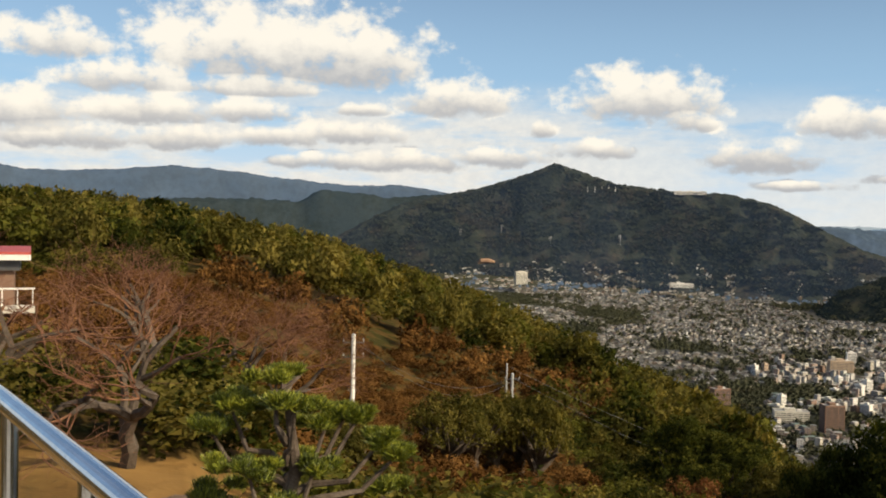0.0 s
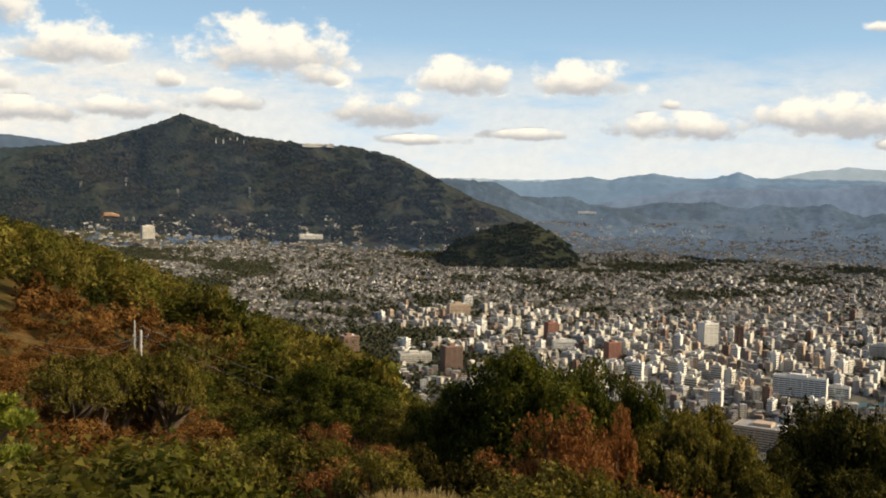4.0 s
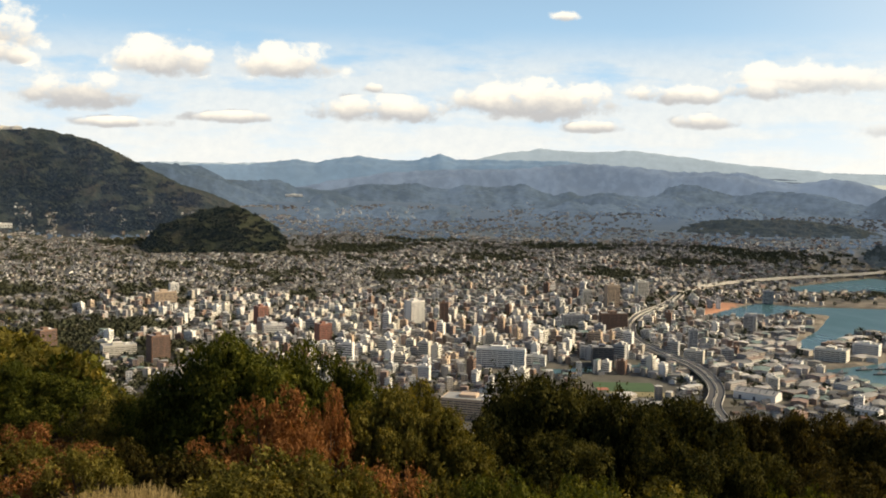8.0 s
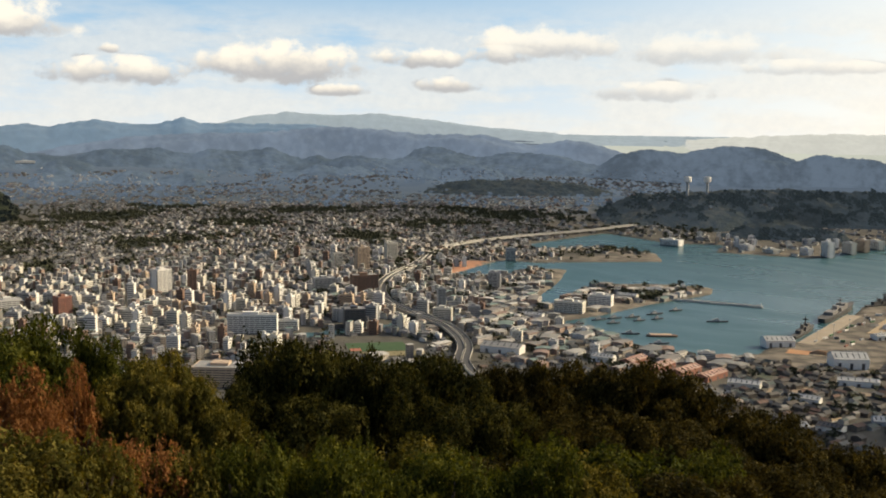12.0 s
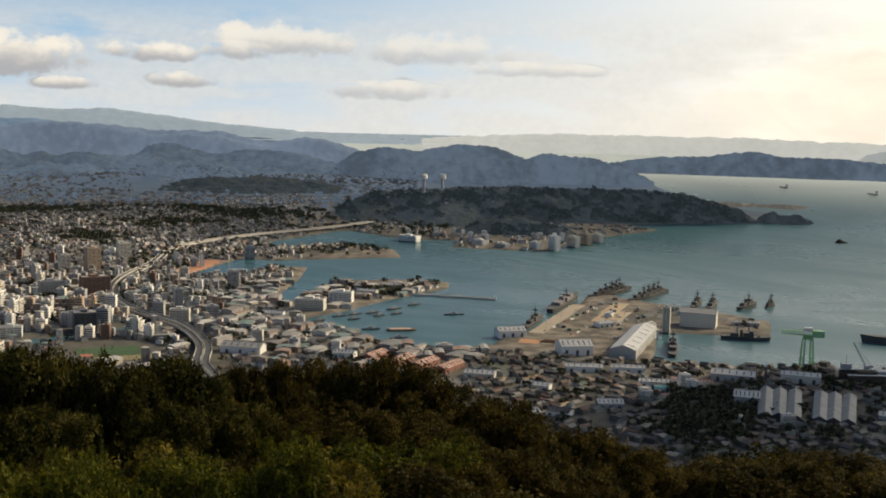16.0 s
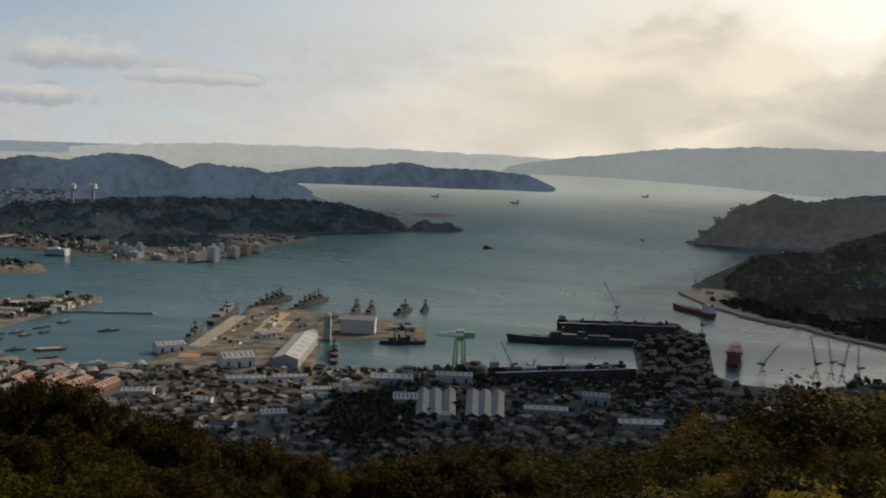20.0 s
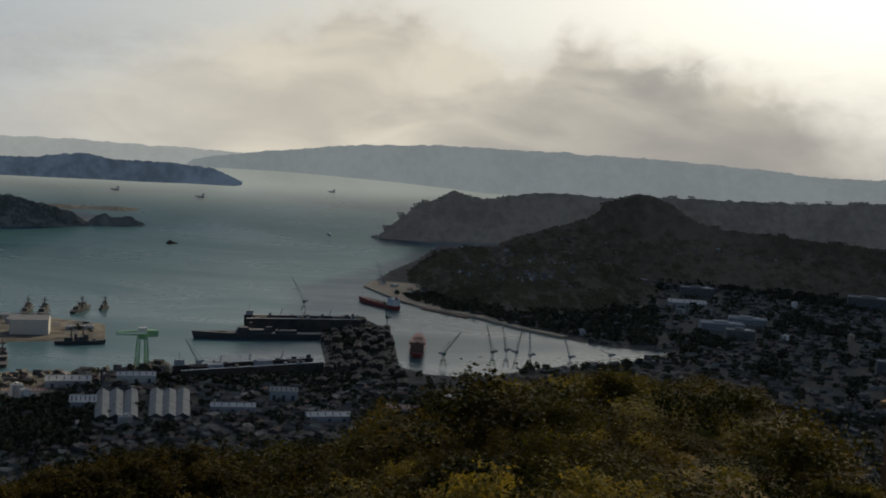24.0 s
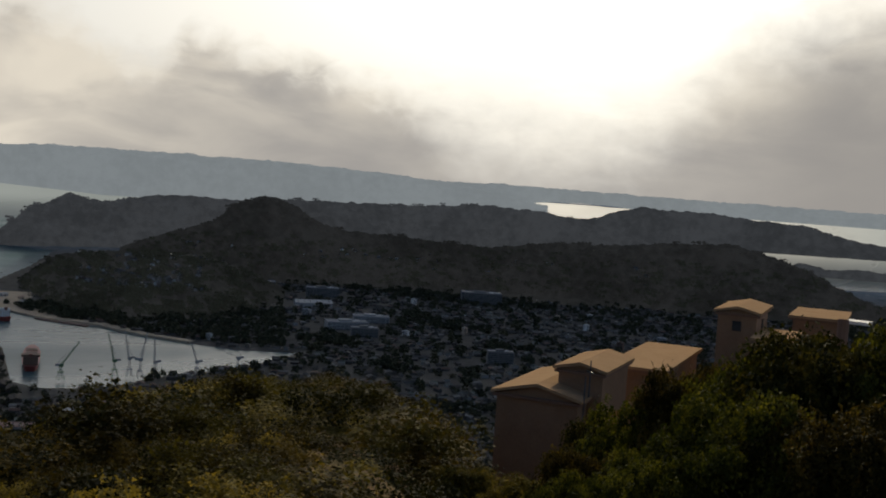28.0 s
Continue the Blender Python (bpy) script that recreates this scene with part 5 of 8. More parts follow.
def gable(l, d, h, r, over=0.5):
    """Walls with gables as one piece, and two roof slabs with thickness."""
    x, y = l / 2, d / 2
    wall = (np.array([(-x, -y, -2), (x, -y, -2), (x, y, -2), (-x, y, -2), (-x, -y, h), (x, -y, h), (x, y, h), (-x, y, h), (-x, 0, h + r), (x, 0, h + r)], float),
            np.array([(0, 1, 5, 4), (2, 3, 7, 6), (1, 2, 6, 5), (3, 0, 4, 7), (5, 6, 9, 9), (7, 4, 8, 8)]))
    wall[1][4] = (5, 6, 9, 5)
    wall[1][5] = (7, 4, 8, 7)
    slabs = []
    for s in (-1, 1):
        a = [(-x - over, s * (y + over), h - over * r / y), (x + over, s * (y + over), h - over * r / y), (x + over, 0, h + r), (-x - over, 0, h + r)]
        top = np.array(a, float) + (0, 0, 0.35)
        v = np.concatenate([np.array(a, float), top])
        f = np.array([(0, 1, 2, 3), (7, 6, 5, 4), (0, 4, 5, 1), (1, 5, 6, 2), (2, 6, 7, 3), (3, 7, 4, 0)])
        slabs.append((v, f))
    return wall, slabs


def spot(az, d, z=4.0, turn=0.0, grow=(1, 1, 1)):
    """A pose at a heading and distance, square to the line of sight but for turn."""
    x, y = polar(az, d)
    return spot_xy(x, y, z, turn - az, grow)


def spot_xy(x, y, z=4.0, turn=0.0, grow=(1, 1, 1)):
    p = bend((x, y, z))
    s = math.hypot(p[0], p[1]) / max(math.hypot(x, y), 1)
    return Matrix.Translation(p) @ Matrix.Rotation(radians(turn), 4, "Z") @ Matrix.Diagonal((s * grow[0], s * grow[1], s * grow[2], 1))


def tri_safe(data):
    """Quads with a doubled corner become triangles."""
    v, f = data
    me = bpy.data.meshes.new("piece")
    me.from_pydata([tuple(p) for p in v], [], [list(dict.fromkeys(int(i) for i in q)) for q in f])
    return me


def building(label, w, d, h, wall, storey=3.4, window=0.5, pent=True, bays=0, name="office_building", mast=0.0, piers=True):
    """A flat-roofed building: a glazed core, a wall band at each storey, piers, parapet and plant room."""
    b = tagged(new(name), label, "building")
    n = max(2, int(round(h / storey)))
    st = h / n
    part("glazing", box(-w / 2, w / 2, -d / 2, d / 2, -3, h - 0.4), P_GLASS, b)
    base = mesh_of("wall_band", *ring(w, d, 0.45, 0, st * (1 - window)), [wall])
    for i in range(n):
        o = part("wall_band", base, wall, b)
        o.location.z = i * st + st * window * 0.35
    part("parapet", ring(w, d, 0.5, h - st * 0.45, h + 0.9), wall, b)
    part("roof", box(-w / 2, w / 2, -d / 2, d / 2, h - 0.4, h + 0.1), P_ROOF, b)
    post = mesh_of("pier", *box(-0.45, 0.45, -0.45, 0.45, -3, h), [wall])
    k = bays or max(2, int(w / 9))
    for i in range(k + 1 if piers else 0):
        for s in (-1, 1):
            o = part("pier", post, wall, b)
            o.location = (-w / 2 + w * i / k, s * (d / 2 + 0.08), 0)
    for s in (-1, 1):
        o = part("end_wall", box(-0.3, 0.3, -d * 0.32, d * 0.32, -3, h), wall, b)
        o.location.x = s * (w / 2 + 0.25)
    if pent:
        part("plant_room", box(-w * 0.2, w * 0.12, -d * 0.22, d * 0.25, h + 0.1, h + 4.2), wall, b)
        part("water_tank", box(w * 0.2, w * 0.32, -d * 0.1, d * 0.12, h + 0.1, h + 2.4), P_WHITE, b)
    if mast:
        part("mast", tube([(0, 0, h), (0, 0, h + mast)], [0.5, 0.15], 5), P_GREY, b)
    return b


def shed(label, l, d, h, r, wall, roof, doors=3, name="warehouse", ribs=6):
    b = tagged(new(name), label, "warehouse")
    walls, slabs = gable(l, d, h, r)
    me = tri_safe(walls)
    me.materials.append(wall)
    part("wall", me, wall, b)
    for s in slabs:
        part("roof_slope", s, roof, b)
    part("ridge_cap", box(-l / 2, l / 2, -0.5, 0.5, h + r + 0.2, h + r + 0.8), roof, b)
    for i in range(doors):
        o = part("door", box(-2.2, 2.2, -0.15, 0.05, 0, h * 0.62), P_DARK, b)
        o.location = (-l / 2 + l * (i + 0.5) / doors, -d / 2, 0)
    for i in range(ribs):
        o = part("skylight", box(-0.7, 0.7, -d * 0.16, d * 0.16, -0.1, 0.35), P_GLASS, b)
        o.location = (-l / 2 + l * (i + 0.5) / ribs, -d * 0.25, h + r * 0.5 + 0.25)
        o.rotation_euler.x = math.atan2(r, d / 2)
    return b


# landmark buildings: kind, heading, distance, width, height, paint, turn
LANDMARKS = [
    ("apartment", 14.43, 2065, 32, 44, P_BROWN, 30), ("apartment", 19.89, 1939, 33, 48, P_BROWN, 24), ("block", 17.94, 2019, 58, 20, P_CREAM, 10),
    ("tower", 25.11, 2350, 24, 40, P_RED, 30), ("block", 25.81, 2213, 45, 22, P_WHITE, 10), ("tower", 28.34, 2089, 26, 42, P_RED, 28),
    ("tower", 33.14, 2369, 34, 51, P_WHITE, 35), ("office", 34.7, 2328, 16, 54, P_BROWN, 10), ("slab", 37.78, 1878, 84, 35, P_WHITE, -8),
    ("slab", 39.62, 1900, 34, 20, P_WHITE, -8), ("block", 43.6, 2347, 56, 38, P_BROWN, 14), ("tower", 43.5, 2705, 30, 58, P_TAN, 20),
    ("tower", 45.01, 2874, 28, 50, P_CREAM, 20), ("office", 43.1, 1935, 36, 34, P_DARK, 5), ("hotel", 36.23, 1505, 76, 30, P_TAN, -14),
    ("block", 42.2, 2742, 22, 38, P_CREAM, 15), ("block", 20.21, 2625, 50, 40, P_TAN, 15), ("tower", 20.68, 2776, 20, 42, P_WHITE, 15),
    ("block", 47.79, 2003, 34, 24, P_CREAM, -10), ("tower", 47.7, 2104, 15, 46, P_GREY, 10), ("tower", 50.43, 2395, 20, 40, P_GREY, 0),
    ("block", 41.5, 2358, 46, 30, P_GREY, 12), ("block", 51.33, 2949, 26, 32, P_GREY, 5), ("block", 49.44, 2033, 22, 24, P_GREY, 5),
    ("block", 54.51, 2128, 56, 22, P_CREAM, -14), ("block", 56.13, 2223, 46, 22, P_WHITE, -14), 
    ("tower", 73.25, 2003, 12, 46, P_CREAM, -6), ("tower", 67.3, 3300, 30, 42, P_WHITE, -52), ("block", 68.3, 3420, 40, 32, P_CREAM, -52), ("block", 68.9, 3500, 40, 34, P_TAN, -52), ("block", 66.3, 3320, 36, 20, P_WHITE, -52), ("block", 64.6, 3330, 50, 12, P_CREAM, -52), ("block", 63.4, 3380, 46, 16, P_WHITE, -52),
    ("block", 69.5, 3600, 50, 24, P_CREAM, -52), ("block", 59.66, 3460, 64, 16, P_WHITE, -30),
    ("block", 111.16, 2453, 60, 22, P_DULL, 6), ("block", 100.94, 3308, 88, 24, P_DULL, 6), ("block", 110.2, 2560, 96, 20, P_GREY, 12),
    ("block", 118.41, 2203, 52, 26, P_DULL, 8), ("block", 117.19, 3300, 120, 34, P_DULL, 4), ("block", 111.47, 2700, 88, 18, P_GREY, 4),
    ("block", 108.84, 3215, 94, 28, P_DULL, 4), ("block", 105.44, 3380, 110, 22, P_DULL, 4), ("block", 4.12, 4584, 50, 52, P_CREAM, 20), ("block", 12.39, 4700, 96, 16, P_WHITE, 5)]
KIND = {"apartment": (3.0, 0.55, 0.75, "tall brown apartment tower with rows of balconies", "apartment_building"), "tower": (3.4, 0.45, 0.8, "high-rise block above the town centre", "high_rise"),
        "block": (3.6, 0.45, 0.5, "mid-rise building with bands of windows", "city_building"), "office": (3.6, 0.6, 0.9, "dark glazed office block", "office_building"),
        "slab": (3.5, 0.5, 0.26, "long white slab building with banded windows", "slab_building"), "hotel": (3.4, 0.4, 0.6, "broad pink-tan building with a stepped roof", "hotel_building")}
KEEP = []
for kind, az, d, w, h, wall, turn in LANDMARKS:
    st, win, ratio, label, name = KIND[kind]
    o = building(label + (" in red brick" if wall is P_RED else " in pale render" if wall in (P_WHITE, P_CREAM) and kind != "slab" else ""), w, max(w * ratio, 13), h, wall, st, win, name=name, mast=18 if kind == "office" and w < 20 else 0)
    o.matrix_basis = spot(az, d, 3.0 if d < 4000 else 60.0, turn)
    KEEP.append((*polar(az, d), w * 0.75 + 14))

# two white tanks on legs, on the far ridge
for az, d in ((60.35, 4500), (61.33, 4540)):
    t = tagged(new("water_tower"), "white drum tank on a tower, bright in the sun", "tower", "pair of tanks")
    part("drum", tube([(0, 0, 52), (0, 0, 54), (0, 0, 72), (0, 0, 74)], [10, 15, 15, 11], 16), P_WHITE, t)
    part("shaft", tube([(0, 0, -40), (0, 0, 53)], [7, 6], 10), P_GREY, t)
    t.matrix_basis = spot(az, d, 97)

for az, d, w, dep, h, wall, roof, turn, label in [
        (51.02, 1722, 66, 30, 12, P_WHITE, P_ROOF, -20, "long white warehouse by the viaduct"), (56.35, 1681, 34, 20, 9, P_WHITE, P_METAL, -20, "small white-gabled warehouse by the harbour"),
        (57.94, 1671, 52, 22, 9, P_RED, P_RUSTROOF, 62, "red brick warehouse with a weathered roof"), (59.3, 1640, 56, 22, 9, P_RED, P_RUSTROOF, 62, "red brick warehouse with a weathered roof"),
        (60.6, 1620, 60, 22, 9, P_RED, P_RUSTROOF, 62, "red brick warehouse with a weathered roof"), (61.9, 1600, 60, 22, 9, P_RED, P_RUSTROOF, 62, "red brick warehouse with a weathered roof"),
        (65.12, 1891, 50, 30, 11, P_WHITE, P_METAL, 20, "white-roofed boat shed on the quay"), (68.52, 1760, 52, 44, 16, P_WHITE, P_METAL, 15, "large pale warehouse with a flat-pitched roof"),
        (71.65, 1849, 225, 42, 15, P_GREY, P_METAL, 81, "long grey hangar with a pale pitched roof"), (72.1, 1992, 62, 18, 12, P_WHITE, P_METAL, 62, "white store behind the hangar"), (65.9, 1345, 42, 20, 9, P_GREY, P_METAL, 18, "flat grey-roofed depot beside a sandy lot"), (67.9, 1362, 30, 20, 8, P_WHITE, P_DULLROOF, -20, "white gabled house below the lot"), (69.06, 1629, 56, 18, 9, P_WHITE, P_METAL, 5, "white workshop with a long roof"),
        (76.75, 1636, 62, 30, 11, P_GREY, P_METAL, -4, "white-roofed shed in the dockyard"), (78.42, 1485, 150, 17, 9, P_DARK, P_RIBBED, 90, "ribbed metal dockyard hall"), (79.1, 1486, 150, 17, 9, P_DARK, P_RIBBED, 90, "ribbed metal dockyard hall"), (79.84, 1487, 150, 17, 9, P_DARK, P_RIBBED, 90, "ribbed metal dockyard hall"), (81.08, 1488, 150, 17, 9, P_DARK, P_RIBBED, 90, "ribbed metal dockyard hall"), (81.74, 1489, 150, 17, 9, P_DARK, P_RIBBED, 90, "ribbed metal dockyard hall"), (82.44, 1490, 150, 17, 9, P_DARK, P_RIBBED, 90, "ribbed metal dockyard hall"), 
        (74.88, 2086, 66, 40, 27, P_CREAM, P_ROOF, -6, "plain pale windowless store on the jetty"),
        (77.48, 1501, 34, 34, 12, P_GREY, P_METAL, 0, "squat metal-roofed workshop in the yard"), (71.37, 1640, 50, 16, 9, P_WHITE, P_METAL, 5, "white workshop with a long roof"),
        (80.05, 1662, 56, 22, 12, P_CREAM, P_METAL, 0, "cream shed on the dockside"), (72.74, 1560, 42, 16, 8, P_WHITE, P_METAL, 5, "low white workshop in the yard"),
        (74.2, 1590, 30, 14, 7, P_WHITE, P_RUSTROOF, 0, "row workshop with a red roof"), (75.2, 1585, 30, 14, 7, P_WHITE, P_RUSTROOF, 0, "row workshop with a red roof"),
        (73.6, 1480, 24, 18, 7, P_GREY, P_RUSTROOF, 20, "red-roofed building in the yard"), (70.5, 1420, 34, 22, 8, P_GREY, P_METAL, 10, "grey depot with a pitched roof"),
        (66.6, 1500, 40, 18, 8, P_WHITE, P_METAL, -15, "grey depot with a pitched roof"), (63.6, 1560, 44, 20, 8, P_CREAM, P_METAL, -10, "pale depot near the shore"),
        (87.6, 1560, 40, 24, 14, P_GREY, P_ROOF, 0, "pale block beside the dry dock"), (85, 1480, 60, 20, 9, P_GREY, P_METAL, 0, "long workshop in the dockyard"), (90, 1440, 60, 22, 9, P_GREY, P_METAL, 10, "long workshop in the dockyard"),
        (94, 1500, 50, 22, 9, P_GREY, P_RUSTROOF, -10, "dark workshop in the dockyard"), (97, 1590, 50, 20, 9, P_GREY, P_METAL, 10, "dark workshop in the dockyard"), (52.6, 2050, 40, 18, 8, P_WHITE, P_METAL, -20, "quayside shed with a white roof"),
        (57.5, 2330, 44, 18, 8, P_CREAM, P_METAL, -20, "quayside shed with a white roof"), (59.0, 2420, 50, 18, 8, P_GREY, P_METAL, -20, "low shed on the mole"), (108.39, 2950, 100, 40, 14, P_GREY, P_METAL, 8, "long factory hall across the bay")]:
    o = shed(label, w, dep, h, dep * (0.26 if roof is P_RIBBED else 0.17), wall, roof, ribs=0 if roof is P_RIBBED or h > 20 else 6, doors=0 if h > 20 else 3)
    o.matrix_basis = spot(az, d, 3.0, turn)
    t, (x, y) = radians(turn - az), polar(az, d)
    for k in ((-0.4, -0.2, 0, 0.2, 0.4) if w > 2 * dep else (0,)):
        KEEP.append((x + w * k * math.cos(t), y + w * k * math.sin(t), (dep if w > 2 * dep else max(w, dep)) * 0.7 + 5))

silo = tagged(new("silo"), "grey concrete grain silo on the quay", "silo")
for i, (x, y) in enumerate(((-8, 0), (0, 0), (8, 0), (-8, 8), (0, 8), (8, 8))):
    part("cylinder", tube([(x, y, -2), (x, y, 32), (x, y, 32.5)], [4.2, 4.2, 1.0], 12), P_GREY, silo)
part("headhouse", box(-12, 12, -3, 10, 32, 39), P_GREY, silo)
silo.matrix_basis = spot(50.57, 2429, 3, 10)
KEEP.append((*polar(50.57, 2429), 36))

# the elevated road: deck, side walls, piers
ROADLINE = np.array([(1150, 985), (1205, 1060), (1308, 1129), (1418, 1269), (1464, 1393), (1518, 1535), (1632, 1670), (1803, 1809), (2023, 1912), (2272, 2107), (2505, 2168), (2825, 2174), (3008, 2142), (3206, 2133), (3400, 2150)], float)


def smooth_line(P, n):
    t = np.linspace(0, len(P) - 1, n)
    out = np.stack([np.interp(t, np.arange(len(P)), P[:, i]) for i in range(2)], 1)
    for _ in range(14):
        out[1:-1] = (out[:-2] + 2 * out[1:-1] + out[2:]) / 4
    return out


LINE = smooth_line(ROADLINE, 110)
road = tagged(new("viaduct"), "curving elevated motorway on concrete piers", "viaduct")
T = np.gradient(LINE, axis=0)
T /= np.linalg.norm(T, axis=1)[:, None]
SIDE = np.stack([T[:, 1], -T[:, 0]], 1)
LEVEL = 13.0 + 0 * LINE[:, 0]


def ribbon(a, b, z0, z1):
    """A slab along the road from offset a to b, between two heights."""
    q = [(a, z0), (b, z0), (b, z1), (a, z1)]
    v = np.concatenate([np.concatenate([LINE + SIDE * o, (LEVEL + z)[:, None]], 1) for o, z in q])
    n = len(LINE)
    i = np.arange(n - 1)
    f = np.concatenate([np.stack([k * n + i, k * n + i + 1, (k + 1) % 4 * n + i + 1, (k + 1) % 4 * n + i], 1) for k in range(4)])
    return bend(v), f


for a, b in ((-12.5, -1.0), (1.0, 12.5)):
    part("deck", ribbon(a, b, -2.2, -0.2), P_BEAM, road)
    part("carriageway", ribbon(a + 0.8, b - 0.8, -0.19, 0.02), P_ROAD, road, "grey asphalt lanes")
    for o in (a, b - 0.5):
        part("side_wall", ribbon(o, o + 0.5, -0.2, 1.6), P_BEAM, road)
for i in range(2, 108, 3):
    p = LINE[i]
    c = tube([(p[0], p[1], -6), (p[0], p[1], 8)], [2.2, 2.2], 8)
    h = box(p[0] - 7, p[0] + 7, p[1] - 2, p[1] + 2, 8, 11)
    part("pier", (bend(c[0]), c[1]), P_BEAM, road)
    part("crosshead", (bend(h[0]), h[1]), P_BEAM, road)

# sports field and its track by the river
pitch = tagged(new("sports_field"), "green sports field with a red corner", "field")
part("turf", box(-48, 48, -34, 34, -2, 0.4), surface("turf", [(0.028, 0.065, 0.022), (0.05, 0.095, 0.035)], 0.05, 0.9), pitch)
part("clay_corner", box(-46, -28, -30, -10, 0.4, 0.6), surface("red_clay", [(0.30, 0.10, 0.06), (0.36, 0.14, 0.09)], 0.1, 0.9), pitch)
part("earth_bank", box(-30, 70, -72, -38, -2, 0.5), surface("dry_turf", [(0.16, 0.14, 0.07), (0.22, 0.18, 0.09)], 0.05, 0.9), pitch)
pitch.matrix_basis = spot(44.3, 1745, 5.2, 8)
KEEP.append((*polar(44.3, 1745), 95))
KEEP += [(x, y, 26) for x, y in LINE[::2]]


def clear(x, y, r=0.0):
    return all((x - a) ** 2 + (y - b) ** 2 > (q + r) ** 2 for a, b, q in KEEP)


# the centre: mid-rise blocks, many alike
PROTO = []
for i, (w, d, h, wall) in enumerate([(16, 12, 22, P_WHITE), (18, 13, 28, P_CREAM), (13, 11, 17, P_WHITE), (20, 13, 24, P_GREY), (13, 12, 33, P_WHITE), (12, 10, 26, P_TAN), (26, 14, 19, P_CREAM), (12, 11, 20, P_WHITE), (16, 12, 15, P_CREAM),
                                     (18, 12, 31, P_WHITE), (11, 10, 14, P_GREY), (15, 12, 24, P_CREAM), (26, 14, 14, P_GREY), (13, 11, 27, P_BROWN), (12, 10, 22, P_TAN)]):
    tone = {P_WHITE: "white", P_CREAM: "cream", P_GREY: "grey concrete", P_TAN: "tan tiled", P_BROWN: "brown tiled", P_RED: "red tiled"}[wall]
    b = building(f"{tone} city block with a plant room on its roof", w, d, h, wall, 3.6, 0.42, bays=1, name="city_building", piers=False)
    tagged(b, group="blocks of the town centre")
    PROTO.append((b, w))


def fill_centre(n, az0, az1, d0, d1, seed, low=1.0):
    r = np.random.default_rng(seed)
    made, tries = 0, 0
    while made < n and tries < n * 30:
        tries += 1
        az, d = r.uniform(az0, az1), math.sqrt(r.uniform(d0 ** 2, d1 ** 2))
        x, y = polar(az, d)
        if shore(np.array([x]), np.array([y]))[0] < 20 or shore(np.array([x]), np.array([y]), RIVER)[0] < 16 or not clear(x, y, 4) or on_hill(az, d) or float(woody(x, y)) > 0.22:
            continue
        b, w = PROTO[int(r.integers(len(PROTO)))]
        turn = 34 + 14 * float(fbm(x, y, 700, 2, 41)) + (90 if r.random() < 0.5 else 0)
        copy_thing(b, spot_xy(x, y, float(land_height(np.array([x]), np.array([y]))[0]), turn, (1, 1, low * r.uniform(0.75, 1.2))))
        KEEP.append((x, y, w * 0.62 + 2))
        made += 1


fill_centre(165, 26, 47, 1720, 2480, 1)
fill_centre(45, 16, 30, 1950, 2700, 2, 0.8)
fill_centre(30, 36, 50, 2480, 3000, 3, 1.0)
fill_centre(18, 46, 62, 1650, 2450, 4, 0.65)
fill_centre(12, 102, 128, 2250, 3300, 5, 0.6)
fill_centre(8, 62, 90, 1350, 1700, 6, 0.5)
fill_centre(26, 59, 69.6, 3275, 3680, 8, 0.8)
for b, _ in PROTO:
    for o in (*b.children_recursive, b):
        bpy.data.objects.remove(o)

# ---------------------------------------------------------------- houses of the town
def houses(name, label, spots, category="houses", mats=None):
    """Small gabled houses as one mesh; spots: x, y, z, length, depth, wall height, roof rise, turn."""
    P = np.array(spots, float)
    n = len(P)
    l, w, h, r = P[:, 3] / 2, P[:, 4] / 2, P[:, 5], P[:, 6]
    o = 0.4
    z0, one = np.zeros(n) - 3, np.ones(n)
    pts = [(-l, -w, z0), (l, -w, z0), (l, w, z0), (-l, w, z0), (-l, -w, h), (l, -w, h), (l, w, h), (-l, w, h), (-l, 0 * w, h + r), (l, 0 * w, h + r),
           (-l - o, -w - o, h - .2), (l + o, -w - o, h - .2), (l + o, 0 * w, h + r + .15), (-l - o, 0 * w, h + r + .15), (-l - o, w + o, h - .2), (l + o, w + o, h - .2)]
    c, s = np.cos(P[:, 7]), np.sin(P[:, 7])
    V = np.stack([np.stack([a * c - b * s + P[:, 0], a * s + b * c + P[:, 1], z * one + P[:, 2]], -1) for a, b, z in pts], 1)
    F = np.array([(0, 1, 5, 4), (2, 3, 7, 6), (1, 2, 6, 5), (3, 0, 4, 7), (4, 8, 7, 7), (6, 9, 5, 5), (10, 11, 12, 13), (13, 12, 15, 14)])
    T3 = []
    for q in F:
        T3.append((q[0], q[1], q[2]))
        if q[3] != q[2]:
            T3.append((q[0], q[2], q[3]))
    T3 = np.array(T3)
    k = len(T3)
    idx = np.array([0] * (k - 4) + [1] * 4)
    tri = (T3[None] + (np.arange(n) * 16)[:, None, None]).reshape(-1, 3)
    t = np.repeat(RNG.random(n), 16)
    me = mesh_of(name, bend(V).reshape(-1, 3), tri, mats or [M_WALLS, M_ROOFS], index=np.tile(idx, n), tint=t)
    return tagged(new(name, me), label, category, kind="stuff")


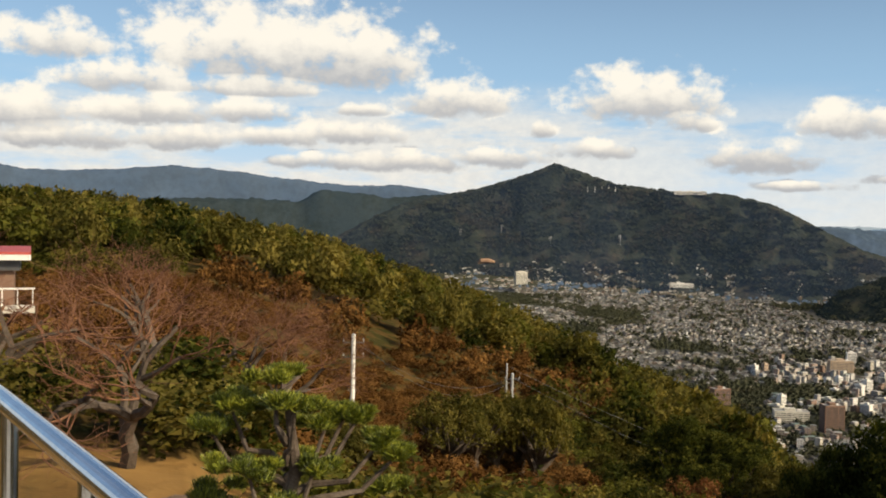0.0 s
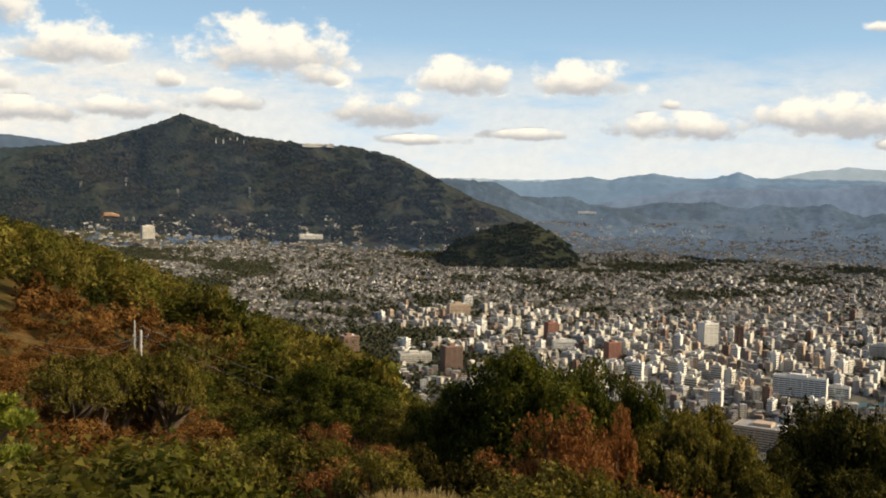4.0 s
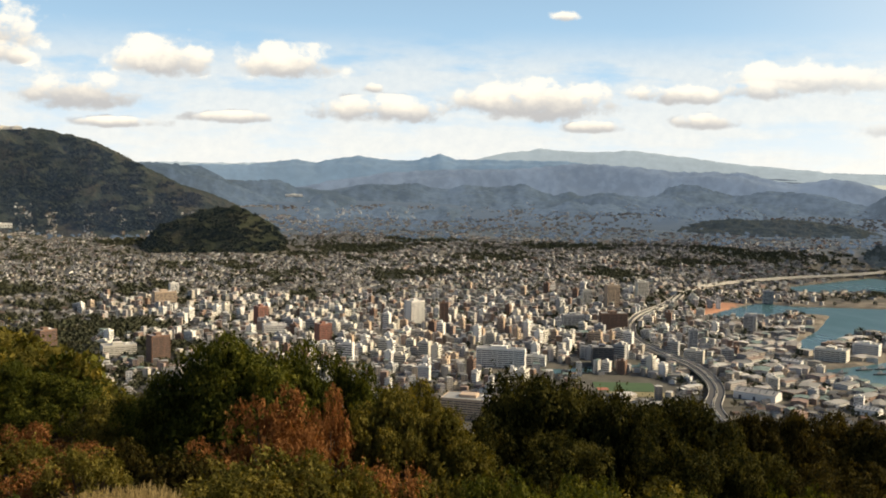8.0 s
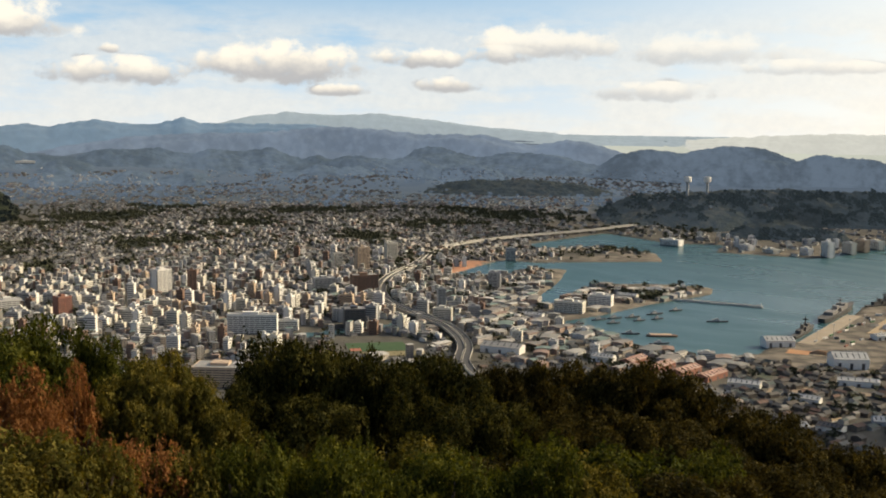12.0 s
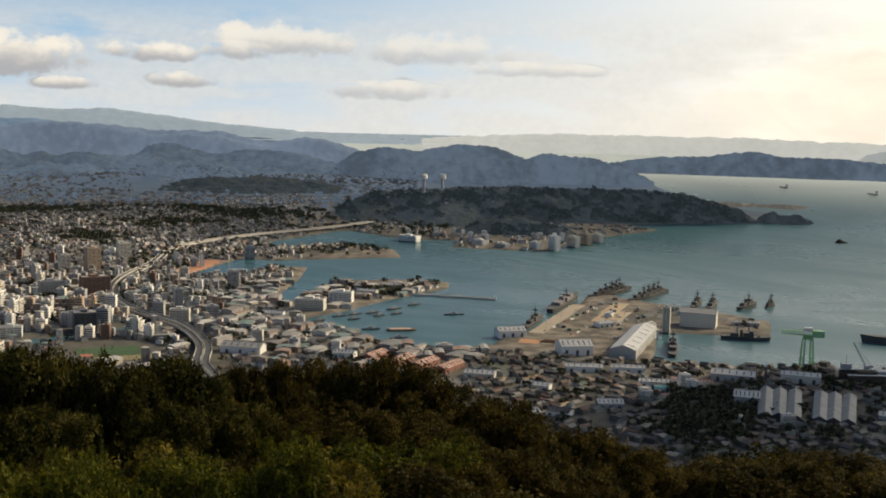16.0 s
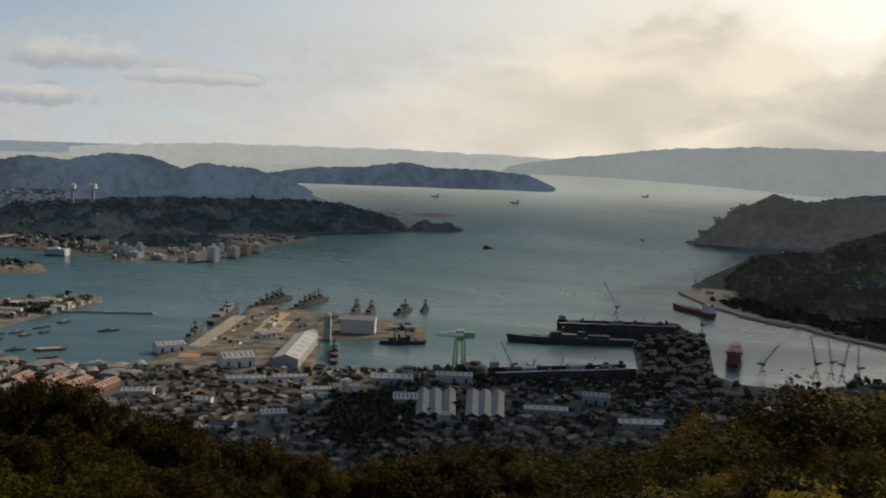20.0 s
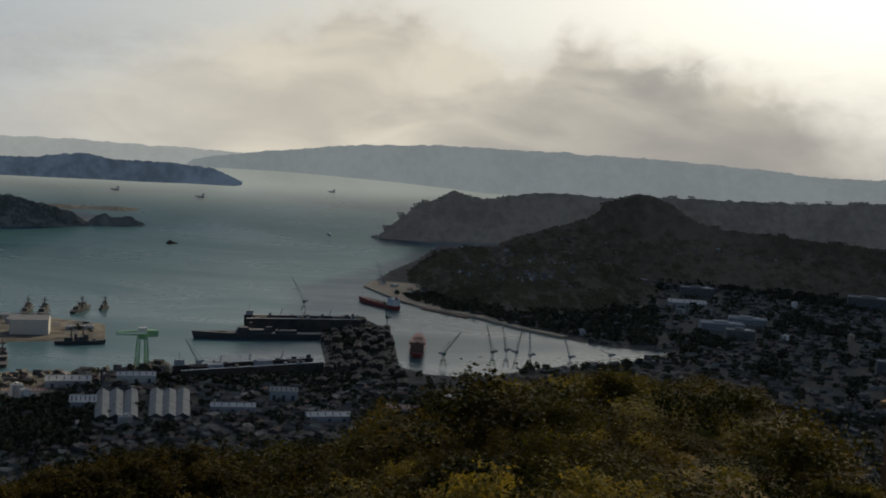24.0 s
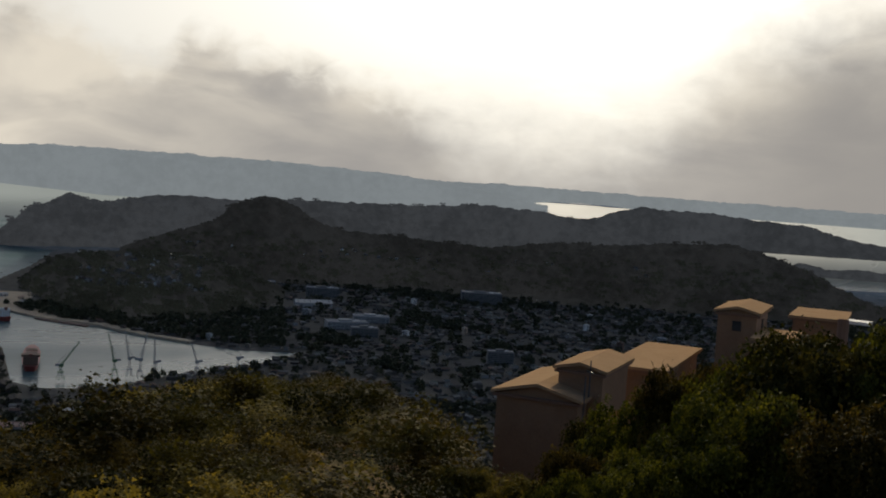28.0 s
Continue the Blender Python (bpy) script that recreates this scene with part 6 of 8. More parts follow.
def town_spots(n, az0, az1, d0, d1, seed, thin=0.12, size=(8, 13), gap=14):
    r = np.random.default_rng(seed)
    m = n * 6
    az, d = r.uniform(az0, az1, m), np.sqrt(r.uniform(d0 ** 2, d1 ** 2, m))
    x, y = polar(az, d)
    ok = (shore(x, y) > gap) & (shore(x, y, RIVER) > 12) & (shore(x, y, CLAY) > 5) & (woody(x, y) < thin + 0.12)
    z = land_height(x, y)
    ok &= ~((az > 63) & (az < 77) & (d > 1745) & (d < 2700))   # open quays of the naval jetty
    ok &= ~((az > 87) & (az < 97) & (d > 1690) & (d < 2500))   # the yard pier
    for a, b, q in KEEP:
        ok &= (x - a) ** 2 + (y - b) ** 2 > (q + 3) ** 2
    out = []
    street = 0.9 * fbm(x, y, 700, 2, 41)
    for i in np.nonzero(ok)[0]:
        if on_hill(az[i], d[i]):
            continue
        turn = street[i] + (1.571 if r.random() < 0.5 else 0)
        out.append((x[i], y[i], z[i], r.uniform(*size), r.uniform(size[0] * 0.8, size[1] * 0.75), r.uniform(3.2, 6.4), r.uniform(1.2, 2.6), turn))
        if len(out) >= n:
            break
    return out


houses("houses", "dense pale houses with grey tiled roofs", town_spots(17500, 1, 53, 2400, 4750, 1, 0.02, (7.5, 12.5)))
houses("houses", "hillside suburb of small houses", town_spots(5200, 0, 60, 4500, 7200, 2, 0.05, (9, 17)), mats=[M_DOWNTOWN, M_ROOFS])
houses("houses", "crowded low buildings behind the harbour", town_spots(2600, 10, 63, 1120, 2450, 3, 0.1, (9, 17)))
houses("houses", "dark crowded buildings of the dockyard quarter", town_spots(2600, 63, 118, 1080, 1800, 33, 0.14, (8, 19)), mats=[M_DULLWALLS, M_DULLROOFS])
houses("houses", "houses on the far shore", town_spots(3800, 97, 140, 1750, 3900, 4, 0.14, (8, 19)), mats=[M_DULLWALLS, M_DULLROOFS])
houses("houses", "houses along the far quay", town_spots(500, 52, 72, 3150, 4300, 5, 0.3, (9, 20)))

houses("low_rise_blocks", "crowded white flat-roofed blocks of the town centre", [(a, b, c, d * 1.1, e * 1.1, 7 + 17 * RNG.random() ** 1.7, 0.3, 0.62 + g * 0.3) for a, b, c, d, e, f, _, g in town_spots(2300, 17, 50, 1650, 2800, 6, 0.1, (7.5, 14))], "buildings", [M_DOWNTOWN, M_FLATTOPS])
houses("low_rise_blocks", "pale blocks and houses towards the harbour", [(a, b, c, d * 1.1, e, 5 + 9 * RNG.random() ** 1.6, 0.4, g) for a, b, c, d, e, f, _, g in town_spots(1100, 32, 54, 2450, 3900, 26, 0.2, (8, 15))], "buildings", [M_DOWNTOWN, M_FLATTOPS])
houses("low_rise_blocks", "pale sheds and offices along the quays", [(a, b, c, d * 1.3, e * 1.2, 4 + 8 * RNG.random() ** 1.5, 1.2, 0.2 + g * 0.3) for a, b, c, d, e, f, _, g in town_spots(300, 42, 64, 1600, 2500, 16, 0.9, (9, 32), 9)], "buildings", [M_DOWNTOWN, M_FLATTOPS])


def hill_houses(n, seed, hillno, az0, az1, e0, e1, mats=None):
    """Houses that climb a hill's lower slope."""
    r = np.random.default_rng(seed)
    out = []
    for _ in range(n):
        az = r.uniform(az0, az1)
        if fbm(np.array([az * 40.0]), np.array([seed * 9.0]), 22, 3, 5)[0] < -0.05:
            continue
        d, z = on_slope(hillno, az, r.uniform(e0, e1))
        x, y = polar(az, d)
        out.append((x, y, z - 1, r.uniform(8, 16), r.uniform(7, 11), r.uniform(3.5, 6.5), r.uniform(1.5, 3), r.uniform(0, 3)))
    houses("houses", "scattered houses climbing the wooded slope", out, mats=mats)


hill_houses(1900, 1, 16, -3, 22, -4.3, -3.0)
hill_houses(160, 2, 16, 0, 20, -3.2, -2.6)
hill_houses(170, 3, 27, 96.6, 102.6, -6.5, -5.5)
hill_houses(50, 9, 27, 96, 103, -5.4, -4.7)
hill_houses(90, 4, 26, 100, 128, -5.0, -3.9)
hill_houses(60, 5, 21, 56, 66, -4.2, -3.4)
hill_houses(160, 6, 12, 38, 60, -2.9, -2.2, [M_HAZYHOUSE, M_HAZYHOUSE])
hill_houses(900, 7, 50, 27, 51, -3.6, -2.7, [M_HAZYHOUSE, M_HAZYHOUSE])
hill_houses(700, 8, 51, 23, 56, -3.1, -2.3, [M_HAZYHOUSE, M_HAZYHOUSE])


def town_trees(name, label, n, az0, az1, d0, d1, seed, size=(4, 8), stray=0.16):
    """Dark trees among the houses and on the wooded knolls of the town, as one mesh."""
    r = np.random.default_rng(seed)
    az, d = r.uniform(az0, az1, n * 8), np.sqrt(r.uniform(d0 ** 2, d1 ** 2, n * 8))
    x, y = polar(az, d)
    q = woody(x, y)
    ok = (shore(x, y) > 25) & ((q > 0.08) | (r.random(len(x)) < stray)) & (shore(x, y, RIVER) > 10) & ~((az > 63) & (az < 77) & (d > 1700) & (d < 2700))
    for a, b, k in KEEP:
        ok &= (x - a) ** 2 + (y - b) ** 2 > (k * 0.85) ** 2
    idx = np.nonzero(ok)[0][:n]
    x, y = x[idx], y[idx]
    z = land_height(x, y)
    forms = [leaves(72 if d1 < 1900 else 36, [(0, 0, 0.9, 0.8, 0.9), (0.5, 0.2, 0.7, 0.5, 0.8), (-0.4, 0.4, 0.8, 0.5, 0.8), (0, -0.5, 0.7, 0.5, 0.8)], 0.26 if d1 < 1900 else 0.38, seed=s) for s in (1, 2, 3)]
    V, F, o = [], [], 0
    for i in range(len(x)):
        v, f = forms[i % 3]
        w = r.uniform(*size)
        V.append(v * (w, w, w * r.uniform(0.8, 1.2)) + (x[i], y[i], z[i]))
        F.append(f + o)
        o += len(v)
    V = np.concatenate(V)
    me = mesh_of(name, bend(V), np.concatenate(F), [M_FAR_WOOD if d0 > 4500 else M_TOWNTREE])
    tagged(new(name, me), label, "trees", kind="stuff")


town_trees("town_trees", "dark trees between the houses", 6200, 0, 62, 2250, 4600, 1, (4.5, 9.0))
town_trees("town_trees", "hazy trees between the far suburbs", 1300, 0, 62, 4600, 6400, 21, (6, 11))
town_trees("town_trees", "dark trees in the near valley", 900, 8, 24, 1450, 2500, 15, (5, 9), 0.3)
town_trees("town_trees", "dark trees around the harbour streets", 1700, 10, 128, 1120, 2500, 2)
town_trees("town_trees", "dark trees crowding the dockyard slope", 1500, 72, 128, 1040, 1740, 12, (4, 8), 0.22)
town_trees("town_trees", "dark trees on the far shore", 2600, 96, 140, 1800, 3900, 3, (6, 11))


town_trees("town_trees", "dark grove beside the dockyard halls", 260, 73.4, 77.8, 1290, 1530, 22, (5, 9), 1.0)


def hill_trees(label, n, hillno, az0, az1, e0, e1, seed, mat, size=(7, 13)):
    """Tree crowns that cover a hill's near face, as one mesh."""
    r = np.random.default_rng(seed)
    forms = [leaves(26, [(0, 0, 0.5, 0.8, 0.8), (0.5, 0.2, 0.4, 0.5, 0.8), (-0.4, 0.4, 0.4, 0.5, 0.8)], 0.45, seed=q) for q in (6, 7, 8)]
    V, F, o = [], [], 0
    for i in range(n):
        az = r.uniform(az0, az1)
        top = float(np.interp(az, SLOPES[hillno][0], np.degrees(np.arctan2(SLOPES[hillno][2][-1] - EYE, SLOPES[hillno][1][-1]))))
        e = r.uniform(e0, e1)
        if e > top - (0.3 if hillno == 16 else 0.1) or fbm(np.array([az * 40.0]), np.array([e * 90.0]), 30, 3, seed)[0] < -0.12:
            continue
        d, z = on_slope(hillno, az, e)
        x, y = polar(az, d)
        w = r.uniform(*size)
        v, f = forms[i % 3]
        V.append(v * (w, w, w * 0.8) + (x, y, z - 1))
        F.append(f + o)
        o += len(v)
    tagged(new("hillside_trees", mesh_of("hillside_trees", bend(np.concatenate(V)), np.concatenate(F), [mat])), label, "trees", kind="stuff")


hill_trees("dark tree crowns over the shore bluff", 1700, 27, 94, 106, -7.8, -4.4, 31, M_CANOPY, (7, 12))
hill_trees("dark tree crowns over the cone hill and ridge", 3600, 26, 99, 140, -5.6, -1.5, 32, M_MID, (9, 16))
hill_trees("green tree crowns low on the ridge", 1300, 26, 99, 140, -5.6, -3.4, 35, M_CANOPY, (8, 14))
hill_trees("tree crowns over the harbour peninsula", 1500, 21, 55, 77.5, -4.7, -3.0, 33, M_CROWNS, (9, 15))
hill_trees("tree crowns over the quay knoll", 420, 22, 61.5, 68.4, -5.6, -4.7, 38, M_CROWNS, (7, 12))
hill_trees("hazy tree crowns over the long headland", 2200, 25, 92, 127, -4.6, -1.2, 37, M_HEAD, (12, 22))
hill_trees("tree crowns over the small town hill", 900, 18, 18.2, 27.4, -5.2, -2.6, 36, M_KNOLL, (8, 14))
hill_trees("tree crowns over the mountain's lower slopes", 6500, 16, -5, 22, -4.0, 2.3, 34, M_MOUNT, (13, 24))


town_trees("town_trees", "dark trees along the foot of the bluff", 700, 93, 107, 2050, 2800, 23, (5, 10), 0.9)


def yards(n, az0, az1, d0, d1, seed):
    """Paved yards, car parks and bare plots between the buildings: thin slabs as one mesh."""
    r = np.random.default_rng(seed)
    az, d = r.uniform(az0, az1, n), np.sqrt(r.uniform(d0 ** 2, d1 ** 2, n))
    x, y = polar(az, d)
    ok = (shore(x, y) > 45) & (shore(x, y, RIVER) > 35) & (az < 86)
    for a, b, q in KEEP:
        ok &= (x - a) ** 2 + (y - b) ** 2 > (q + 12) ** 2
    V, F, T, o = [], [], [], 0
    for i in np.nonzero(ok)[0]:
        v, f = box(-r.uniform(8, 32), r.uniform(8, 32), -r.uniform(6, 18), r.uniform(6, 18), -1.0, 0.25 + 0.3 * r.random())
        t = 0.6 + 0.9 * float(fbm(x[i], y[i], 700, 2, 41))
        c, s = math.cos(t), math.sin(t)
        z = float(land_height(x[i:i + 1], y[i:i + 1])[0])
        V.append(np.stack([v[:, 0] * c - v[:, 1] * s + x[i], v[:, 0] * s + v[:, 1] * c + y[i], v[:, 2] + z], 1))
        F.append(f + o)
        T.append(np.full(8, r.random()))
        o += 8
    mat = picked("yard_surfaces", [(0.07, 0.07, 0.07), (0.30, 0.22, 0.14), (0.13, 0.125, 0.115), (0.22, 0.20, 0.17), (0.06, 0.075, 0.04), (0.36, 0.29, 0.21), (0.09, 0.088, 0.084)], scale=0.05)
    me = mesh_of("yards", bend(np.concatenate(V)), np.concatenate(F), [mat], tint=np.concatenate(T))
    tagged(new("yards", me), "paved and bare earth yards between buildings", "yards", kind="stuff")


yards(900, 14, 118, 1100, 2600, 9)
# ---------------------------------------------------------------- ships, cranes, piers
def lattice(a, b, w, n=7, r=0.24):
    """An open girder of four chords and crossed bars from a to b."""
    a, b = np.array(a, float), np.array(b, float)
    t = (b - a) / np.linalg.norm(b - a)
    u = np.cross(t, (0, 0, 1.0)) if abs(t[2]) < 0.9 else np.cross(t, (1.0, 0, 0))
    u /= np.linalg.norm(u)
    q = np.cross(t, u)
    c = [(u + q) * w / 2, (u - q) * w / 2, (-u - q) * w / 2, (-u + q) * w / 2]
    out = [tube([a + k, b + k * 0.5], [r, r * 0.7], 4) for k in c]
    for i in range(n):
        p, s = a + (b - a) * i / n, a + (b - a) * (i + 1) / n
        for j in range(4):
            g = 1 - 0.5 * i / n
            out.append(tube([p + c[j] * g, s + c[(j + 1) % 4] * (g - 0.5 / n)], [r * 0.6, r * 0.6], 3))
    return joined(out)


def hull(l, b, h, flare=1.25):
    """A ship's hull from stem to stern, open shape closed on top."""
    st = [(-0.5, 0.55), (-0.42, 0.85), (-0.2, 1.0), (0.15, 1.0), (0.34, 0.75), (0.44, 0.4), (0.5, 0.04)]
    v, f = [], []
    for i, (x, w) in enumerate(st):
        sheer = h * (1 + 0.28 * max(x, 0) * 2)
        v += [(x * l * 0.96, -w * b / 2 / flare, -1.5), (x * l, -w * b / 2, sheer), (x * l, w * b / 2, sheer), (x * l * 0.96, w * b / 2 / flare, -1.5)]
    for i in range(len(st) - 1):
        a, c = 4 * i, 4 * i + 4
        f += [(a, c, c + 1, a + 1), (a + 1, c + 1, c + 2, a + 2), (a + 2, c + 2, c + 3, a + 3)]
    f += [(0, 1, 2, 3), (len(v) - 1, len(v) - 2, len(v) - 3, len(v) - 4)]
    return np.array(v, float), np.array(f)


def ship(label, a, b, beam, free, paint_hull, paint_top, kind="warship", z=0.0):
    """A vessel lying from stern a to bow b on the water."""
    (ax, ay), (bx, by) = a, b
    l = math.hypot(bx - ax, by - ay)
    s = tagged(new(kind), label, "ship")
    part("hull", hull(l, beam, free), paint_hull, s)
    part("boot_stripe", box(-l * 0.44, l * 0.3, -beam * 0.425, beam * 0.425, -0.4, 0.25), P_DARK, s)
    if kind == "warship":
        part("superstructure", box(-l * 0.05, l * 0.16, -beam * 0.36, beam * 0.36, free, free + 7), paint_top, s)
        part("bridge", box(l * 0.07, l * 0.15, -beam * 0.33, beam * 0.33, free + 7, free + 11), paint_top, s)
        part("after_house", box(-l * 0.3, -l * 0.14, -beam * 0.34, beam * 0.34, free, free + 6), paint_top, s)
        part("funnel", box(-l * 0.11, -l * 0.06, -beam * 0.18, beam * 0.18, free, free + 12), paint_top, s)
        part("mast", tube([(l * 0.06, 0, free + 10), (l * 0.055, 0, free + 26)], [1.6, 0.6], 5), paint_top, s)
        part("yard", box(l * 0.045, l * 0.065, -5, 5, free + 18, free + 20), paint_top, s)
        part("after_mast", tube([(-l * 0.17, 0, free + 6), (-l * 0.17, 0, free + 19)], [1.4, 0.5], 5), paint_top, s)
        part("gun_turret", box(l * 0.24, l * 0.29, -2.2, 2.2, free, free + 3.6), paint_top, s)
        part("gun_barrel", tube([(l * 0.29, 0, free + 2.6), (l * 0.345, 0, free + 3.6)], [0.3, 0.2], 5), paint_top, s)
    elif kind == "cargo_ship":
        part("deckhouse", box(-l * 0.45, -l * 0.3, -beam * 0.4, beam * 0.4, free, free + 14), paint_top, s)
        part("wheelhouse", box(-l * 0.43, -l * 0.34, -beam * 0.5, beam * 0.5, free + 14, free + 17), paint_top, s)
        part("funnel", box(-l * 0.46, -l * 0.42, -2, 2, free + 14, free + 20), P_RED, s)
        for k in range(4):
            x = l * (-0.2 + 0.15 * k)
            part("hatch_cover", box(x - l * 0.05, x + l * 0.05, -beam * 0.33, beam * 0.33, free, free + 1.8), P_BROWN, s)
        part("foremast", tube([(l * 0.4, 0, free), (l * 0.4, 0, free + 16)], [0.6, 0.25], 5), P_GREY, s)
    elif kind == "boat":
        part("cabin", box(-l * 0.25, l * 0.08, -beam * 0.3, beam * 0.3, free, free + 3), paint_top, s)
        part("wheelhouse", box(-l * 0.1, l * 0.04, -beam * 0.24, beam * 0.24, free + 3, free + 5), paint_top, s)
        part("mast", tube([(0, 0, free + 3), (0, 0, free + 9)], [0.2, 0.1], 4), P_GREY, s)
    elif kind == "barge":
        part("cargo", box(-l * 0.38, l * 0.3, -beam * 0.36, beam * 0.36, free, free + 1.6), P_TAN, s)
        part("winch_house", box(-l * 0.46, -l * 0.4, -beam * 0.2, beam * 0.2, free, free + 3), P_GREY, s)
    s.matrix_basis = spot_xy((ax + bx) / 2, (ay + by) / 2, z, math.degrees(math.atan2(by - ay, bx - ax)))
    return s


BERTHS = [(polar(az, 2385 + k), polar(az + 1.5, 2460 + k), 13, 6) for az, k in ((69.2, 0), (69.5, 30), (69.75, 62), (69.9, 96))] + [(polar(az, 2358 + k), polar(az + 1.3, 2440 + k), 13, 6) for az, k in ((71.3, 0), (71.55, 32), (71.8, 66), (72.0, 100))]
BERTHS += [((1800, 806), (1935, 829), 14, 6), (polar(74.5, 2300), polar(74.95, 2415), 15, 6), (polar(75.3, 2290), polar(75.7, 2400), 16, 7), (polar(76.8, 2330), polar(77.7, 2420), 15, 6), (polar(78.15, 2385), polar(78.6, 2430), 9, 4),
           (polar(76.0, 1990), polar(78.5, 1992), 16, 6), (polar(73.65, 1785), polar(73.6, 1925), 17, 6)]
for a, b, w, fr in BERTHS:
    tagged(ship("grey warship with a lattice of masts at the jetty", a, b, w, fr, P_NAVY, P_NAVY), group="warships at the jetty")
ship("broad grey supply ship with a flat deck at the jetty", (1990, 838), (2235, 876), 26, 9, P_NAVY, P_DULL)
ship("long grey naval tanker with a high bridge", (2090, 20), (2048, 262), 28, 11, P_NAVY, P_NAVY)
ship("red-hulled cargo ship at the far quay", (2520, -150), (2660, -60), 24, 10, P_HULLRED, P_WHITE, "cargo_ship")
ship("red-hulled cargo ship seen end on by the yard", (1930, -152), (2150, -172), 30, 9, P_HULLRED, P_BROWN, "cargo_ship")
for a, b, w in (((1847, 1000), (1875, 970), 9), ((1625, 1046), (1648, 1022), 9), ((1699, 1160), (1730, 1148), 6), ((1735, 1148), (1765, 1136), 6), ((1768, 1130), (1800, 1118), 6), ((1830, 1120), (1866, 1106), 8), ((1900, 1112), (1930, 1100), 7),
                ((1690, 1120), (1716, 1108), 6), ((1750, 1100), (1776, 1090), 6), ((1640, 1160), (1660, 1150), 5), ((1790, 1085), (1815, 1075), 6), ((1580, 960), (1610, 940), 7)):
    tagged(ship("small harbour launch at its mooring", a, b, w, 2.2, P_DARK, P_GREY, "boat"), group="boats in the basin")
ship("flat brown barge at anchor in the basin", (1642, 1005), (1676, 962), 18, 2.4, P_BROWN, P_TAN, "barge")
ship("flat grey barge at anchor in the basin", (1820, 1470), (1850, 1490), 10, 2.4, P_GREY, P_TAN, "barge")
for a, b in (((9430, 40), (9500, 110)), ((7350, 890), (7400, 960)), ((7730, 1520), (7790, 1590))):
    ship("ferry far out in the bay", a, b, 20, 8, P_GREY, P_WHITE, "cargo_ship")
ship("white motor boat under way", (4700, 30), (4740, 45), 8, 3, P_WHITE, P_WHITE, "boat")



def floating_dock(label, x, y, half, turn, tall=17.0, wide=22.0):
    """A long pontoon with two side walls, gangways and a control house."""
    d = tagged(new("floating_dock"), label, "dock", "floating docks")
    part("pontoon", box(-half, half, -wide, wide, -2, 3), P_RUSTSTEEL, d)
    for s in (-1, 1):
        part("side_wall", box(-half + 5, half - 5, s * (wide - 2) - 2.5, s * (wide - 2) + 2.5, 3, tall), P_RUSTSTEEL, d)
        part("walkway", box(-half + 4, half - 4, s * (wide - 2) - 3.0, s * (wide - 2) + 3.0, tall, tall + 0.5), P_GREY, d)
        for i in range(9):
            q = (half - 15) * (i / 4 - 1)
            part("frame", box(q - 0.7, q + 0.7, s * (wide - 2) - 3.2, s * (wide - 2) + 3.2, 3, tall - 0.1), P_RUSTSTEEL, d)
    part("control_house", box(-half + 8, -half + 22, wide - 6, wide + 2, tall + 0.5, tall + 9), P_GREY, d)
    part("mast", tube([(-half + 15, wide - 2, tall + 9), (-half + 15, wide - 2, tall + 22)], [0.6, 0.3], 5), P_GREY, d)
    for k in (-0.35, 0.05, 0.5):
        part("deck_crane", lattice((half * k, wide - 2, tall), (half * k + 4, wide - 2, tall + 14), 1.6, 4), P_GREY, d)
    g = np.random.default_rng(int(half))
    for i in range(14):
        q, s, h = g.uniform(-half + 24, half - 8), (-1, 1)[i % 2] * (wide - 2), g.uniform(1.2, 5.0)
        part("deck_gear", box(q - g.uniform(1, 4), q + g.uniform(1, 4), s - 1.8, s + 1.8, tall + 0.5, tall + 0.5 + h), (P_GREY, P_RUSTSTEEL, P_TAN, P_DARK)[i % 4], d)
    for i in range(7):
        q = -half * 0.7 + i * half * 0.22
        part("keel_load", box(q - half * 0.1, q + half * 0.1, -9, 9, 3, 3 + g.uniform(5, tall + 3)), (P_RUSTSTEEL, P_GREY, P_BROWN)[i % 3], d)
    d.matrix_basis = spot_xy(x, y, 0, turn)
    return d


floating_dock("long green-black floating dock with side walls", 1738, 128, 125, math.degrees(math.atan2(22 - 241, 1792 - 1677)))
floating_dock("second dark floating dock moored off the pier", 2190, 62, 118, -79, 26.0, 24.0)

mole = tagged(new("breakwater"), "dark concrete breakwater with a light at its end", "pier")
part("wall", box(-99, 99, -4, 4, -4, 3.4), P_GREY, mole)
part("parapet", box(-99, 99, 2.6, 4, 3.4, 4.6), P_BEAM, mole)
part("beacon", tube([(95, 0, 3.4), (95, 0, 10)], [1.2, 0.7], 8), P_WHITE, mole)
mole.matrix_basis = spot_xy(2051, 1094, 0, math.degrees(math.atan2(998 - 1189, 2076 - 2026)))


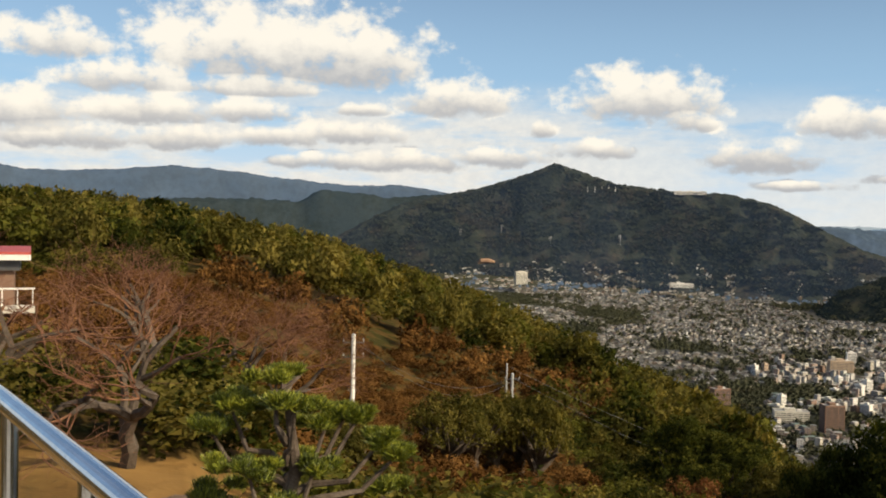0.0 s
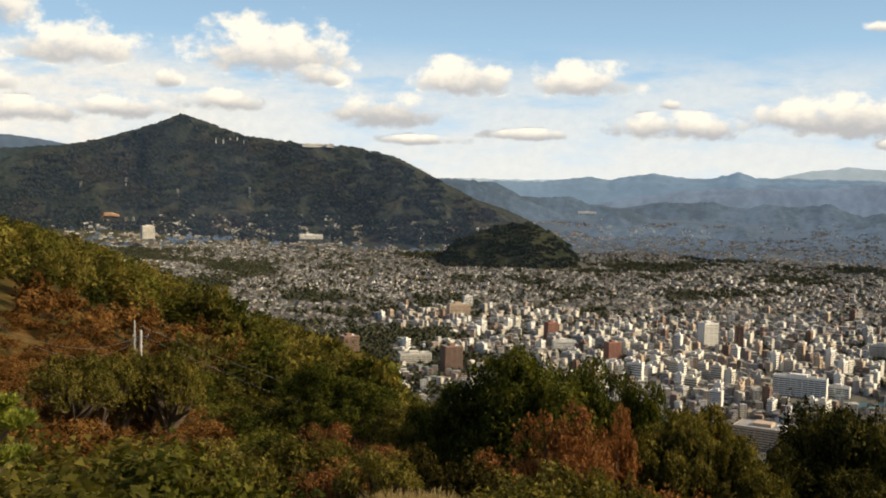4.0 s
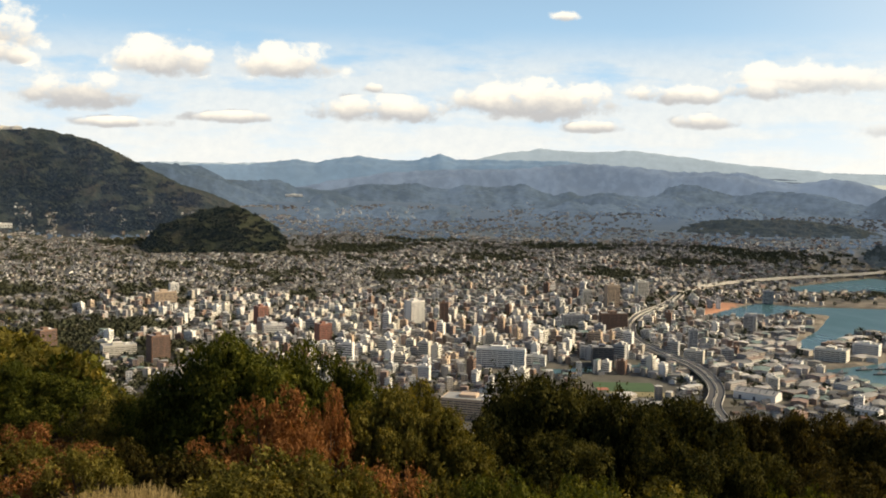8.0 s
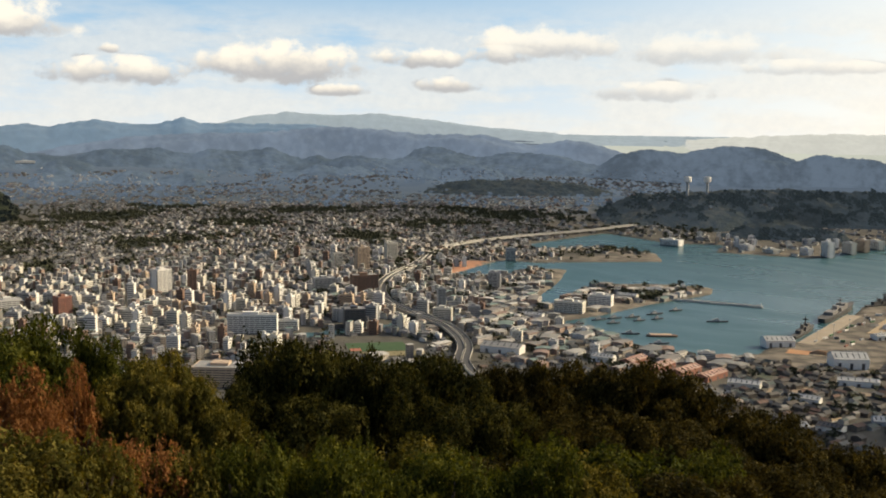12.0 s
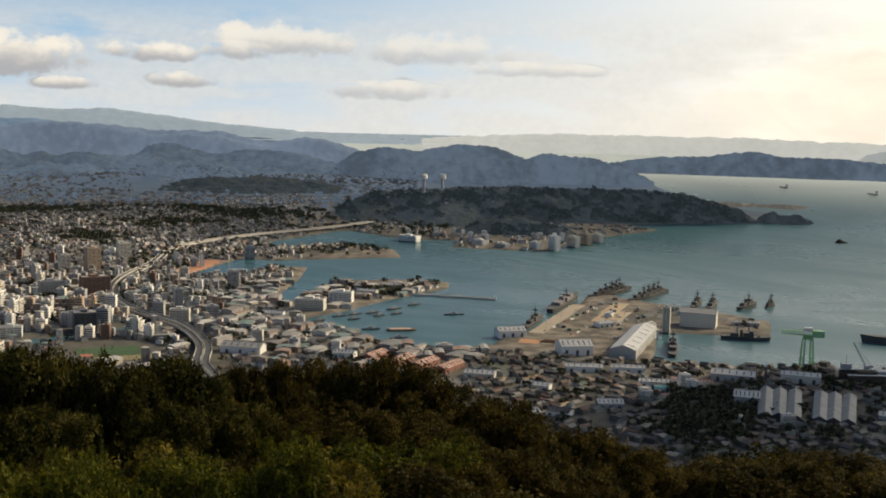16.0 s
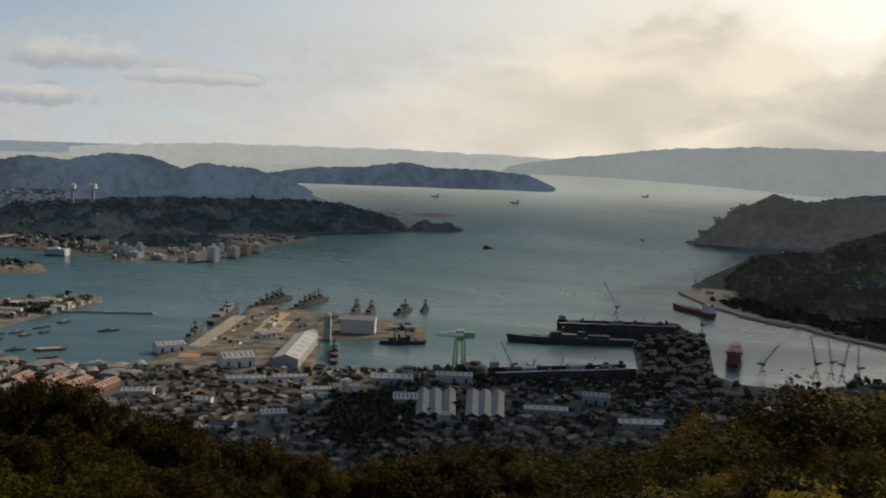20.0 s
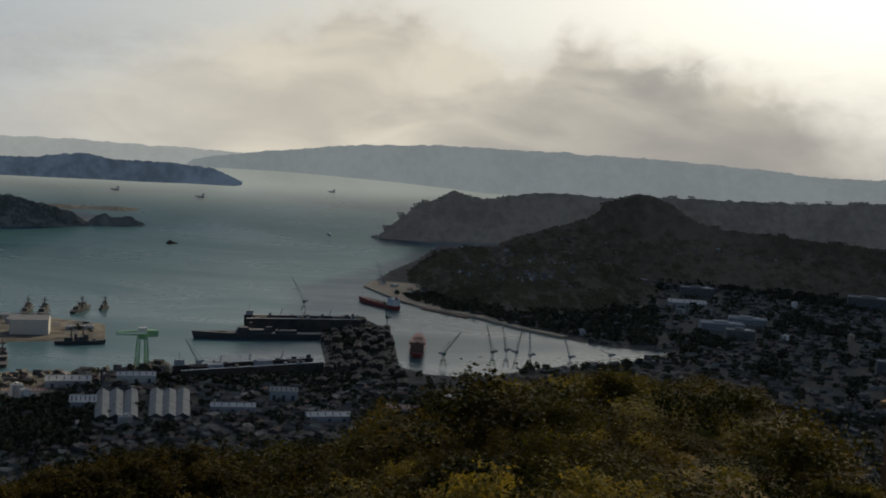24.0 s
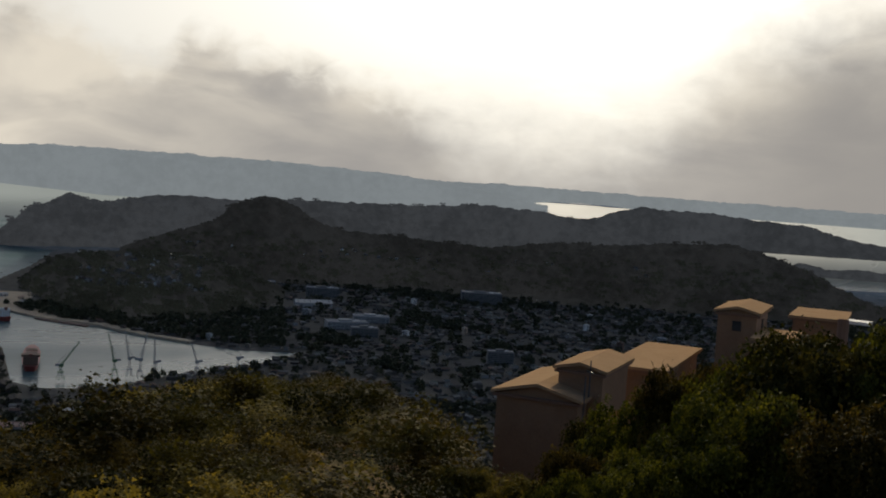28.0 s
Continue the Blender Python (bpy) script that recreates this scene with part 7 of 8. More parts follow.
def jib_crane(label, x, y, leg, tall, reach, rise, turn, mat, z=3.0):
    c = tagged(new("dock_crane"), label, "crane", "dockyard cranes")
    for sx in (-1, 1):
        for sy in (-1, 1):
            part("leg", tube([(sx * 5, sy * 5, 0), (sx * 2.4, sy * 2.4, leg)], [0.6, 0.45], 5), mat, c)
    part("platform", box(-4, 4, -4, 4, leg, leg + 1.2), mat, c)
    part("tower", lattice((0, 0, leg + 1.2), (0, 0, tall), 3.6, 5), mat, c)
    part("cab", box(-2.6, 3.4, -2.6, 2.6, tall - 5, tall), mat, c)
    part("counterweight", box(-9, -3, -2, 2, tall - 3, tall + 0.5), P_GREY, c)
    part("jib", lattice((2, 0, tall), (2 + reach * math.cos(radians(rise)), 0, tall + reach * math.sin(radians(rise))), 2.4, 8), mat, c)
    part("stay", tube([(-5, 0, tall + 1), (0, 0, tall + 9), (2 + reach * 0.9 * math.cos(radians(rise)), 0, tall + reach * 0.9 * math.sin(radians(rise)))], [0.25, 0.25, 0.2], 3), P_DARK, c)
    c.matrix_basis = spot_xy(x, y, z, turn)
    return c


for x, y, leg, tall, reach, rise, turn, mat in ((2445, 67, 8, 22, 60, 62, 95, P_GREEN), (1845, -192, 12, 26, 46, 50, -70, P_GREEN), (1861, -279, 12, 30, 46, 76, 100, P_GREEN), (1861, -303, 12, 34, 44, 80, 100, P_GREY),
                                                (1846, -318, 12, 34, 44, 80, -80, P_GREY), (1845, -343, 12, 30, 40, 88, 100, P_GREY), (1875, -420, 10, 24, 30, 70, 100, P_GREY), (1897, -498, 10, 26, 24, 20, 100, P_GREY),
                                                (2985, -125, 10, 26, 44, 72, 95, P_GREY), (1700, 205, 10, 24, 40, 60, 120, P_GREY), (2210, -110, 10, 30, 30, 78, 60, P_GREEN)):
    jib_crane("tall dockyard jib crane with a raised arm", x, y, leg, tall, reach, rise, turn, mat)

P_LIME = paint("pale_green_enamel", (0.20, 0.42, 0.20), (0.30, 0.54, 0.28), 0.5)
big = tagged(new("hammerhead_crane"), "huge green hammerhead crane over the dock", "crane")
for sx in (-1, 1):
    for sy in (-1, 1):
        part("leg", lattice((sx * 8, sy * 8, 0), (sx * 6, sy * 6, 46), 2.4, 8, 0.5), P_LIME, big)
part("slewing_ring", tube([(0, 0, 45), (0, 0, 49)], [8, 8], 12), P_LIME, big)
part("arm", lattice((-18, 0, 54), (42, 0, 56), 8.5, 9, 0.7), P_LIME, big)
part("counterweight", box(-24, -8, -5, 5, 48, 58), P_LIME, big)
part("winch_house", box(-6, 6, -4, 4, 58, 63), P_WHITE, big)
big.matrix_basis = spot_xy(1752, 300, 3, 118)

chimney = tagged(new("chimney"), "dark brick chimney in the dockyard", "chimney")
part("shaft", tube([(0, 0, -1), (0, 0, 26)], [2.2, 1.5], 10), P_DARK, chimney)
part("rim", tube([(0, 0, 25), (0, 0, 27)], [1.9, 1.9], 10), P_GREY, chimney)
chimney.matrix_basis = spot_xy(1600, 330, 3)

# the naval jetty: stores, lorries, lamp masts
r = np.random.default_rng(31)
for i in range(26):
    x, y = 1790 + 24 * (i % 13) + r.uniform(-5, 5), 770 - (i // 13) * 62 + r.uniform(-8, 8)
    if shore(np.array([x]), np.array([y]))[0] < 22 or not clear(x, y, 8):
        continue
    c = tagged(new("cargo_container"), "weathered steel container stacked on the quay", "container", "containers on the jetty")
    part("body", box(-6, 6, -1.25, 1.25, 0, 2.6), (P_GREY, P_RED, P_WHITE, P_GREEN)[i % 4], c)
    part("door", box(6, 6.1, -1.15, 1.15, 0.15, 2.45), P_DARK, c)
    c.matrix_basis = spot_xy(x, y, 3.2, r.uniform(-12, 12))
for x, y, w, d, h, wall, turn in ((2120, 600, 34, 14, 8, P_GREY, -60), (2070, 470, 50, 14, 7, P_GREY, -72), (2160, 640, 30, 14, 9, P_CREAM, -70), (2010, 720, 24, 14, 7, P_WHITE, 5), (1900, 690, 36, 18, 8, P_WHITE, -30), (1850, 600, 60, 22, 10, P_GREY, -30)):
    if shore(np.array([float(x)]), np.array([float(y)]))[0] < 18:
        continue
    o = shed("grey store shed on the naval jetty", w, d, h, d * 0.15, wall, P_METAL)
    o.matrix_basis = spot_xy(x, y, 3.2, turn)
dome = tagged(new("arched_hall"), "small hall with a teal arched roof", "hall")
part("wall", box(-11, 11, -9, 9, -2, 5), P_GREY, dome)
part("roof", tube([(-11, 0, 2), (11, 0, 2)], [9.6, 9.6], 16), surface("teal_roof", [(0.06, 0.20, 0.20), (0.10, 0.28, 0.28)], 0.2, 0.6), dome)
dome.matrix_basis = spot(73.15, 1514, 4, 10)
strip = tagged(new("quay_road"), "pale concrete apron along the jetty edge", "road")
part("apron", box(-175, 175, -14, 14, -0.5, 0.35), surface("pale_apron", [(0.26, 0.21, 0.15), (0.36, 0.30, 0.22)], 0.03, 0.9), strip)
for k in range(7):
    part("expansion_joint", box(-150 + 50 * k - 0.4, -150 + 50 * k + 0.4, -14, 14, 0.35, 0.38), P_GREY, strip)
strip.matrix_basis = spot_xy(1935, 795, 3.2, 9)
patch = tagged(new("earth_lot"), "reddish bare earth lot by the sheds", "ground")
part("earth", box(-55, 55, -17, 17, -0.6, 0.3), surface("red_earth_lot", [(0.34, 0.16, 0.075), (0.44, 0.24, 0.12)], 0.04, 0.95), patch)
part("heap", tube([(-20, 0, 0), (-8, 2, 2.4), (6, 1, 2.0), (18, 0, 0)], [1.5, 5, 5, 1.2], 8), surface("spoil", [(0.30, 0.17, 0.09), (0.38, 0.24, 0.14)], 0.2, 0.95), patch)
patch.matrix_basis = spot(67.3, 1840, 3.0, -8)
for i in range(9):
    m = tagged(new("light_mast"), "tall floodlight mast on the quay", "lamp", "masts on the jetty")
    part("pole", tube([(0, 0, -0.5), (0, 0, 22)], [0.45, 0.25], 6), P_GREY, m)
    part("lamp_head", box(-2.2, 2.2, -0.3, 0.3, 21.6, 22.6), P_WHITE, m)
    m.matrix_basis = spot_xy(1790 + 70 * (i % 5), 640 + 120 * (i // 5), 3.2, 20 * i)

# masts on the mountain's shoulder and white houses on its ridge
for az, e in ((7.48, 1.35), (7.85, 1.3), (8.2, 1.3), (8.55, 1.25), (8.9, 1.28)):
    p = tagged(new("radio_mast"), "pale radio mast on the mountain shoulder", "mast", "masts on the mountain")
    part("shaft", lattice((0, 0, 0), (0, 0, 62), 9, 6, 1.6), P_WHITE, p)
    part("aerial", tube([(0, 0, 60), (0, 0, 84)], [1.4, 0.7], 5), P_WHITE, p)
    part("dish", tube([(0, -3, 46), (0, -5, 46)], [0.6, 5], 10), P_WHITE, p)
    d, z = on_slope(16, az, e - 0.25)
    p.matrix_basis = spot(az, d, z - 4, 0, (0.42, 0.42, 0.42))
for az, e, w in ((12.2, 1.17, 60), (12.7, 1.2, 90), (13.3, 1.12, 40)):
    o = building("white lodge on the mountain ridge", w, 30, 16, P_WHITE, 4, 0.4, name="lodge")
    d, z = on_slope(16, az, e - 0.15)
    o.matrix_basis = spot(az, d, z)
cliff = tagged(new("earth_scar"), "bare orange earth cutting on the hillside", "cliff")
part("face", tube([(-45, 0, -10), (-25, -6, 6), (10, -7, 8), (42, -3, 2)], [8, 13, 12, 6], 7), surface("orange_earth", [(0.24, 0.14, 0.09), (0.34, 0.22, 0.14)], 0.02, 0.95, 0.5, 8.0, dist=3.0), cliff)
d, z = on_slope(16, 2.3, -2.75)
cliff.matrix_basis = spot(2.3, d, z)
for az, e in ((0.9, -1.5), (3.05, -1.2), (5.6, -1.9), (9.2, -1.6)):
    p = tagged(new("power_pylon"), "steel lattice power pylon on the mountainside", "pylon", "pylons on the mountain")
    part("tower", lattice((0, 0, -4), (0, 0, 46), 8, 6, 0.5), P_GREY, p)
    for z0 in (30, 38, 44):
        part("crossarm", box(-9, 9, -0.5, 0.5, z0, z0 + 1), P_GREY, p)
    d, z = on_slope(16, az, e)
    p.matrix_basis = spot(az, d, z)
hall = building("wide white arena hall in the far valley", 110, 60, 12, P_WHITE, 10, 0.3, name="arena")
hall.matrix_basis = spot(26.8, 7000, 110)

# the wooded, cluttered yard pier
r = np.random.default_rng(52)
for i in range(110):
    x, y = r.uniform(1660, 2330), r.uniform(-116, 16)
    if shore(np.array([x]), np.array([y]))[0] < 9 or not clear(x, y, 3):
        continue
    o = shed("dark workshop crowded on the yard pier", r.uniform(18, 40), r.uniform(10, 16), r.uniform(6, 12), 2.0, P_RUSTSTEEL, P_RUSTSTEEL, 2, "workshop", 0)
    tagged(o, group="workshops on the pier")
    o.matrix_basis = spot_xy(x, y, 3.0, r.uniform(-8, 8))
    KEEP.append((x, y, 10))
V, F, o = [], [], 0
form = leaves(60, [(0, 0, 0.9, 0.8, 0.9), (0.5, 0.2, 0.7, 0.5, 0.8), (-0.4, 0.4, 0.8, 0.5, 0.8)], 0.24, seed=4)
for i in range(520):
    x, y = r.uniform(1640, 2350), r.uniform(-118, 20)
    if shore(np.array([x]), np.array([y]))[0] < 7:
        continue
    w = r.uniform(2.5, 5)
    V.append(form[0] * w + (x, y, 3.0))
    F.append(form[1] + o)
    o += len(form[0])
tagged(new("pier_trees", mesh_of("pier_trees", np.concatenate(V), np.concatenate(F), [M_TOWNTREE])), "dark trees grown over the yard pier", "trees", kind="stuff")
for x, y, w, d, turn in ((2010, 715, 70, 26, 8), (1283, 548, 50, 17, -14), (1232, 425, 45, 9, -40), (2110, 745, 70, 16, 8)):
    lot = tagged(new("earth_lot"), "pale sandy lot among the yard buildings", "ground")
    part("earth", box(-w, w, -d, d, -3, 0.5), surface("sandy_lot", [(0.30, 0.22, 0.13), (0.42, 0.32, 0.20)], 0.04, 0.95), lot)
    part("kerb", box(-w, w, -d - 0.6, -d, -3, 1.0), P_GREY, lot)
    lot.matrix_basis = spot_xy(x, y, float(land_height(np.array([float(x)]), np.array([float(y)]))[0]), turn)
def quay_strip(name, label, line, wide, z, mat):
    """A paved edge that follows a shoreline, as thick slabs; wide: depth inland at each corner."""
    q = tagged(new(name), label, "quay")
    P = np.array(line, float)
    for i in range(len(P) - 1):
        t = (P[i + 1] - P[i]) / np.linalg.norm(P[i + 1] - P[i])
        n = np.array((-t[1], t[0]))
        c = [P[i], P[i + 1], P[i + 1] + n * wide[i + 1], P[i] + n * wide[i]]
        v = np.array([(*p, -3.0) for p in c] + [(*p, z + 0.02 * i) for p in c])
        part("slab", (v, np.array([(3, 2, 1, 0), (4, 5, 6, 7), (0, 1, 5, 4), (1, 2, 6, 5), (2, 3, 7, 6), (3, 0, 4, 7)])), mat, q)
    return q


quay_strip("quay", "pale earth quay below the wooded bluff", [(3060, -104), (2938, -78), (2800, -120), (2673, -160), (2544, -232), (2469, -316), (2318, -396), (2219, -477)], [150, 150, 110, 70, 34, 30, 26, 20], 4.6,
           surface("pale_quay_earth", [(0.36, 0.27, 0.17), (0.58, 0.46, 0.32)], 0.03, 0.95))
quay_strip("jetty", "low brown landing stage on piles", [(2560, -205), (2480, -270), (2445, -300)], [16, 16, 16], 2.6, P_BROWN)
r = np.random.default_rng(53)
for i in range(14):
    o = shed("small store on the far quay", r.uniform(10, 26), r.uniform(8, 12), r.uniform(4, 7), 1.6, (P_WHITE, P_GREY, P_TAN)[i % 3], (P_DULLROOF, P_METAL, P_RUSTROOF)[i % 3], 1, "store", 0)
    u = i / 13
    o.matrix_basis = spot_xy(2960 - 620 * u + r.uniform(0, 30), -130 - 300 * u - r.uniform(0, 26), 4.6, r.uniform(-50, -10))
    tagged(o, group="stores on the far quay")
# lorries, stores and cars on the jetty's open ground
for i in range(48):
    x, y = r.uniform(1790, 2330), r.uniform(560, 800)
    if shore(np.array([x]), np.array([y]))[0] < 16 or not clear(x, y, 5):
        continue
    c = tagged(new("lorry"), "box lorry parked on the jetty", "lorry", "lorries on the jetty")
    w = r.uniform(4, 7)
    part("cargo_box", box(-w, w * 0.6, -1.4, 1.4, 1.0, 4.2), (P_GREY, P_WHITE, P_BROWN, P_DARK, P_GREEN)[i % 5], c)
    part("cab", box(w * 0.65, w, -1.3, 1.3, 0.8, 3.4), P_WHITE, c)
    part("chassis", box(-w, w, -1.2, 1.2, 0.0, 1.0), P_DARK, c)
    c.matrix_basis = spot_xy(x, y, 3.2, r.uniform(0, 180))
    KEEP.append((x, y, 6))

# ---------------------------------------------------------------- lookout, poles, hotel on the spur
E1, E2 = np.array((0.74, 0.67)), np.array((0.67, -0.74))


def wing(parent, name, corner, a, b, roof, base, label="", windows=0, rise=0.0):
    """A block of the hotel by its front corner, with a thick overhanging roof slab."""
    c = np.array(corner, float)

    def prism(o, z0, z1):
        q = [c - E1 * o - E2 * o, c + E1 * (a + o) - E2 * o, c + E1 * (a + o) + E2 * (b + o), c - E1 * o + E2 * (b + o)]
        v = np.array([(*p, z0) for p in q] + [(*p, z1) for p in q])
        return v, np.array([(0, 1, 2, 3), (7, 6, 5, 4), (0, 4, 5, 1), (1, 5, 6, 2), (2, 6, 7, 3), (3, 7, 4, 0)])

    w = part(name, prism(0, EYE + base, EYE + roof - 0.45), P_TIMBER, parent)
    if rise:
        # two shallow slopes that meet on a ridge
        o, zr = 0.7, EYE + roof
        q = [c - E1 * o - E2 * o, c + E1 * a / 2 - E2 * o, c + E1 * (a + o) - E2 * o]
        q += [p + E2 * (b + 2 * o) for p in q]
        hz = (zr, zr + rise, zr) * 2
        v = np.array([(*p, h - 0.4) for p, h in zip(q, hz)] + [(*p, h) for p, h in zip(q, hz)])
        part("roof_slope", (v, np.array([(6, 7, 10, 9), (0, 3, 4, 1), (0, 1, 7, 6), (3, 9, 10, 4), (0, 6, 9, 3)])), P_COPPER, w, "sunlit orange roof")
        part("roof_slope", (v, np.array([(7, 8, 11, 10), (1, 4, 5, 2), (1, 2, 8, 7), (4, 10, 11, 5), (2, 5, 11, 8)])), P_COPPER, w, "sunlit orange roof")
        g = np.array([(*(c + E2 * k), zr - 0.5) for k in (0, b)] + [(*(c + E1 * a + E2 * k), zr - 0.5) for k in (0, b)] + [(*(c + E1 * a / 2 + E2 * k), zr + rise - 0.5) for k in (0, b)])
        part("gable", (g, np.array([(0, 2, 4), (1, 5, 3)])), P_TIMBER, w)
    else:
        part("roof_slab", prism(0.7, EYE + roof - 0.45, EYE + roof), P_COPPER, w, "sunlit orange roof")
    part("fascia", prism(0.5, EYE + roof - 0.8, EYE + roof - 0.46), P_BROWN, w)
    for i in range(windows):
        for k, (ax, other) in enumerate(((E1, E2), (E2, E1))):
            span = a if k == 0 else b
            o = c + ax * span * (i + 0.5) / windows - other * 0.06
            v, f = box(-0.7, 0.7, -0.08, 0.08, EYE + roof - 3.2, EYE + roof - 1.6)
            t = math.atan2(ax[1], ax[0])
            vv = np.stack([v[:, 0] * math.cos(t) - v[:, 1] * math.sin(t) + o[0], v[:, 0] * math.sin(t) + v[:, 1] * math.cos(t) + o[1], v[:, 2]], 1)
            part("window", (vv, f), P_GLASS, w, "dark window pane")


inn = tagged(new("hotel"), "terraced tan hotel with orange-lit flat roofs", "building")
wing(inn, "front_block", (117, -75), 11, 20, -26.6, -40, windows=0, rise=1.5)
wing(inn, "upper_block", (118.5, -79.5), 6, 14, -23.2, -30, windows=0, rise=0.9)
wing(inn, "link_block", (129, -97), 8, 28, -25.2, -36, windows=0)
wing(inn, "tower_block", (133, -117), 6, 15, -17.2, -34, windows=1, rise=0.8)
wing(inn, "terrace_block", (125, -116.5), 5, 14, -20.4, -34)
wing(inn, "far_block", (136, -138), 8, 16, -18.6, -34)
part("chimney", tube([(129, -131, EYE - 24), (129, -131, EYE - 17.6)], [0.9, 0.9], 10), P_BROWN, inn)
g = np.array([(129.5, -137, 0), (132.5, -135, 0), (134.5, -138, 0), (131.5, -140, 0)]) + (0, 0, EYE - 18.2)
part("glass_roof", (np.concatenate([g, g - (0, 0, 0.5)]), np.array([(3, 2, 1, 0), (4, 5, 6, 7), (0, 1, 5, 4), (1, 2, 6, 5), (2, 3, 7, 6), (3, 0, 4, 7)])), P_WHITE, inn, "bright glazed roof")
part("drainpipe", tube([(116.6, -75.6, EYE - 38), (116.6, -75.6, EYE - 23.5)], [0.16, 0.12], 5), P_DARK, inn)
part("aerial", tube([(118.5, -77.5, EYE - 27), (118.5, -77.5, EYE - 21.8)], [0.14, 0.08], 5), P_DARK, inn)
part("aerial_arm", box(117.7, 119.3, -77.6, -77.4, EYE - 23.4, EYE - 23.2), P_DARK, inn)

# rest house on the far end of the hilltop
house = tagged(new("rest_house"), "white rest house with a red roof edge and balcony", "building")
part("wall", box(-11, -0.8, 0.8, 7, -11, -0.9), P_BROWN, house)
part("roof_slab", box(-12, 0, 0, 8, -0.36, -0.08), P_WHITE, house, "white roof fascia")
part("roof_covering", box(-12, 0, 0, 8, -0.07, 0.05), surface("red_roof_paint", [(0.42, 0.06, 0.05), (0.50, 0.09, 0.07)], 0.5, 0.5), house, "red roof edge")
part("soffit", box(-11.5, -0.5, 0.5, 7.5, -0.9, -0.36), P_DARK, house)
part("balcony", box(-12, 0.2, -0.9, 0.8, -2.9, -2.65), P_CREAM, house)
part("balcony_rail", box(-12, 0.2, -0.92, -0.84, -1.75, -1.66), P_WHITE, house)
bar = mesh_of("baluster", *box(-0.03, 0.03, -0.03, 0.03, -2.65, -1.75), [P_WHITE])
for i in range(18):
    part("baluster", bar, P_WHITE, house).location = (-11.8 + i * 0.7, -0.88, 0)
for i in range(3):
    part("window", box(-9.6 + i * 3, -7.6 + i * 3, 0.72, 0.82, -2.5, -1.1), P_GLASS, house)
x, y = polar(-20.7, 58)
house.matrix_basis = pose(x, y, EYE - 58 * math.tan(radians(2.55)), 0, 0, 20.7)


def utility_pole(az, d, top, label, rad=0.115, arms=2, mat=None):
    x, y = polar(az, d)
    g = float(near_height(az, d))
    h = EYE + d * math.tan(radians(top)) - g
    p = tagged(new("utility_pole"), label, "pole")
    part("shaft", tube([(0, 0, -0.6), (0, 0, h)], [rad * 1.2, rad], 12), mat or P_WHITE, p)
    part("cap", tube([(0, 0, h), (0, 0, h + 0.08)], [rad * 1.1, rad * 0.6], 12), P_GREY, p)
    for i in range(arms):
        z = h - 0.45 - 0.8 * i
        a = part("crossarm", box(-0.6, 0.6, -0.03, 0.03, z, z + 0.05), P_DARK, p)
        for sx in (-0.55, 0.55):
            part("insulator", tube([(sx, 0, z + 0.09), (sx, 0, z + 0.26)], [0.035, 0.025], 6), P_GREY, a)
    part("step_bolt", box(-rad - 0.14, rad + 0.14, -0.012, 0.012, h * 0.55, h * 0.55 + 0.03), P_GREY, p)
    p.matrix_basis = pose(x, y, g, 0, 0, -az + 8)
    return Vector((x, y, g + h - 0.3))


A = utility_pole(-4.6, 60, -6.62, "white concrete utility pole on the slope")
B = utility_pole(3.8, 84, -8.47, "short grey concrete utility pole", 0.11, 1, P_GREY)
C = utility_pole(3.5, 86, -7.98, "thin steel pole beside the concrete one", 0.06, 0, P_GREY)
for k, (p, q, sag) in enumerate(((A, B, 1.6), (A, B, 2.2), (B, B + Vector((62, 34, -26)), 2.5), (C, C + Vector((64, 30, -24)), 2.2))):
    pts = [p.lerp(q, i / 16) - Vector((0, 0, sag * 4 * (i / 16) * (1 - i / 16))) + Vector((0.3 * (k % 2), 0, 0)) for i in range(17)]
    w = new("power_line", mesh_of("power_line", *tube([tuple(v) for v in pts], [0.011] * 17, 4), [P_DARK]))
    tagged(w, "thin sagging power line between poles", "cable", "power lines")

# the lookout's deck and its steel handrail
rail = tagged(new("handrail"), "polished stainless steel handrail with a round top tube", "railing")
dx, dy = -0.533, 0.846
ends = [(-0.25 + dx * k, 1.38 + dy * k) for k in (0.0, 0.75, 1.5, 2.25, 3.0)]
zt = EYE - 0.5
part("top_rail", tube([(*ends[0], zt), (*ends[2], zt), (*ends[4], zt)], [0.027] * 3, 24), M_STEEL, rail)
for e in ends:
    part("post", tube([(*e, zt - 1.1), (*e, zt - 0.02)], [0.021, 0.021], 16), M_STEEL, rail)
    part("base_flange", tube([(*e, zt - 1.1), (*e, zt - 1.085)], [0.055, 0.05], 16), M_STEEL, rail)
for k in (1, 2):
    part("lower_rail", tube([(*ends[0], zt - 0.35 * k - 0.1), (*ends[4], zt - 0.35 * k - 0.1)], [0.014, 0.014], 12), M_STEEL, rail)
deck = tagged(new("floor"), "plain concrete deck of the lookout", "floor", kind="structure")
v, f = box(-3.0, 1.2, -3.0, 4.05, zt - 1.3, zt - 1.1)
part("slab", (v, f), P_BEAM, deck)
part("column", tube([(-1, 0.5, EYE - 9), (-1, 0.5, zt - 1.3)], [0.5, 0.5], 16), P_BEAM, deck)
rock = tagged(new("rock"), "rough brown boulder on the grass", "rock")
bm = bmesh.new()
bmesh.ops.create_icosphere(bm, subdivisions=4, radius=1.0)
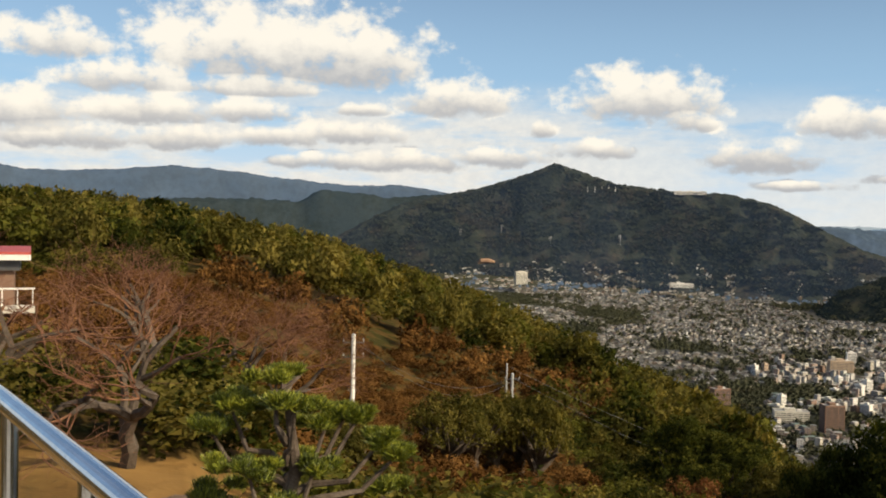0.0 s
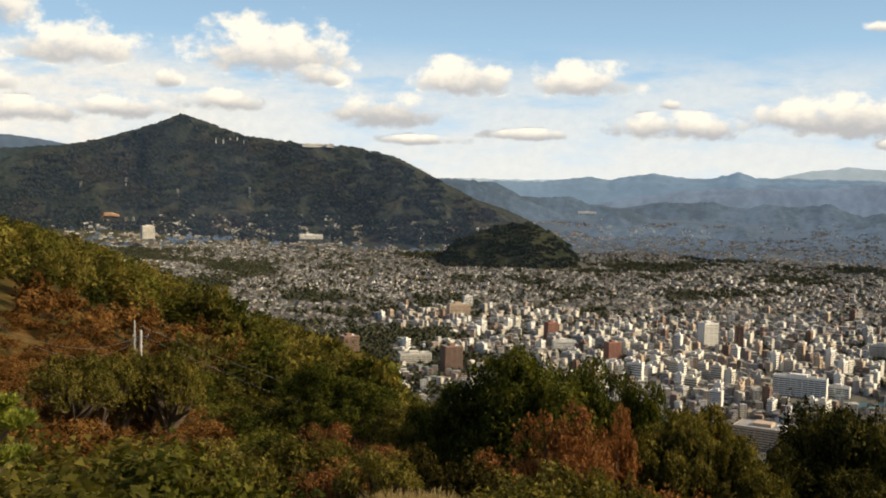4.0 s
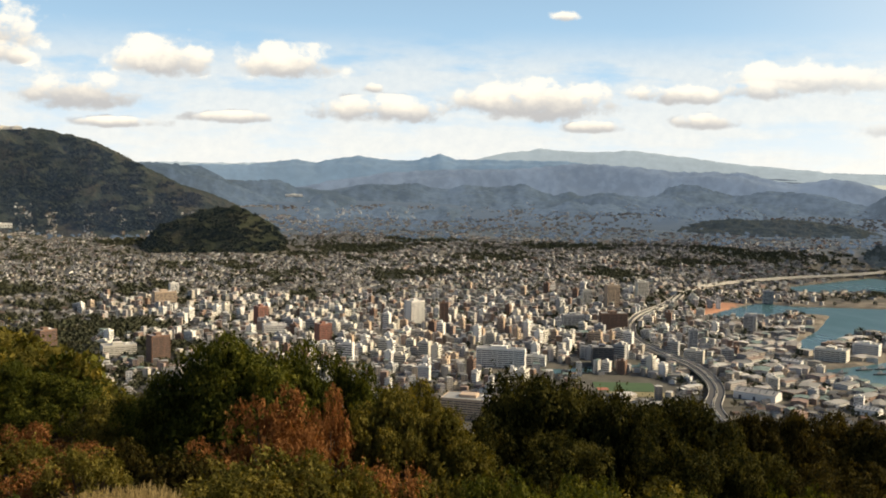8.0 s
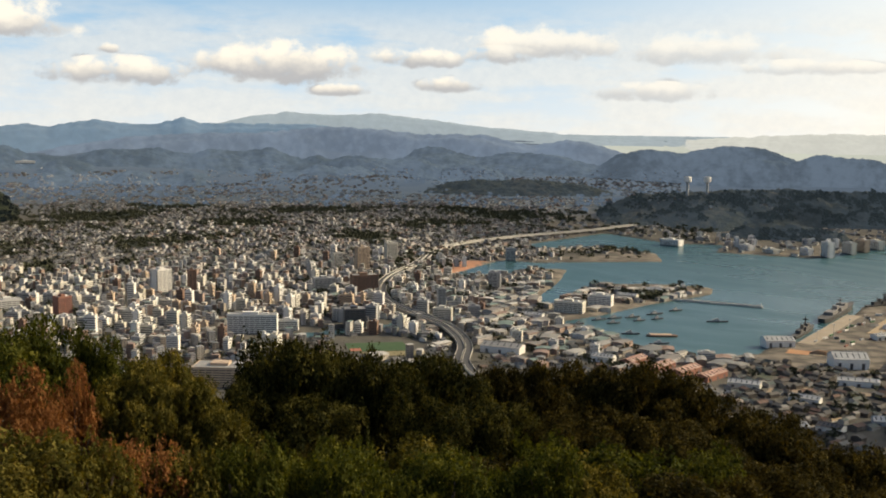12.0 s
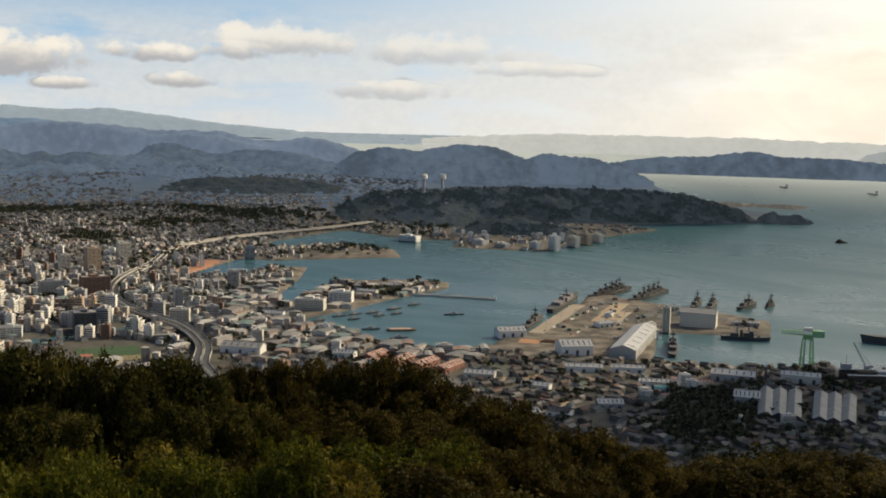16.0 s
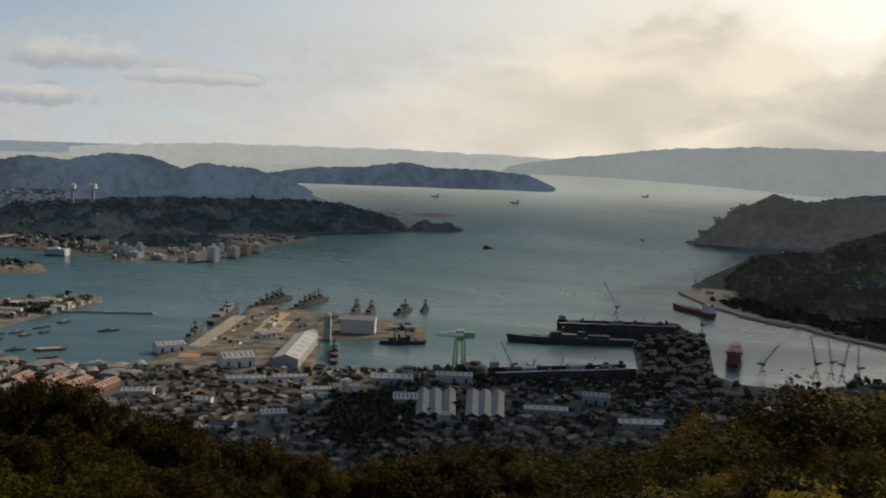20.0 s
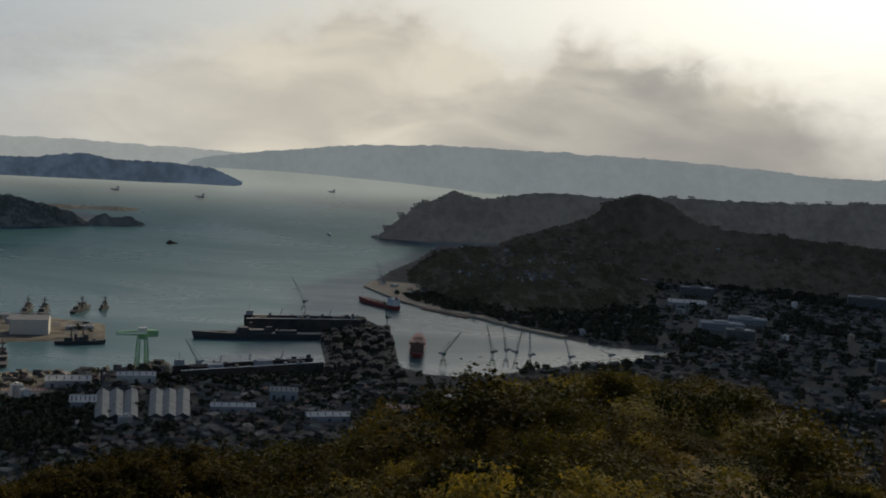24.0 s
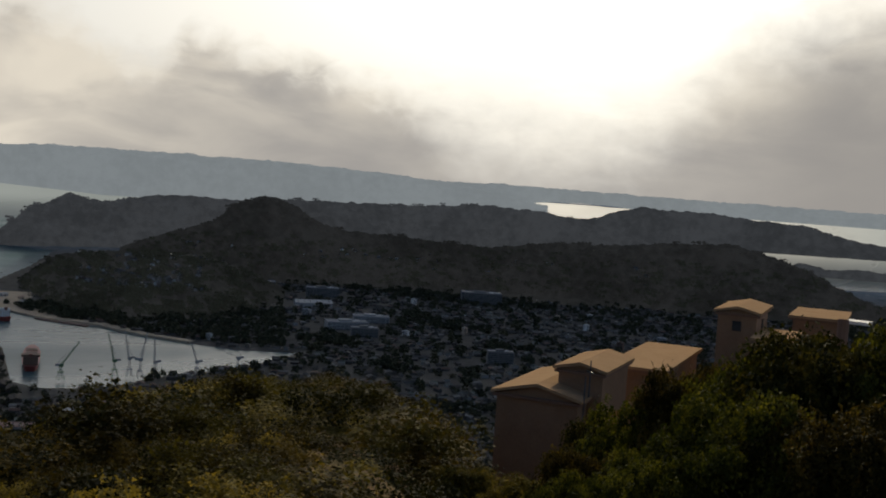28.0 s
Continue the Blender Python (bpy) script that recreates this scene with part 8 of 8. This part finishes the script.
for q in bm.verts:
    q.co *= 1 + 0.22 * noise.noise(q.co * 1.6) + 0.08 * noise.noise(q.co * 5)
    q.co = Vector((q.co.x * 0.95, q.co.y * 0.8, q.co.z * 0.55))
part("stone", bm, surface("rock", [(0.07, 0.045, 0.03), (0.15, 0.10, 0.07), (0.24, 0.18, 0.13)], 2.5, 0.9, 0.8, 7.0, dist=0.05), rock)
x, y = polar(-13.4, 25.5)
rock.matrix_basis = pose(x, y, float(near_height(-13.4, 25.5)) + 0.1, 0, 0, 30)


# ---------------------------------------------------------------- an unseen cloud added to shade the sun's side of the harbour
def shading_cloud():
    """A thick lumpy cloud, added out of view to keep the sun off the dockyard and the far shore; base at 1.9 km."""
    base = 1900.0
    off = (base - 20) / math.tan(radians(SUN_EL))
    ox, oy = off * math.sin(radians(SUN_AZ)), off * math.cos(radians(SUN_AZ))
    a, d = np.meshgrid(np.linspace(77, 152, 60), np.geomspace(950, 5200, 44))
    x, y = polar(a, d)
    # outline fitted to the land that should lie in shade
    reach = 1100 + (1900 - 1100) * np.clip((a - 78) / 5, 0, 1) + 3250 * np.clip((a - 94) / 5, 0, 1)
    d = 950 + (d - 950) * (reach - 950) / 4250
    x, y = polar(a, d)
    edge = np.clip(np.minimum(np.minimum((a - 77) / 4, (152 - a) / 6), np.minimum((d - 950) / 250, (reach - d) / 250)), 0, 1)
    puff = 1 + 0.6 * fbm(x, y, 420, 4, 71)
    x, y = x + ox + 70 * fbm(x, y, 500, 3, 72), y + oy + 70 * fbm(x, y, 500, 3, 73)
    top, low = base + 520 * edge ** 0.5 * puff, base - 130 * edge ** 0.5 * (1 + 0.5 * fbm(x, y, 300, 3, 74))
    n = x.size
    v = np.concatenate([np.stack([x, y, top], -1).reshape(-1, 3), np.stack([x, y, low], -1).reshape(-1, 3)])
    g = grid_faces(*x.shape)
    me = mesh_of("cloud", v, np.concatenate([g[:, ::-1], g + n]), [cloud_material()], True)
    tagged(new("cloud", me), "unseen cloud added to shade the sunward shore", "cloud", kind="structure")


shading_cloud()
